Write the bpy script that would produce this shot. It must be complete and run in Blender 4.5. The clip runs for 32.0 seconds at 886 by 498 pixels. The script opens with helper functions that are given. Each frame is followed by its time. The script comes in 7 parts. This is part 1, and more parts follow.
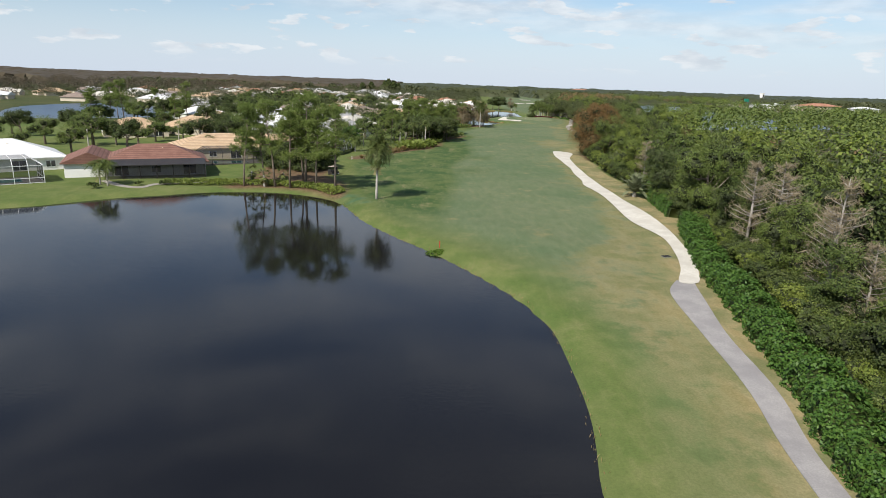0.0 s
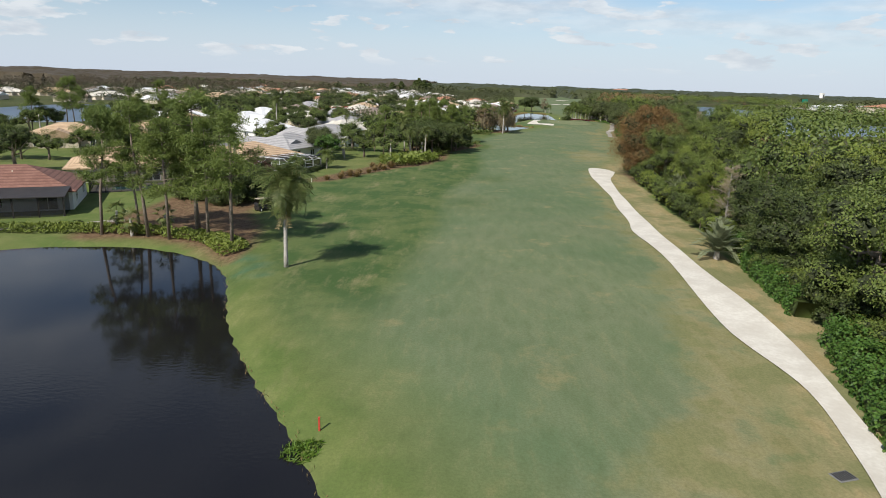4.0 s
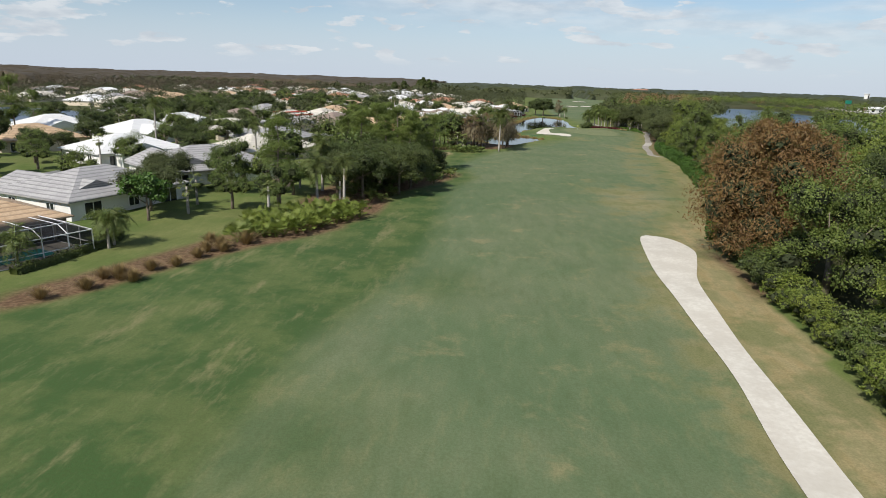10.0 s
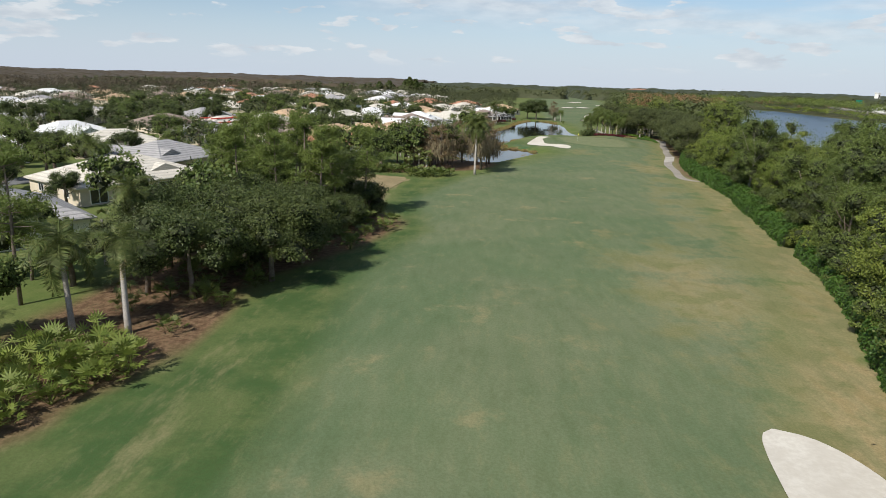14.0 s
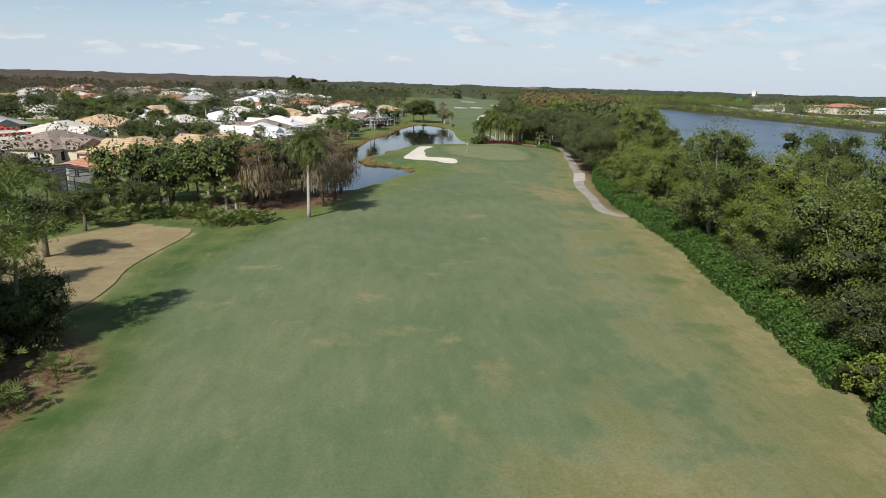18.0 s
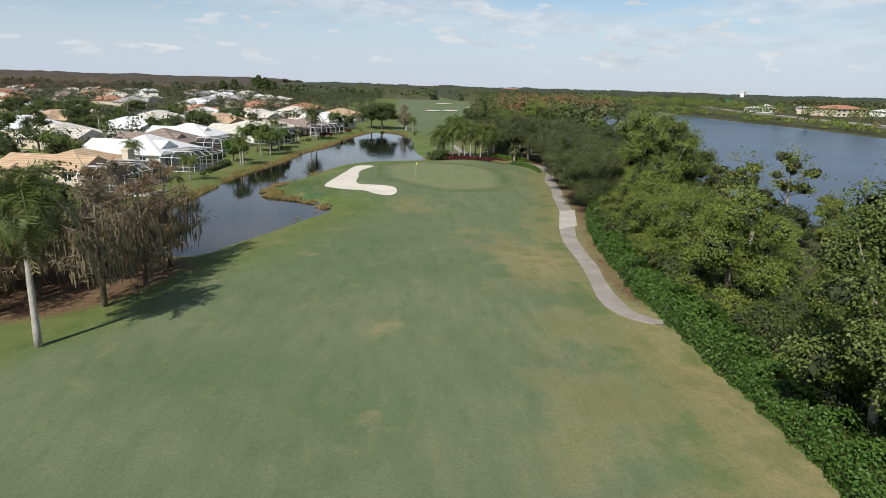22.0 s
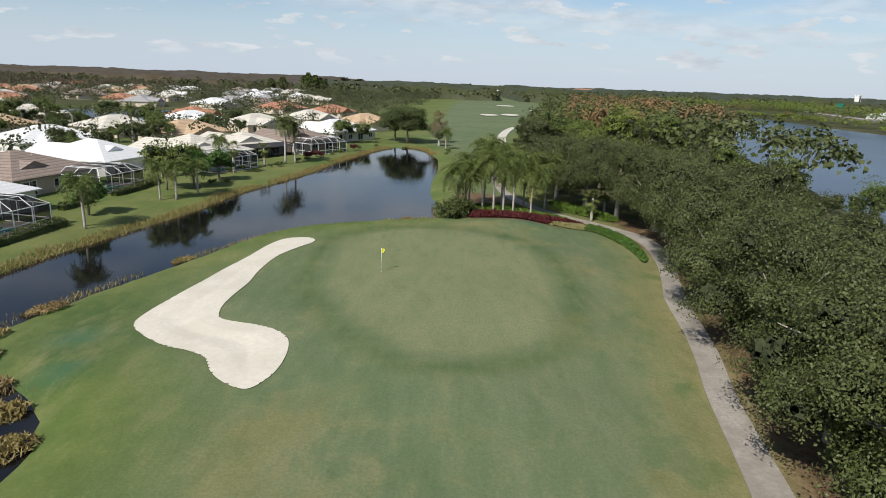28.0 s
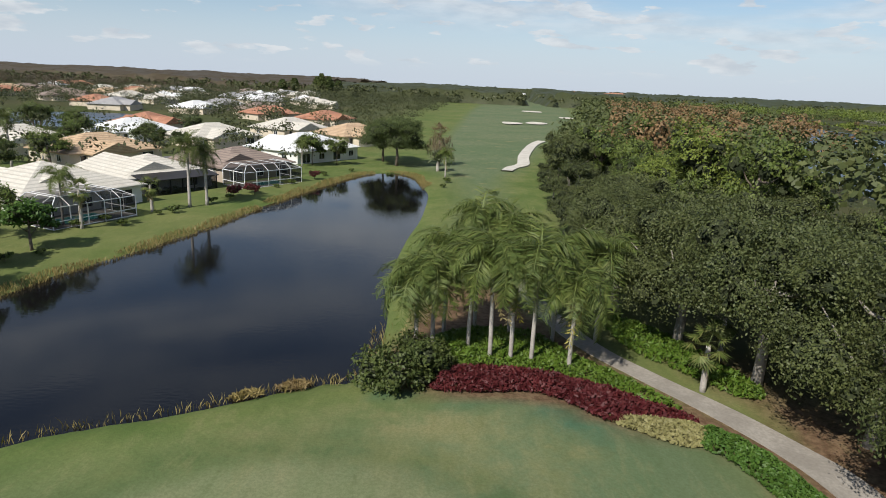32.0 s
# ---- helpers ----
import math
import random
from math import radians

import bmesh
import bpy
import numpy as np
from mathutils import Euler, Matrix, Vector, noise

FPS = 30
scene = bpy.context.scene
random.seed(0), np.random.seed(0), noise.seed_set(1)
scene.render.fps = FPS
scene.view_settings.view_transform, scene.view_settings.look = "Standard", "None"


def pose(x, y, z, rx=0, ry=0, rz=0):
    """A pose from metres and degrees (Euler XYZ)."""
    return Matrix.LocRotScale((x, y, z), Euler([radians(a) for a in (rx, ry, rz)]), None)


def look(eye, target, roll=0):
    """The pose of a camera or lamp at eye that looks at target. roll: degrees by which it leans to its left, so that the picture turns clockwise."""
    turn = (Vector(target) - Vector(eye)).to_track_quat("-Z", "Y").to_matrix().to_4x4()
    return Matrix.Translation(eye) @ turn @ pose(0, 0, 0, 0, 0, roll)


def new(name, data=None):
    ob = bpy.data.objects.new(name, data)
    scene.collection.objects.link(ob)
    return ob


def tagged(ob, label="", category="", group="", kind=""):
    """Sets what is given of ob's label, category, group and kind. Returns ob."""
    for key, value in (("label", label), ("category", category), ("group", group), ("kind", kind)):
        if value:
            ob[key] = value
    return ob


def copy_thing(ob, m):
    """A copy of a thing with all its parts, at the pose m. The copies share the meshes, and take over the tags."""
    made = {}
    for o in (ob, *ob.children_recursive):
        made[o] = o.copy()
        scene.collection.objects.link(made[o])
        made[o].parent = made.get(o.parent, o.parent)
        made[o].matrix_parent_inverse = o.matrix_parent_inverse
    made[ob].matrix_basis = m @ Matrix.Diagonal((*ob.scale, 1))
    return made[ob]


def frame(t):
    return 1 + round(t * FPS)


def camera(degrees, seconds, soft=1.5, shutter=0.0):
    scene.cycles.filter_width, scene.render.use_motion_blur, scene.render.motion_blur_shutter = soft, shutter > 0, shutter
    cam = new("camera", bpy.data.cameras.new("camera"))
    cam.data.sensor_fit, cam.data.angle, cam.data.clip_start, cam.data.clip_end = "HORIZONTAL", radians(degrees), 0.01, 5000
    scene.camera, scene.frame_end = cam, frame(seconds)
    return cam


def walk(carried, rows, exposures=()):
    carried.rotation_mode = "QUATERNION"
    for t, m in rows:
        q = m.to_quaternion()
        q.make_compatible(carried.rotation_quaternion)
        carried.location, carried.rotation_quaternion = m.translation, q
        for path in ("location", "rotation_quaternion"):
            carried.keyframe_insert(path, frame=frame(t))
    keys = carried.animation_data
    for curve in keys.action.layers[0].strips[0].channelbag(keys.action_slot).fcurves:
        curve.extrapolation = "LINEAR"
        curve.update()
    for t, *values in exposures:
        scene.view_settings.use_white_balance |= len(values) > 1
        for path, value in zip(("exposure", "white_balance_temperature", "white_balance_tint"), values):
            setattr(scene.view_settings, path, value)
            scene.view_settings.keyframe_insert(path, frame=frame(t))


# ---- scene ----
cam = camera(70.8, 32.0, soft=0.9)
# seconds, eye, a point 100 m ahead, roll
PATH = [
    (0.0, (0.279, 3.282, 20.468), (1.250, 99.860, -5.450), 1.99),
    (0.5, (1.311, 9.142, 20.391), (2.282, 105.719, -5.528), 1.96),
    (1.0, (2.410, 14.935, 20.308), (3.442, 111.509, -5.619), 1.95),
    (1.5, (3.557, 20.605, 20.218), (4.574, 117.178, -5.717), 1.94),
    (2.0, (4.710, 26.166, 20.120), (5.669, 122.739, -5.818), 1.92),
    (2.5, (5.798, 31.695, 20.020), (6.827, 128.268, -5.914), 1.90),
    (3.0, (6.813, 37.284, 19.917), (6.394, 133.856, -6.039), 1.90),
    (3.5, (7.888, 43.031, 19.814), (4.913, 139.546, -6.186), 1.90),
    (4.5, (10.234, 55.294, 19.619), (4.310, 151.642, -6.495), 1.93),
    (5.5, (11.957, 67.798, 19.432), (5.447, 164.084, -6.770), 1.96),
    (6.0, (12.593, 74.030, 19.349), (5.742, 170.291, -6.861), 1.97),
    (6.5, (13.069, 80.261, 19.274), (6.061, 176.514, -6.923), 1.97),
    (7.0, (13.517, 86.550, 19.209), (6.573, 182.814, -6.964), 1.97),
    (7.5, (14.044, 92.838, 19.155), (7.060, 189.109, -6.982), 1.97),
    (8.0, (14.626, 99.104, 19.099), (7.535, 195.370, -7.027), 1.95),
    (8.5, (15.152, 105.339, 19.040), (8.016, 201.602, -7.083), 1.93),
    (9.0, (15.683, 111.519, 18.979), (8.527, 207.783, -7.138), 1.92),
    (9.5, (16.231, 117.651, 18.910), (9.139, 213.918, -7.209), 1.91),
    (10.0, (16.771, 123.768, 18.846), (9.676, 220.041, -7.256), 1.91),
    (10.5, (17.272, 129.860, 18.783), (10.228, 226.137, -7.316), 1.90),
    (11.0, (17.840, 136.009, 18.727), (10.768, 232.283, -7.375), 1.89),
    (11.5, (18.385, 142.058, 18.677), (11.352, 238.331, -7.439), 1.87),
    (12.0, (18.885, 148.190, 18.643), (11.910, 244.469, -7.469), 1.85),
    (12.5, (19.278, 154.398, 18.613), (12.408, 250.687, -7.488), 1.81),
    (13.0, (19.666, 160.683, 18.583), (12.771, 256.975, -7.499), 1.78),
    (13.5, (20.092, 166.921, 18.546), (13.295, 263.224, -7.521), 1.76),
    (14.5, (21.516, 178.274, 18.440), (16.605, 274.697, -7.605), 1.73),
    (15.5, (23.353, 189.076, 18.350), (23.036, 285.639, -7.641), 1.67),
    (16.0, (24.201, 194.431, 18.329), (26.433, 290.983, -7.607), 1.65),
    (16.5, (25.152, 199.674, 18.328), (29.576, 296.163, -7.562), 1.63),
    (17.0, (26.247, 204.997, 18.339), (32.937, 301.368, -7.504), 1.64),
    (17.5, (27.538, 210.341, 18.352), (35.693, 306.613, -7.440), 1.66),
    (18.0, (28.972, 215.712, 18.356), (38.085, 311.911, -7.389), 1.68),
    (18.5, (30.469, 221.007, 18.352), (40.305, 317.146, -7.350), 1.69),
    (19.0, (31.942, 226.303, 18.340), (42.274, 322.400, -7.322), 1.69),
    (19.5, (33.380, 231.565, 18.324), (44.160, 327.626, -7.291), 1.68),
    (20.0, (34.864, 236.798, 18.315), (45.905, 332.842, -7.252), 1.67),
    (20.5, (36.355, 242.014, 18.302), (47.641, 338.032, -7.254), 1.67),
    (21.0, (37.833, 247.266, 18.296), (49.285, 343.266, -7.255), 1.68),
    (21.5, (39.364, 252.555, 18.289), (50.978, 348.533, -7.269), 1.69),
    (22.0, (40.945, 257.858, 18.290), (52.718, 353.812, -7.289), 1.69),
    (22.5, (42.619, 263.137, 18.299), (53.979, 359.136, -7.294), 1.71),
    (23.0, (44.265, 268.541, 18.295), (52.602, 364.837, -7.346), 1.74),
    (23.5, (45.749, 274.073, 18.291), (52.401, 370.488, -7.397), 1.78),
    (24.0, (47.022, 279.701, 18.285), (52.809, 376.160, -7.448), 1.82),
    (24.5, (48.203, 285.377, 18.263), (53.094, 381.872, -7.519), 1.86),
    (25.0, (49.238, 291.068, 18.231), (53.176, 387.592, -7.610), 1.88),
    (25.5, (50.229, 296.752, 18.210), (53.383, 393.265, -7.777), 1.87),
    (26.5, (52.239, 308.094, 18.220), (54.422, 404.630, -7.777), 1.97),
    (27.5, (54.154, 319.614, 18.244), (55.808, 416.165, -7.743), 2.07),
    (28.0, (55.000, 325.568, 18.243), (56.537, 422.127, -7.717), 2.11),
    (28.5, (55.795, 331.506, 18.199), (57.207, 428.073, -7.739), 2.14),
    (29.0, (56.570, 337.478, 18.117), (57.969, 434.049, -7.809), 2.18),
    (29.5, (57.361, 343.447, 18.035), (58.618, 440.024, -7.875), 2.21),
    (30.0, (58.074, 349.397, 17.968), (59.124, 445.980, -7.925), 2.26),
    (30.5, (58.768, 355.436, 17.942), (59.577, 452.027, -7.933), 2.32),
    (31.0, (59.455, 361.480, 17.989), (59.721, 458.079, -7.867), 2.40),
    (31.5, (60.159, 367.536, 18.171), (59.295, 464.141, -7.651), 2.49),
    (32.0, (60.867, 374.039, 18.497), (58.458, 470.637, -7.253), 2.58),
]
EXPOSURES = [(0.0, 0.25), (3.5, 0.20), (6.5, 0.06), (12.0, 0.08), (17.0, 0.12), (23.0, 0.06), (32.0, 0.06)]
walk(cam, [(t, look(eye, aim, roll)) for t, eye, aim, roll in PATH], EXPOSURES)

# ---- light ----
SUN_DIR = Vector((-0.53, -0.85, 0.95)).normalized()
world = bpy.data.worlds.new("sky")
scene.world = world
world.use_nodes = True


def wire(tree, *pairs):
    for a, b in pairs:
        tree.links.new(a, b)


def make_sky():
    nt = world.node_tree
    n = nt.nodes
    bg = n["Background"]
    sky = n.new("ShaderNodeTexSky")
    sky.sky_type = "NISHITA"
    sky.sun_disc = False
    sky.sun_elevation = math.asin(SUN_DIR.z)
    sky.sun_rotation = math.atan2(SUN_DIR.x, SUN_DIR.y)
    sky.air_density, sky.dust_density, sky.ozone_density = 1.0, 0.2, 2.0
    co = n.new("ShaderNodeTexCoord")
    sep = n.new("ShaderNodeSeparateXYZ")
    wire(nt, (co.outputs["Generated"], sep.inputs[0]))

    def layer(scale, detail, lo, hi, shift, squash, rough=0.55):
        mp = n.new("ShaderNodeMapping")
        mp.inputs["Location"].default_value = shift
        mp.inputs["Scale"].default_value = squash
        tx = n.new("ShaderNodeTexNoise")
        tx.inputs["Scale"].default_value = scale
        tx.inputs["Detail"].default_value = detail
        tx.inputs["Roughness"].default_value = rough
        wire(nt, (co.outputs["Generated"], mp.inputs["Vector"]), (mp.outputs[0], tx.inputs["Vector"]))
        return smooth(tx.outputs["Fac"], lo, hi)

    def smooth(value, lo, hi, a=0.0, b=1.0):
        rp = n.new("ShaderNodeMapRange")
        rp.interpolation_type = "SMOOTHSTEP"
        for key, v in (("From Min", lo), ("From Max", hi), ("To Min", a), ("To Max", b)):
            rp.inputs[key].default_value = v
        wire(nt, (value, rp.inputs["Value"]))
        return rp.outputs[0]

    def calc(op, a, b):
        m = n.new("ShaderNodeMath")
        m.operation = op
        for i, v in enumerate((a, b)):
            if isinstance(v, float):
                m.inputs[i].default_value = v
            else:
                wire(nt, (v, m.inputs[i]))
        return m.outputs[0]

    z, x = sep.outputs["Z"], sep.outputs["X"]
    # a high veil that thickens upwards and to the east, and rows of small fair-weather clouds
    veil = calc("MULTIPLY", layer(3.2, 8, 0.36, 0.66, (3.1, 1.7, 0.3), (1, 1, 6.5)), calc("MULTIPLY", smooth(calc("ADD", z, calc("MULTIPLY", x, 0.07)), 0.06, 0.125), smooth(z, 0.16, 0.5, 1.0, 0.42)))
    puffs = calc("MULTIPLY", layer(15.0, 5, 0.555, 0.625, (0.4, 2.9, 0.15), (1, 1, 3.4), 0.5), calc("MULTIPLY", smooth(z, 0.015, 0.04), smooth(z, 0.14, 0.3, 1.0, 0.15)))
    cover = calc("MAXIMUM", calc("MULTIPLY", veil, 0.80), calc("MULTIPLY", puffs, 0.80))
    shade = layer(16.0, 4, 0.35, 0.7, (0.4, 2.9, 0.18), (1, 1, 3.6))
    white = n.new("ShaderNodeMix"); white.data_type = "RGBA"
    white.inputs["A"].default_value = (*CLOUD, 1)
    white.inputs["B"].default_value = (*CLOUD_SHADE, 1)
    wire(nt, (shade, white.inputs["Factor"]))
    # the pale band of haze over the horizon
    haze = n.new("ShaderNodeMix"); haze.data_type = "RGBA"
    haze.inputs["B"].default_value = (*HAZE, 1)
    gain = n.new("ShaderNodeMix"); gain.data_type = "RGBA"; gain.blend_type = "MULTIPLY"
    gain.inputs["Factor"].default_value = 1.0
    gain.inputs["B"].default_value = (*SKY_GAIN, 1)
    mix = n.new("ShaderNodeMix"); mix.data_type = "RGBA"
    wire(nt, (sky.outputs[0], gain.inputs["A"]), (gain.outputs["Result"], haze.inputs["A"]), (smooth(z, 0.0, 0.16, 0.85, 0.0), haze.inputs["Factor"]),
         (haze.outputs["Result"], mix.inputs["A"]), (white.outputs["Result"], mix.inputs["B"]), (cover, mix.inputs["Factor"]), (mix.outputs["Result"], bg.inputs["Color"]))
    bg.inputs["Strength"].default_value = 0.088


CLOUD = (8.2, 8.5, 8.8)
CLOUD_SHADE = (5.9, 6.5, 7.2)
HAZE = (5.9, 6.85, 8.3)
SKY_GAIN = (0.95, 1.0, 1.06)
make_sky()
sun = new("sun", bpy.data.lights.new("sun", "SUN"))
sun.data.energy, sun.data.angle, sun.data.color = 5.0, radians(0.6), (1.0, 0.95, 0.87)
sun.matrix_world = look(SUN_DIR * 300, (0, 0, 0))

# ---- materials ----


def material(name, rough=0.8, metal=0.0, spec=0.3):
    m = bpy.data.materials.new(name)
    m.use_nodes = True
    b = m.node_tree.nodes["Principled BSDF"]
    b.inputs["Roughness"].default_value = rough
    b.inputs["Metallic"].default_value = metal
    b.inputs["Specular IOR Level"].default_value = spec
    return m, m.node_tree, b


def noise_node(nt, scale, detail=4, rough=0.6, vec=None):
    tx = nt.nodes.new("ShaderNodeTexNoise")
    tx.inputs["Scale"].default_value = scale
    tx.inputs["Detail"].default_value = detail
    tx.inputs["Roughness"].default_value = rough
    if vec is None:
        vec = nt.nodes.new("ShaderNodeTexCoord").outputs["Object"]
    nt.links.new(vec, tx.inputs["Vector"])
    return tx.outputs["Fac"]


def ramp_node(nt, value, lo, hi, a=0.0, b=1.0):
    rp = nt.nodes.new("ShaderNodeMapRange")
    rp.interpolation_type = "SMOOTHSTEP"
    for key, v in (("From Min", lo), ("From Max", hi), ("To Min", a), ("To Max", b)):
        rp.inputs[key].default_value = v
    nt.links.new(value, rp.inputs["Value"])
    return rp.outputs[0]


def mix_node(nt, fac, a, b, mode="MIX"):
    mx = nt.nodes.new("ShaderNodeMix")
    mx.data_type, mx.blend_type = "RGBA", mode
    for key, v in (("Factor", fac), ("A", a), ("B", b)):
        if isinstance(v, (int, float)):
            mx.inputs[key].default_value = v
        elif isinstance(v, tuple):
            mx.inputs[key].default_value = (*v, 1)
        else:
            nt.links.new(v, mx.inputs[key])
    return mx.outputs["Result"]


def bump_node(nt, height, strength, distance):
    bp = nt.nodes.new("ShaderNodeBump")
    bp.inputs["Strength"].default_value = strength
    bp.inputs["Distance"].default_value = distance
    nt.links.new(height, bp.inputs["Height"])
    return bp.outputs[0]


def mottled(name, a, b, scale=1.0, rough=0.85, bump=0.0, fine=12.0, metal=0.0, spec=0.3, c=None):
    """Two colours mixed by a coarse and a fine noise, with relief."""
    m, nt, bs = material(name, rough, metal, spec)
    big = ramp_node(nt, noise_node(nt, scale), 0.35, 0.65)
    col = mix_node(nt, big, a, b)
    small = noise_node(nt, fine, 3)
    col = mix_node(nt, ramp_node(nt, small, 0.3, 0.7, 0.0, 0.5), col, c or tuple(0.6 * v for v in a))
    nt.links.new(col, bs.inputs["Base Color"])
    if bump:
        nt.links.new(bump_node(nt, small, 0.6, bump), bs.inputs["Normal"])
    return m


def foliage(name, a, b, c, glow=0.18, rough=0.55):
    """Leaves: hue differs from plant to plant and from leaf to leaf; a share of the light passes through."""
    a, b, c = [(1.06 * v[0], v[1], 0.72 * v[2]) for v in (a, b, c)]
    m, nt, bs = material(name, rough, 0, 0.3)
    ob = nt.nodes.new("ShaderNodeObjectInfo")
    geo = nt.nodes.new("ShaderNodeNewGeometry")
    col = mix_node(nt, ob.outputs["Random"], a, b)
    col = mix_node(nt, ramp_node(nt, geo.outputs["Random Per Island"], 0.35, 1.0, 0.0, 0.55), col, c)
    col = mix_node(nt, ramp_node(nt, noise_node(nt, 0.5, 3), 0.35, 0.7, 0.0, 0.45), col, tuple(0.55 * v for v in a))
    tr = nt.nodes.new("ShaderNodeBsdfTranslucent")
    mx = nt.nodes.new("ShaderNodeMixShader")
    mx.inputs[0].default_value = glow
    out = nt.nodes["Material Output"]
    wire(nt, (col, bs.inputs["Base Color"]), (col, tr.inputs["Color"]), (bs.outputs[0], mx.inputs[1]), (tr.outputs[0], mx.inputs[2]),
         (mx.outputs[0], out.inputs["Surface"]))
    return m


def attribute_node(nt, name):
    at = nt.nodes.new("ShaderNodeAttribute")
    at.attribute_name = name
    sp = nt.nodes.new("ShaderNodeSeparateColor")
    nt.links.new(at.outputs["Color"], sp.inputs[0])
    return sp.outputs


def turf_material():
    m, nt, bs = material("turf", 0.95, 0, 0.1)
    za, zb, zc = attribute_node(nt, "cover"), attribute_node(nt, "cover_two"), attribute_node(nt, "cover_three")
    co = nt.nodes.new("ShaderNodeTexCoord").outputs["Object"]
    mp = nt.nodes.new("ShaderNodeMapping")
    mp.inputs["Scale"].default_value = (1.0, 0.30, 1.0)
    mp.inputs["Rotation"].default_value = (0, 0, radians(-6))
    nt.links.new(co, mp.inputs["Vector"])
    large = noise_node(nt, 0.035, 4, 0.6, co)
    patch = noise_node(nt, 0.16, 5, 0.65, co)
    streak = noise_node(nt, 0.55, 4, 0.6, mp.outputs[0])
    fine = noise_node(nt, 6.0, 3, 0.7, co)
    # lawn of the gardens and the rough
    col = mix_node(nt, ramp_node(nt, patch, 0.35, 0.68), (0.088, 0.134, 0.034), (0.142, 0.174, 0.053))
    col = mix_node(nt, ramp_node(nt, large, 0.40, 0.62, 0.0, 0.30), col, (0.215, 0.195, 0.085))
    # mown fairway, greyer and even
    fw = mix_node(nt, ramp_node(nt, streak, 0.22, 0.78), (0.124, 0.160, 0.082), (0.163, 0.188, 0.105))
    fw = mix_node(nt, ramp_node(nt, large, 0.42, 0.62, 0.0, 0.55), fw, (0.085, 0.140, 0.066))
    fw = mix_node(nt, ramp_node(nt, patch, 0.56, 0.74, 0.0, 0.75), fw, (0.270, 0.240, 0.128))
    col = mix_node(nt, za[1], col, fw)
    # dry straw-coloured grass
    dry = mix_node(nt, ramp_node(nt, streak, 0.30, 0.70), (0.296, 0.229, 0.110), (0.377, 0.306, 0.171))
    dry = mix_node(nt, ramp_node(nt, patch, 0.42, 0.60, 0.0, 0.85), dry, (0.155, 0.168, 0.071))
    dry = mix_node(nt, ramp_node(nt, streak, 0.48, 0.62, 0.0, 0.55), dry, (0.190, 0.185, 0.085))
    amount = nt.nodes.new("ShaderNodeMath"); amount.operation = "MULTIPLY_ADD"
    amount.inputs[1].default_value = 1.2
    off = ramp_node(nt, patch, 0.3, 0.7, -0.55, 0.15)
    wire(nt, (za[0], amount.inputs[0]), (off, amount.inputs[2]))
    col = mix_node(nt, ramp_node(nt, amount.outputs[0], 0.05, 0.75), col, dry)
    # putting green
    pg = mix_node(nt, ramp_node(nt, streak, 0.3, 0.7), (0.168, 0.196, 0.098), (0.200, 0.214, 0.114))
    col = mix_node(nt, zb[0], col, pg)
    # overseeded dark green
    col = mix_node(nt, zb[1], col, mix_node(nt, ramp_node(nt, patch, 0.4, 0.6), (0.046, 0.092, 0.027), (0.096, 0.130, 0.044)))
    straw = ramp_node(nt, noise_node(nt, 0.24, 6, 0.7, mp.outputs[0]), 0.54, 0.68, 0.0, 0.75)
    pale = nt.nodes.new("ShaderNodeMath"); pale.operation = "MULTIPLY"
    wire(nt, (straw, pale.inputs[0]), (zb[1], pale.inputs[1]))
    col = mix_node(nt, pale.outputs[0], col, (0.215, 0.200, 0.098))
    # blue-green turf dye
    col = mix_node(nt, zc[0], col, (0.035, 0.130, 0.090))
    # bark mulch and leaf litter
    mul = mix_node(nt, ramp_node(nt, noise_node(nt, 2.0, 5, 0.7, co), 0.35, 0.65), (0.100, 0.055, 0.034), (0.205, 0.130, 0.080))
    col = mix_node(nt, za[2], col, mul)
    far = mix_node(nt, ramp_node(nt, noise_node(nt, 0.02, 5, 0.7, co), 0.35, 0.65), (0.038, 0.048, 0.020), (0.081, 0.075, 0.037))
    col = mix_node(nt, zb[2], col, far)
    tuft = noise_node(nt, 0.9, 6, 0.72, mp.outputs[0])
    col = mix_node(nt, ramp_node(nt, tuft, 0.50, 0.70, 0.0, 0.20), col, (0.060, 0.082, 0.026))
    col = mix_node(nt, ramp_node(nt, tuft, 0.50, 0.32, 0.0, 0.20), col, (0.270, 0.240, 0.120))
    col = mix_node(nt, ramp_node(nt, fine, 0.3, 0.7, 0.0, 0.30), col, (0.055, 0.064, 0.024))
    wire(nt, (col, bs.inputs["Base Color"]), (bump_node(nt, fine, 0.35, 0.05), bs.inputs["Normal"]))
    return m


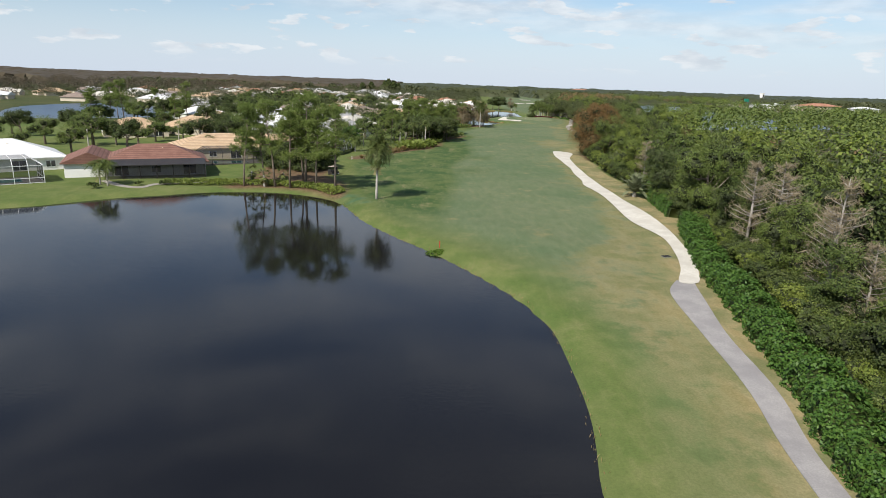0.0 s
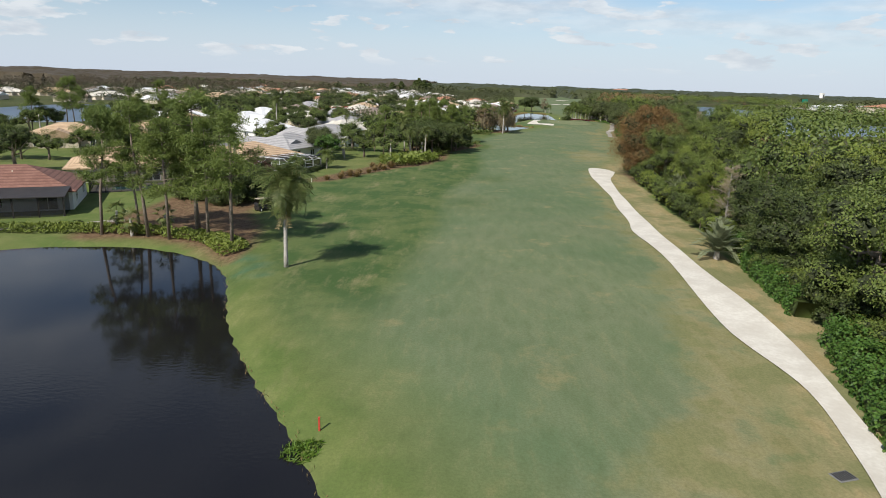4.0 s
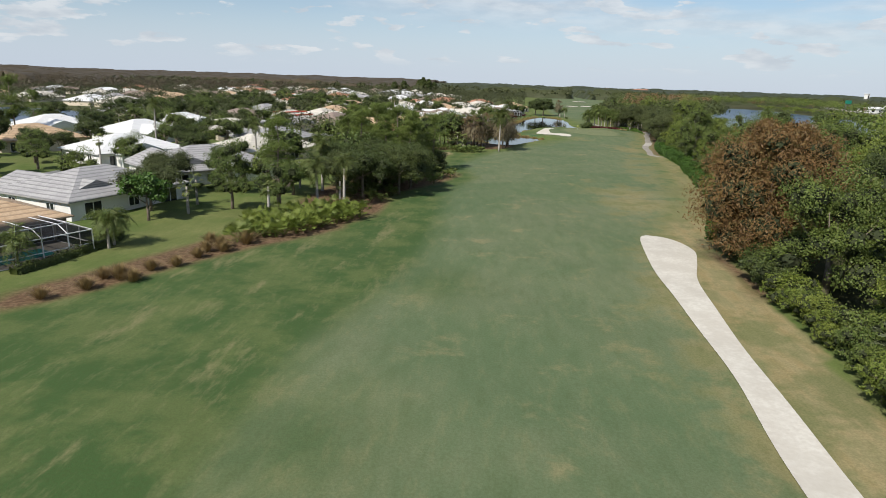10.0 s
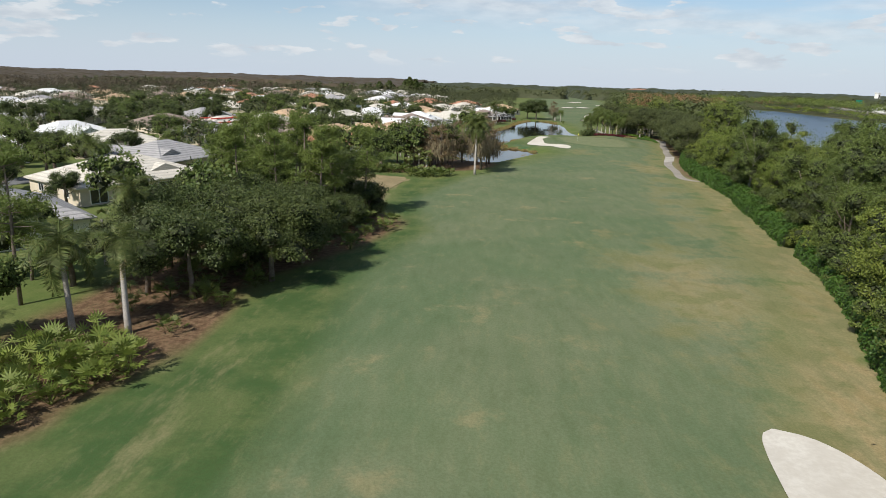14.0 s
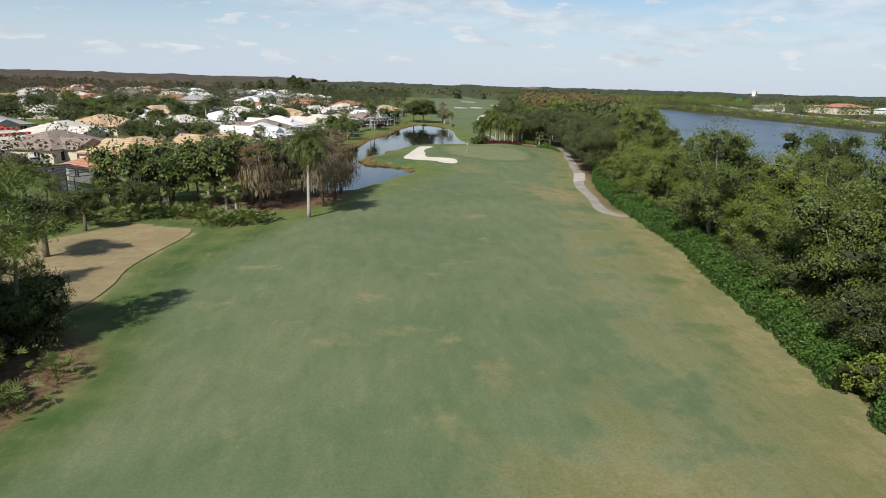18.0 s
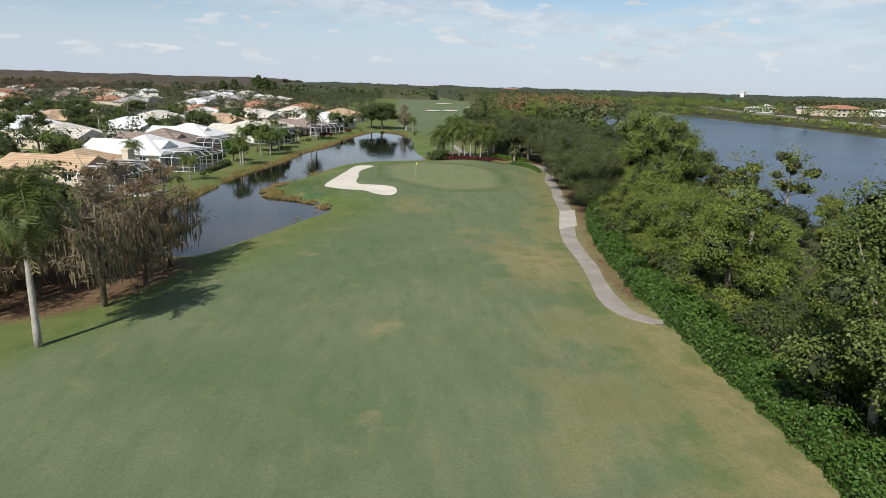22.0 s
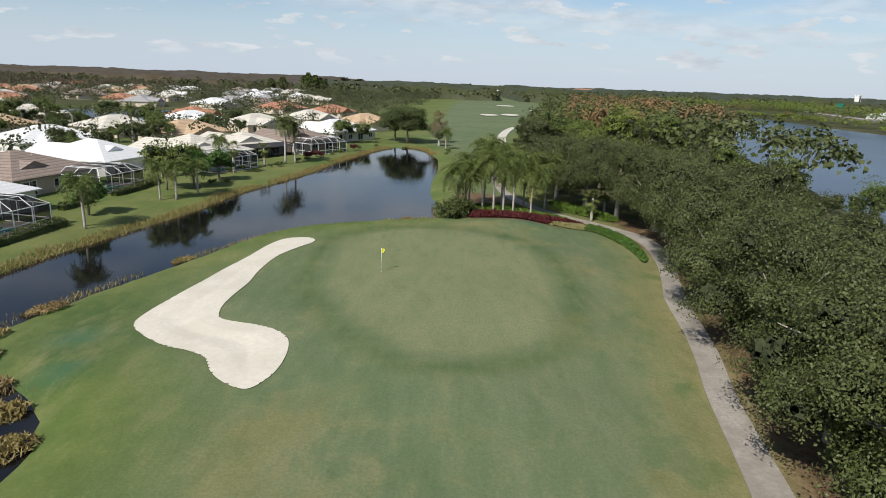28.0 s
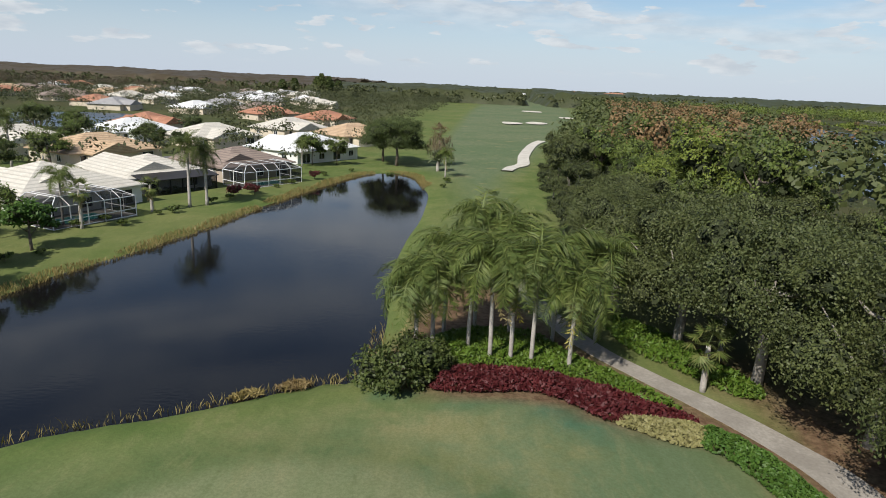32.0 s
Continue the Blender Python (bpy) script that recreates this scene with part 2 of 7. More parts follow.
def water_material(name, deep, ripple, rough=0.05):
    m, nt, bs = material(name, rough, 0, 0.5)
    bs.inputs["IOR"].default_value = 1.33
    co = nt.nodes.new("ShaderNodeTexCoord").outputs["Object"]
    col = mix_node(nt, ramp_node(nt, noise_node(nt, 0.03, 3, 0.5, co), 0.3, 0.7), deep, tuple(1.6 * v for v in deep))
    mp = nt.nodes.new("ShaderNodeMapping")
    mp.inputs["Scale"].default_value = (1.0, 2.2, 1.0)
    nt.links.new(co, mp.inputs["Vector"])
    waves = noise_node(nt, 1.6, 3, 0.55, mp.outputs[0])
    calm = ramp_node(nt, noise_node(nt, 0.045, 2, 0.5, co), 0.4, 0.6, 0.6 * ripple if rough > 0.1 else 0.05, ripple)
    bp = nt.nodes.new("ShaderNodeBump")
    bp.inputs["Distance"].default_value = 0.04
    wire(nt, (calm, bp.inputs["Strength"]), (waves, bp.inputs["Height"]), (bp.outputs[0], bs.inputs["Normal"]), (col, bs.inputs["Base Color"]))
    return m


def roof_material(name, a, b, course=1.05, rough=0.75, groove=0.55):
    """Courses of concrete or clay tiles: steps by height, joints across."""
    m, nt, bs = material(name, rough, 0, 0.3)
    co = nt.nodes.new("ShaderNodeTexCoord").outputs["Object"]
    wv = nt.nodes.new("ShaderNodeTexWave")
    wv.bands_direction, wv.wave_profile = "Z", "SAW"
    wv.inputs["Scale"].default_value = course
    wv.inputs["Distortion"].default_value = 0.3
    nt.links.new(co, wv.inputs["Vector"])
    col = mix_node(nt, ramp_node(nt, noise_node(nt, 0.6, 5, 0.7, co), 0.35, 0.65), a, b)
    col = mix_node(nt, ramp_node(nt, noise_node(nt, 7.0, 2, 0.5, co), 0.42, 0.62, 0.0, 0.4), col, tuple(0.62 * v for v in a))
    col = mix_node(nt, ramp_node(nt, wv.outputs["Fac"], 0.0, 0.45, 0.9, 0.0), col, tuple(groove * v for v in a))
    wire(nt, (col, bs.inputs["Base Color"]), (bump_node(nt, wv.outputs["Fac"], 0.7, 0.05), bs.inputs["Normal"]))
    return m


def screen_material():
    """Fly screen: a dark mesh that lets about half of the light through."""
    m, nt, bs = material("fly_screen", 0.8)
    bs.inputs["Base Color"].default_value = (0.02, 0.021, 0.023, 1)
    tr = nt.nodes.new("ShaderNodeBsdfTransparent")
    mx = nt.nodes.new("ShaderNodeMixShader")
    mx.inputs[0].default_value = 0.55
    wire(nt, (tr.outputs[0], mx.inputs[1]), (bs.outputs[0], mx.inputs[2]), (mx.outputs[0], nt.nodes["Material Output"].inputs["Surface"]))
    return m


TURF = turf_material()
WATER = water_material("lake_water", (0.0078, 0.0074, 0.0078), 0.22, 0.05)
WATER_POND = water_material("pond_water", (0.0055, 0.0052, 0.0055), 0.14, 0.04)
WATER_WIDE = water_material("wide_lake_water", (0.022, 0.042, 0.075), 0.5, 0.28)
SAND = mottled("bunker_sand", (0.55, 0.51, 0.425), (0.62, 0.58, 0.495), 0.35, 0.95, 0.03, 3.0, c=(0.51, 0.465, 0.38))
SHELL = mottled("crushed_shell", (0.52, 0.485, 0.42), (0.62, 0.59, 0.52), 0.35, 0.95, 0.02, 3.0, c=(0.47, 0.43, 0.36))
ASPHALT = mottled("worn_asphalt", (0.27, 0.255, 0.25), (0.36, 0.34, 0.325), 0.4, 0.9, 0.01, 9.0, c=(0.22, 0.205, 0.20))
CONCRETE = mottled("path_concrete", (0.27, 0.245, 0.21), (0.36, 0.33, 0.285), 0.45, 0.9, 0.01, 5.0, c=(0.20, 0.178, 0.15))
SLAB = mottled("new_concrete", (0.40, 0.37, 0.32), (0.47, 0.44, 0.39), 0.5, 0.9, 0.01, 5.0, c=(0.34, 0.31, 0.27))
ROAD = mottled("street_asphalt", (0.16, 0.16, 0.16), (0.22, 0.22, 0.215), 0.2, 0.9, 0.01, 5.0)
BARK = mottled("bark", (0.16, 0.125, 0.095), (0.25, 0.21, 0.17), 1.2, 0.95, 0.05, 9.0)
BARK_GREY = mottled("pale_bark", (0.27, 0.24, 0.205), (0.38, 0.35, 0.31), 0.9, 0.9, 0.03, 8.0)
BARK_PALM = mottled("palm_bark", (0.36, 0.33, 0.29), (0.48, 0.45, 0.41), 1.4, 0.9, 0.02, 14.0)
SHAFT = mottled("crownshaft", (0.13, 0.20, 0.05), (0.20, 0.26, 0.08), 1.0, 0.5, 0.0, 6.0)
# dark leaf colour for crown insides, standing in for the shade there
CROWN_SHADE = mottled("crown_shade", (0.034, 0.044, 0.019), (0.048, 0.056, 0.024), 0.8, 0.95, 0.0, 6.0)
OAK_LEAF = foliage("oak_leaf", (0.066, 0.089, 0.039), (0.085, 0.107, 0.046), (0.152, 0.175, 0.090))
MIX_LEAF = foliage("mixed_leaf", (0.076, 0.122, 0.038), (0.120, 0.170, 0.048), (0.186, 0.220, 0.076))
LIME_LEAF = foliage("lime_leaf", (0.122, 0.180, 0.040), (0.162, 0.212, 0.050), (0.236, 0.270, 0.084))
DARK_LEAF = foliage("dark_leaf", (0.052, 0.083, 0.029), (0.074, 0.102, 0.037), (0.122, 0.148, 0.056))
HEDGE_LEAF = foliage("hedge_leaf", (0.053, 0.122, 0.026), (0.062, 0.134, 0.029), (0.116, 0.200, 0.048))
RUST_LEAF = foliage("rust_leaf", (0.172, 0.110, 0.058), (0.178, 0.104, 0.054), (0.150, 0.138, 0.060))
PURPLE_LEAF = foliage("purple_brown_leaf", (0.085, 0.045, 0.040), (0.095, 0.050, 0.045), (0.140, 0.085, 0.070))
TWIG_LEAF = foliage("grey_twigs", (0.225, 0.190, 0.165), (0.265, 0.225, 0.195), (0.340, 0.310, 0.285), 0.1)
BROWN_TWIG = foliage("brown_twigs", (0.150, 0.105, 0.070), (0.175, 0.125, 0.085), (0.220, 0.175, 0.130), 0.1)
PINE_LEAF = foliage("pine_needles", (0.104, 0.158, 0.044), (0.132, 0.186, 0.052), (0.190, 0.232, 0.078))
PALM_LEAF = foliage("palm_leaflets", (0.074, 0.112, 0.036), (0.098, 0.136, 0.044), (0.225, 0.228, 0.112))
QUEEN_LEAF = foliage("queen_palm_leaflets", (0.078, 0.122, 0.036), (0.105, 0.148, 0.044), (0.215, 0.240, 0.090))
DATE_LEAF = foliage("date_palm_leaflets", (0.165, 0.205, 0.155), (0.190, 0.230, 0.175), (0.290, 0.315, 0.260))
MOSS_LEAF = foliage("grey_moss", (0.165, 0.145, 0.120), (0.190, 0.165, 0.135), (0.230, 0.210, 0.180), 0.1)
BARE_DIRT = mottled("bare_sandy_dirt", (0.235, 0.180, 0.095), (0.305, 0.238, 0.130), 0.2, 0.95, 0.03, 1.0, c=(0.17, 0.155, 0.075))
OLD_FROND = foliage("old_frond", (0.200, 0.165, 0.095), (0.240, 0.200, 0.120), (0.285, 0.250, 0.165), 0.15)
FAR_RUST = foliage("far_rust_leaf", (0.255, 0.165, 0.110), (0.230, 0.158, 0.100), (0.185, 0.150, 0.085))
# FAR_GREEN and FAR_DARK are greyed, with a touch of distance haze in their colour
FAR_GREEN = foliage("far_green_leaf", (0.062, 0.078, 0.040), (0.080, 0.094, 0.046), (0.100, 0.108, 0.060))
FAR_DARK = foliage("far_dark_leaf", (0.054, 0.068, 0.040), (0.062, 0.076, 0.044), (0.072, 0.082, 0.050))
FAR_BROWN = foliage("far_brown_twigs", (0.090, 0.076, 0.066), (0.095, 0.080, 0.070), (0.080, 0.074, 0.060), 0.15)
GOLD_LEAF = foliage("golden_leaf", (0.200, 0.200, 0.030), (0.240, 0.215, 0.040), (0.270, 0.255, 0.060))
RED_LEAF = foliage("burgundy_leaf", (0.075, 0.012, 0.020), (0.100, 0.015, 0.025), (0.160, 0.045, 0.055))
CREAM_LEAF = foliage("cream_leaf", (0.240, 0.240, 0.130), (0.290, 0.285, 0.170), (0.350, 0.330, 0.220))
FERN_LEAF = foliage("fern_leaf", (0.075, 0.150, 0.022), (0.095, 0.165, 0.028), (0.145, 0.200, 0.045))
REED_LEAF = foliage("reed_leaf", (0.270, 0.215, 0.110), (0.310, 0.255, 0.135), (0.190, 0.190, 0.080))
MEADOW_LEAF = foliage("straw_grass", (0.220, 0.165, 0.095), (0.260, 0.195, 0.115), (0.300, 0.245, 0.160))
STUCCO_WHITE = mottled("white_stucco", (0.72, 0.71, 0.68), (0.80, 0.79, 0.76), 0.4, 0.9, 0.005, 20.0, c=(0.66, 0.65, 0.61))
STUCCO_CREAM = mottled("cream_stucco", (0.58, 0.50, 0.39), (0.66, 0.58, 0.46), 0.4, 0.9, 0.005, 20.0, c=(0.52, 0.45, 0.35))
STUCCO_TAN = mottled("tan_stucco", (0.40, 0.33, 0.26), (0.48, 0.40, 0.32), 0.4, 0.9, 0.005, 20.0, c=(0.36, 0.30, 0.23))
ROOFS = {
    "white": roof_material("white_roof_tile", (0.72, 0.72, 0.715), (0.80, 0.80, 0.785), groove=0.85),
    "cream": roof_material("cream_roof_tile", (0.58, 0.54, 0.46), (0.68, 0.64, 0.56), groove=0.72),
    "tan": roof_material("tan_roof_tile", (0.50, 0.345, 0.21), (0.60, 0.44, 0.29)),
    "grey": roof_material("grey_roof_tile", (0.34, 0.33, 0.33), (0.43, 0.42, 0.41)),
    "brown": roof_material("brown_roof_tile", (0.26, 0.20, 0.165), (0.33, 0.26, 0.215)),
    "red": roof_material("red_clay_tile", (0.20, 0.098, 0.072), (0.27, 0.140, 0.105)),
    "orange": roof_material("orange_clay_tile", (0.42, 0.19, 0.11), (0.52, 0.27, 0.18)),
}
WHITE_PAINT = mottled("white_paint", (0.78, 0.78, 0.77), (0.82, 0.82, 0.81), 1.0, 0.5, 0.0, 9.0, c=(0.70, 0.70, 0.69))
BRONZE = mottled("bronze_frame", (0.030, 0.026, 0.024), (0.045, 0.040, 0.036), 1.0, 0.5, 0.0, 9.0)
SCREEN = screen_material()
GLASS = mottled("window_glass", (0.015, 0.018, 0.022), (0.03, 0.035, 0.04), 0.5, 0.08, 0.0, 4.0, spec=0.6)
POOL = mottled("pool_water", (0.03, 0.20, 0.20), (0.05, 0.26, 0.25), 0.6, 0.06, 0.0, 3.0, spec=0.5)
YELLOW = mottled("yellow_cloth", (0.75, 0.70, 0.05), (0.80, 0.76, 0.10), 2.0, 0.8, 0.0, 9.0)
DARK_STONE = mottled("bank_stone", (0.38, 0.35, 0.30), (0.50, 0.47, 0.42), 1.0, 0.9, 0.02, 8.0)
RED_PAINT = mottled("red_paint", (0.45, 0.05, 0.03), (0.52, 0.08, 0.05), 2.0, 0.6, 0.0, 9.0)
GREEN_PAINT = mottled("green_paint", (0.02, 0.25, 0.16), (0.03, 0.30, 0.20), 2.0, 0.6, 0.0, 9.0)
RUBBER = mottled("rubber", (0.02, 0.02, 0.02), (0.03, 0.03, 0.03), 2.0, 0.8, 0.0, 9.0)

# ---- tools ----


def part(name, data, mat, parent, label=""):
    """Links a bmesh or mesh as one mesh object under a thing or a part."""
    if isinstance(data, bmesh.types.BMesh):
        me = bpy.data.meshes.new(name)
        data.to_mesh(me)
        data.free()
    else:
        me = data
    if mat is not None and not me.materials:
        me.materials.append(mat)
    ob = new(name, me)
    ob.parent = parent
    return tagged(ob, label) if label else ob


def thing(name, m, label, category, group="", kind=""):
    ob = new(name)
    ob.empty_display_size = 0.3
    ob.matrix_basis = m
    return tagged(ob, label, category, group, kind)


def mesh_of(name, verts, faces, mat, smooth=False):
    me = bpy.data.meshes.new(name)
    me.from_pydata([tuple(v) for v in verts], [], [tuple(f) for f in faces])
    me.materials.append(mat)
    if smooth:
        me.polygons.foreach_set("use_smooth", [True] * len(me.polygons))
    me.update()
    return me


def quads_mesh(name, q, mat, inner=0):
    """A mesh of loose four-cornered leaves; q has the shape (n, 4, 3). The first inner ones take the dark colour that
    paints the shade within a crown.
    """
    q = np.asarray(q, np.float32)
    n = len(q)
    me = bpy.data.meshes.new(name)
    me.vertices.add(4 * n)
    me.vertices.foreach_set("co", q.reshape(-1))
    me.loops.add(4 * n)
    me.loops.foreach_set("vertex_index", np.arange(4 * n, dtype=np.int32))
    me.polygons.add(n)
    me.polygons.foreach_set("loop_start", np.arange(0, 4 * n, 4, dtype=np.int32))
    me.polygons.foreach_set("loop_total", np.full(n, 4, dtype=np.int32))
    me.materials.append(mat)
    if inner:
        me.materials.append(CROWN_SHADE)
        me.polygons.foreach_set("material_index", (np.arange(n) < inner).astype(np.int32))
    me.update(calc_edges=True)
    return me


def unit(v):
    return v / np.maximum(np.linalg.norm(v, axis=-1, keepdims=True), 1e-9)


def leaves(c, n, length, width, rng, spread=0.6):
    """Pointed leaves at the places c, facing about n."""
    n = unit(n + spread * rng.normal(size=c.shape))
    t = unit(np.cross(n, rng.normal(size=c.shape)))
    b = np.cross(n, t)
    k = rng.uniform(0.65, 1.35, (len(c), 1))
    t, b = t * length * k / 2, b * width * k / 2
    return np.stack([c - t, c + b, c + t, c - b], 1)


def clump_cloud(rng, lobes, clumps, per, length, width, sigma=0.2, low=-0.45, spread=0.5, core=0.0):
    """Leaves in small clumps over several lobes (centre, radii), round a lumpy inner mass of leaves, later coloured
    dark as crown shade, where core is set.
    """
    out = []
    typical = float(np.median([np.mean(radii) for _, radii in lobes]))
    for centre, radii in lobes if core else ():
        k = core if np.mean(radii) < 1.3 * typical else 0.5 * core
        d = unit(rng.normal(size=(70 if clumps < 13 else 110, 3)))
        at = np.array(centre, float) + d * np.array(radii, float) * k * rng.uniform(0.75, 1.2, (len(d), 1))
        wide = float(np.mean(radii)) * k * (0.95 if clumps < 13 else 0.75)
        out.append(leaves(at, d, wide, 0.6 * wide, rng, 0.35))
    for centre, radii in lobes:
        centre, radii = np.array(centre, float), np.array(radii, float)
        many = int(clumps * min(2.0, max(1.0, (radii.mean() / typical) ** 2)))
        d = unit(rng.normal(size=(many * 3, 3)))
        d = d[d[:, 2] > low][:many]
        cc = centre + d * radii * rng.uniform(0.72, 1.02, (len(d), 1))
        s = sigma * radii.mean()
        p = np.repeat(cc, per, 0) + rng.normal(size=(len(cc) * per, 3)) * s * np.array([1, 1, 0.75])
        nn = unit(np.repeat(d, per, 0) + np.array([0, 0, 0.35]))
        out.append(leaves(p, nn, length, width, rng, spread))
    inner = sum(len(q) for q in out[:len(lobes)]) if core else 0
    return np.concatenate(out), inner


def tube(path, radii, sides=7):
    """Vertices and faces of a tapered tube along a path."""
    path = [Vector(p) for p in path]
    verts, faces = [], []
    for i, p in enumerate(path):
        d = (path[min(i + 1, len(path) - 1)] - path[max(i - 1, 0)]).normalized()
        a = d.orthogonal().normalized()
        b = d.cross(a)
        for k in range(sides):
            w = 2 * math.pi * k / sides
            verts.append(p + radii[i] * (math.cos(w) * a + math.sin(w) * b))
    for i in range(len(path) - 1):
        for k in range(sides):
            j = (k + 1) % sides
            faces.append((i * sides + k, i * sides + j, (i + 1) * sides + j, (i + 1) * sides + k))
    faces.append(tuple(range(sides))[::-1])
    faces.append(tuple((len(path) - 1) * sides + k for k in range(sides)))
    return verts, faces


def tubes_mesh(name, many, mat):
    verts, faces = [], []
    for path, radii, sides in many:
        v, f = tube(path, radii, sides)
        faces += [tuple(i + len(verts) for i in g) for g in f]
        verts += v
    return mesh_of(name, verts, faces, mat, True)


def box(bm, x0, x1, y0, y1, z0, z1):
    m = Matrix.LocRotScale(((x0 + x1) / 2, (y0 + y1) / 2, (z0 + z1) / 2), None, (abs(x1 - x0), abs(y1 - y0), abs(z1 - z0)))
    bmesh.ops.create_cube(bm, size=1, matrix=m)
    return bm


def beam(bm, a, b, w):
    """A square bar from a to b."""
    a, b = Vector(a), Vector(b)
    d = b - a
    m = Matrix.Translation((a + b) / 2) @ d.to_track_quat("Z", "Y").to_matrix().to_4x4() @ Matrix.Diagonal((w, w, d.length, 1))
    bmesh.ops.create_cube(bm, size=1, matrix=m)
    return bm


def spline(pts, closed=False, step=6):
    """A smooth curve through plan points."""
    p = np.array(pts, float)
    n = len(p)
    out = []
    for i in range(n if closed else n - 1):
        if closed:
            a, b, c, d = p[i - 1], p[i], p[(i + 1) % n], p[(i + 2) % n]
        else:
            a, b, c, d = p[max(i - 1, 0)], p[i], p[i + 1], p[min(i + 2, n - 1)]
        for t in np.arange(step) / step:
            out.append(0.5 * (2 * b + (c - a) * t + (2 * a - 5 * b + 4 * c - d) * t * t + (3 * b - a - 3 * c + d) * t ** 3))
    if not closed:
        out.append(p[-1])
    return np.array(out)


def outline_distance(x, y, poly):
    """Distance to a closed outline, negative within it."""
    x, y = np.asarray(x, float).ravel(), np.asarray(y, float).ravel()
    out = np.full(len(x), 60.0)
    lo, hi = poly.min(0) - 12, poly.max(0) + 12
    near = np.where((x > lo[0]) & (x < hi[0]) & (y > lo[1]) & (y < hi[1]))[0]
    a, b = poly, np.roll(poly, -1, 0)
    for s in range(0, len(near), 4000):
        k = near[s:s + 4000]
        px, py = x[k][:, None], y[k][:, None]
        ex, ey = (b - a)[:, 0], (b - a)[:, 1]
        t = np.clip(((px - a[:, 0]) * ex + (py - a[:, 1]) * ey) / (ex * ex + ey * ey + 1e-12), 0, 1)
        dist = np.sqrt((px - a[:, 0] - t * ex) ** 2 + (py - a[:, 1] - t * ey) ** 2).min(1)
        cross = (a[:, 1] > py) != (b[:, 1] > py)
        xi = a[:, 0] + (py - a[:, 1]) / np.where(ey == 0, 1e-12, ey) * ex
        inside = (cross & (px < xi)).sum(1) % 2 == 1
        out[k] = np.where(inside, -dist, dist)
    return out


# ---- the plan ----
LAKE = spline([(6.5, -15), (7, 12), (9.4, 31), (10.7, 43), (10.8, 52), (9.4, 60), (5.8, 68.5), (-0.5, 79.5), (-6, 87.5), (-11.0, 96), (-13.9, 103),
               (-16.8, 109.6), (-21.4, 114.6), (-30, 118), (-41, 116.5), (-48.5, 112), (-56, 107), (-64, 99), (-82, 86), (-104, 62), (-112, 20),
               (-90, -30), (-40, -45)], True)
POND = spline([(55.4, 411.8), (52.3, 409.9), (48.7, 407.7), (45.1, 405.3), (41.6, 403.6), (38.2, 401.6), (34.6, 397.4), (31.2, 390.4), (28.2, 382.6), (25.6, 376), (24, 370.6), (23.4, 366.6),
               (24.6, 362.6), (28, 360.8), (31.4, 358.6), (33.9, 355.6), (35.2, 351.8), (34.2, 348.2), (32, 344.4), (29.4, 338.8), (27, 334.1), (25, 330.4), (22.5, 326), (18, 327), (13, 333), (10.5, 342),
               (11.4, 350), (12.9, 360), (14.0, 372), (15.6, 386), (18.6, 398.5), (21.4, 411), (23.4, 427), (27.2, 440), (30, 453), (32.2, 467), (35.4, 481.6), (38.6, 494), (42, 502.4), (47, 505),
               (51.6, 499), (54.6, 483), (55.2, 466), (54.4, 448), (54.2, 430), (55.4, 419)], True)
WIDE = spline([(104, 342), (108, 362), (120, 410), (138, 470), (152, 530), (180, 620), (214, 709), (262, 820), (294, 800), (288, 720), (284, 640),
               (286, 590), (276, 500), (264, 440), (240, 395), (200, 372), (160, 358), (125, 345)], True)
GARDEN = spline([(-150, 285), (-178, 272), (-205, 300), (-232, 360), (-225, 415), (-185, 410), (-152, 385), (-133, 350), (-133, 318)], True)
NORTH = spline([(-52, 575), (-75, 572), (-100, 590), (-118, 625), (-100, 645), (-75, 640), (-55, 610)], True)
WATERS = {"lake": (LAKE, -0.6), "pond": (POND, -0.5), "wide": (WIDE, -0.5), "garden": (GARDEN, -0.5), "north": (NORTH, -0.5)}
BUNKER = spline([(41.9, 392.4), (40.8, 393.2), (38.7, 392.4), (37.5, 389.6), (36.7, 386), (35.7, 381.9), (34.9, 377.6), (34.1, 374.2), (33.3, 370.8), (33.2, 368.6), (34.3, 366.8), (36.9, 364.6),
                 (39.0, 363.7), (40.5, 362.6), (41.5, 360.8), (42.8, 359.4), (44.3, 358.7), (45.2, 359.9), (45.6, 361.6), (45.6, 363.6), (45.2, 365.4), (44.2, 366.8), (42.5, 367.8), (40.8, 368.4),
                 (39.3, 369.2), (38.7, 371.2), (38.7, 373.8), (39, 377.4), (38.9, 381), (39.4, 385.4), (40.8, 388.7), (41.8, 390.8)], True)
WASTE = spline([(36.4, 203.9), (34.6, 190), (34.2, 177), (34, 165), (33.1, 155), (32.4, 143), (31.5, 136), (32, 122), (31.2, 110), (30.9, 101),
                (31.2, 96.5), (32.3, 89), (31.2, 81.5), (29.2, 74), (27.1, 68.6), (29.0, 68.4), (30.6, 72), (32.9, 79.8), (34.2, 88), (35.4, 99.6),
                (35.1, 112), (34.9, 123), (35.2, 141), (35.9, 157), (36.6, 171), (37.9, 184.5), (39.8, 191.5), (41.3, 197.4), (40.8, 202.2), (38.8, 205)], True)
GREEN = spline([(45.6, 378), (45.1, 386.5), (46, 394), (48.6, 397.4), (53, 399.4), (58, 399.2), (62.2, 396.7), (65, 391), (66, 384), (65.6, 377.2), (64.4, 371.4), (62.4, 366.4), (58.4, 363.8), (54.6, 363.6), (51.4, 366.4), (48.4, 371)], True)
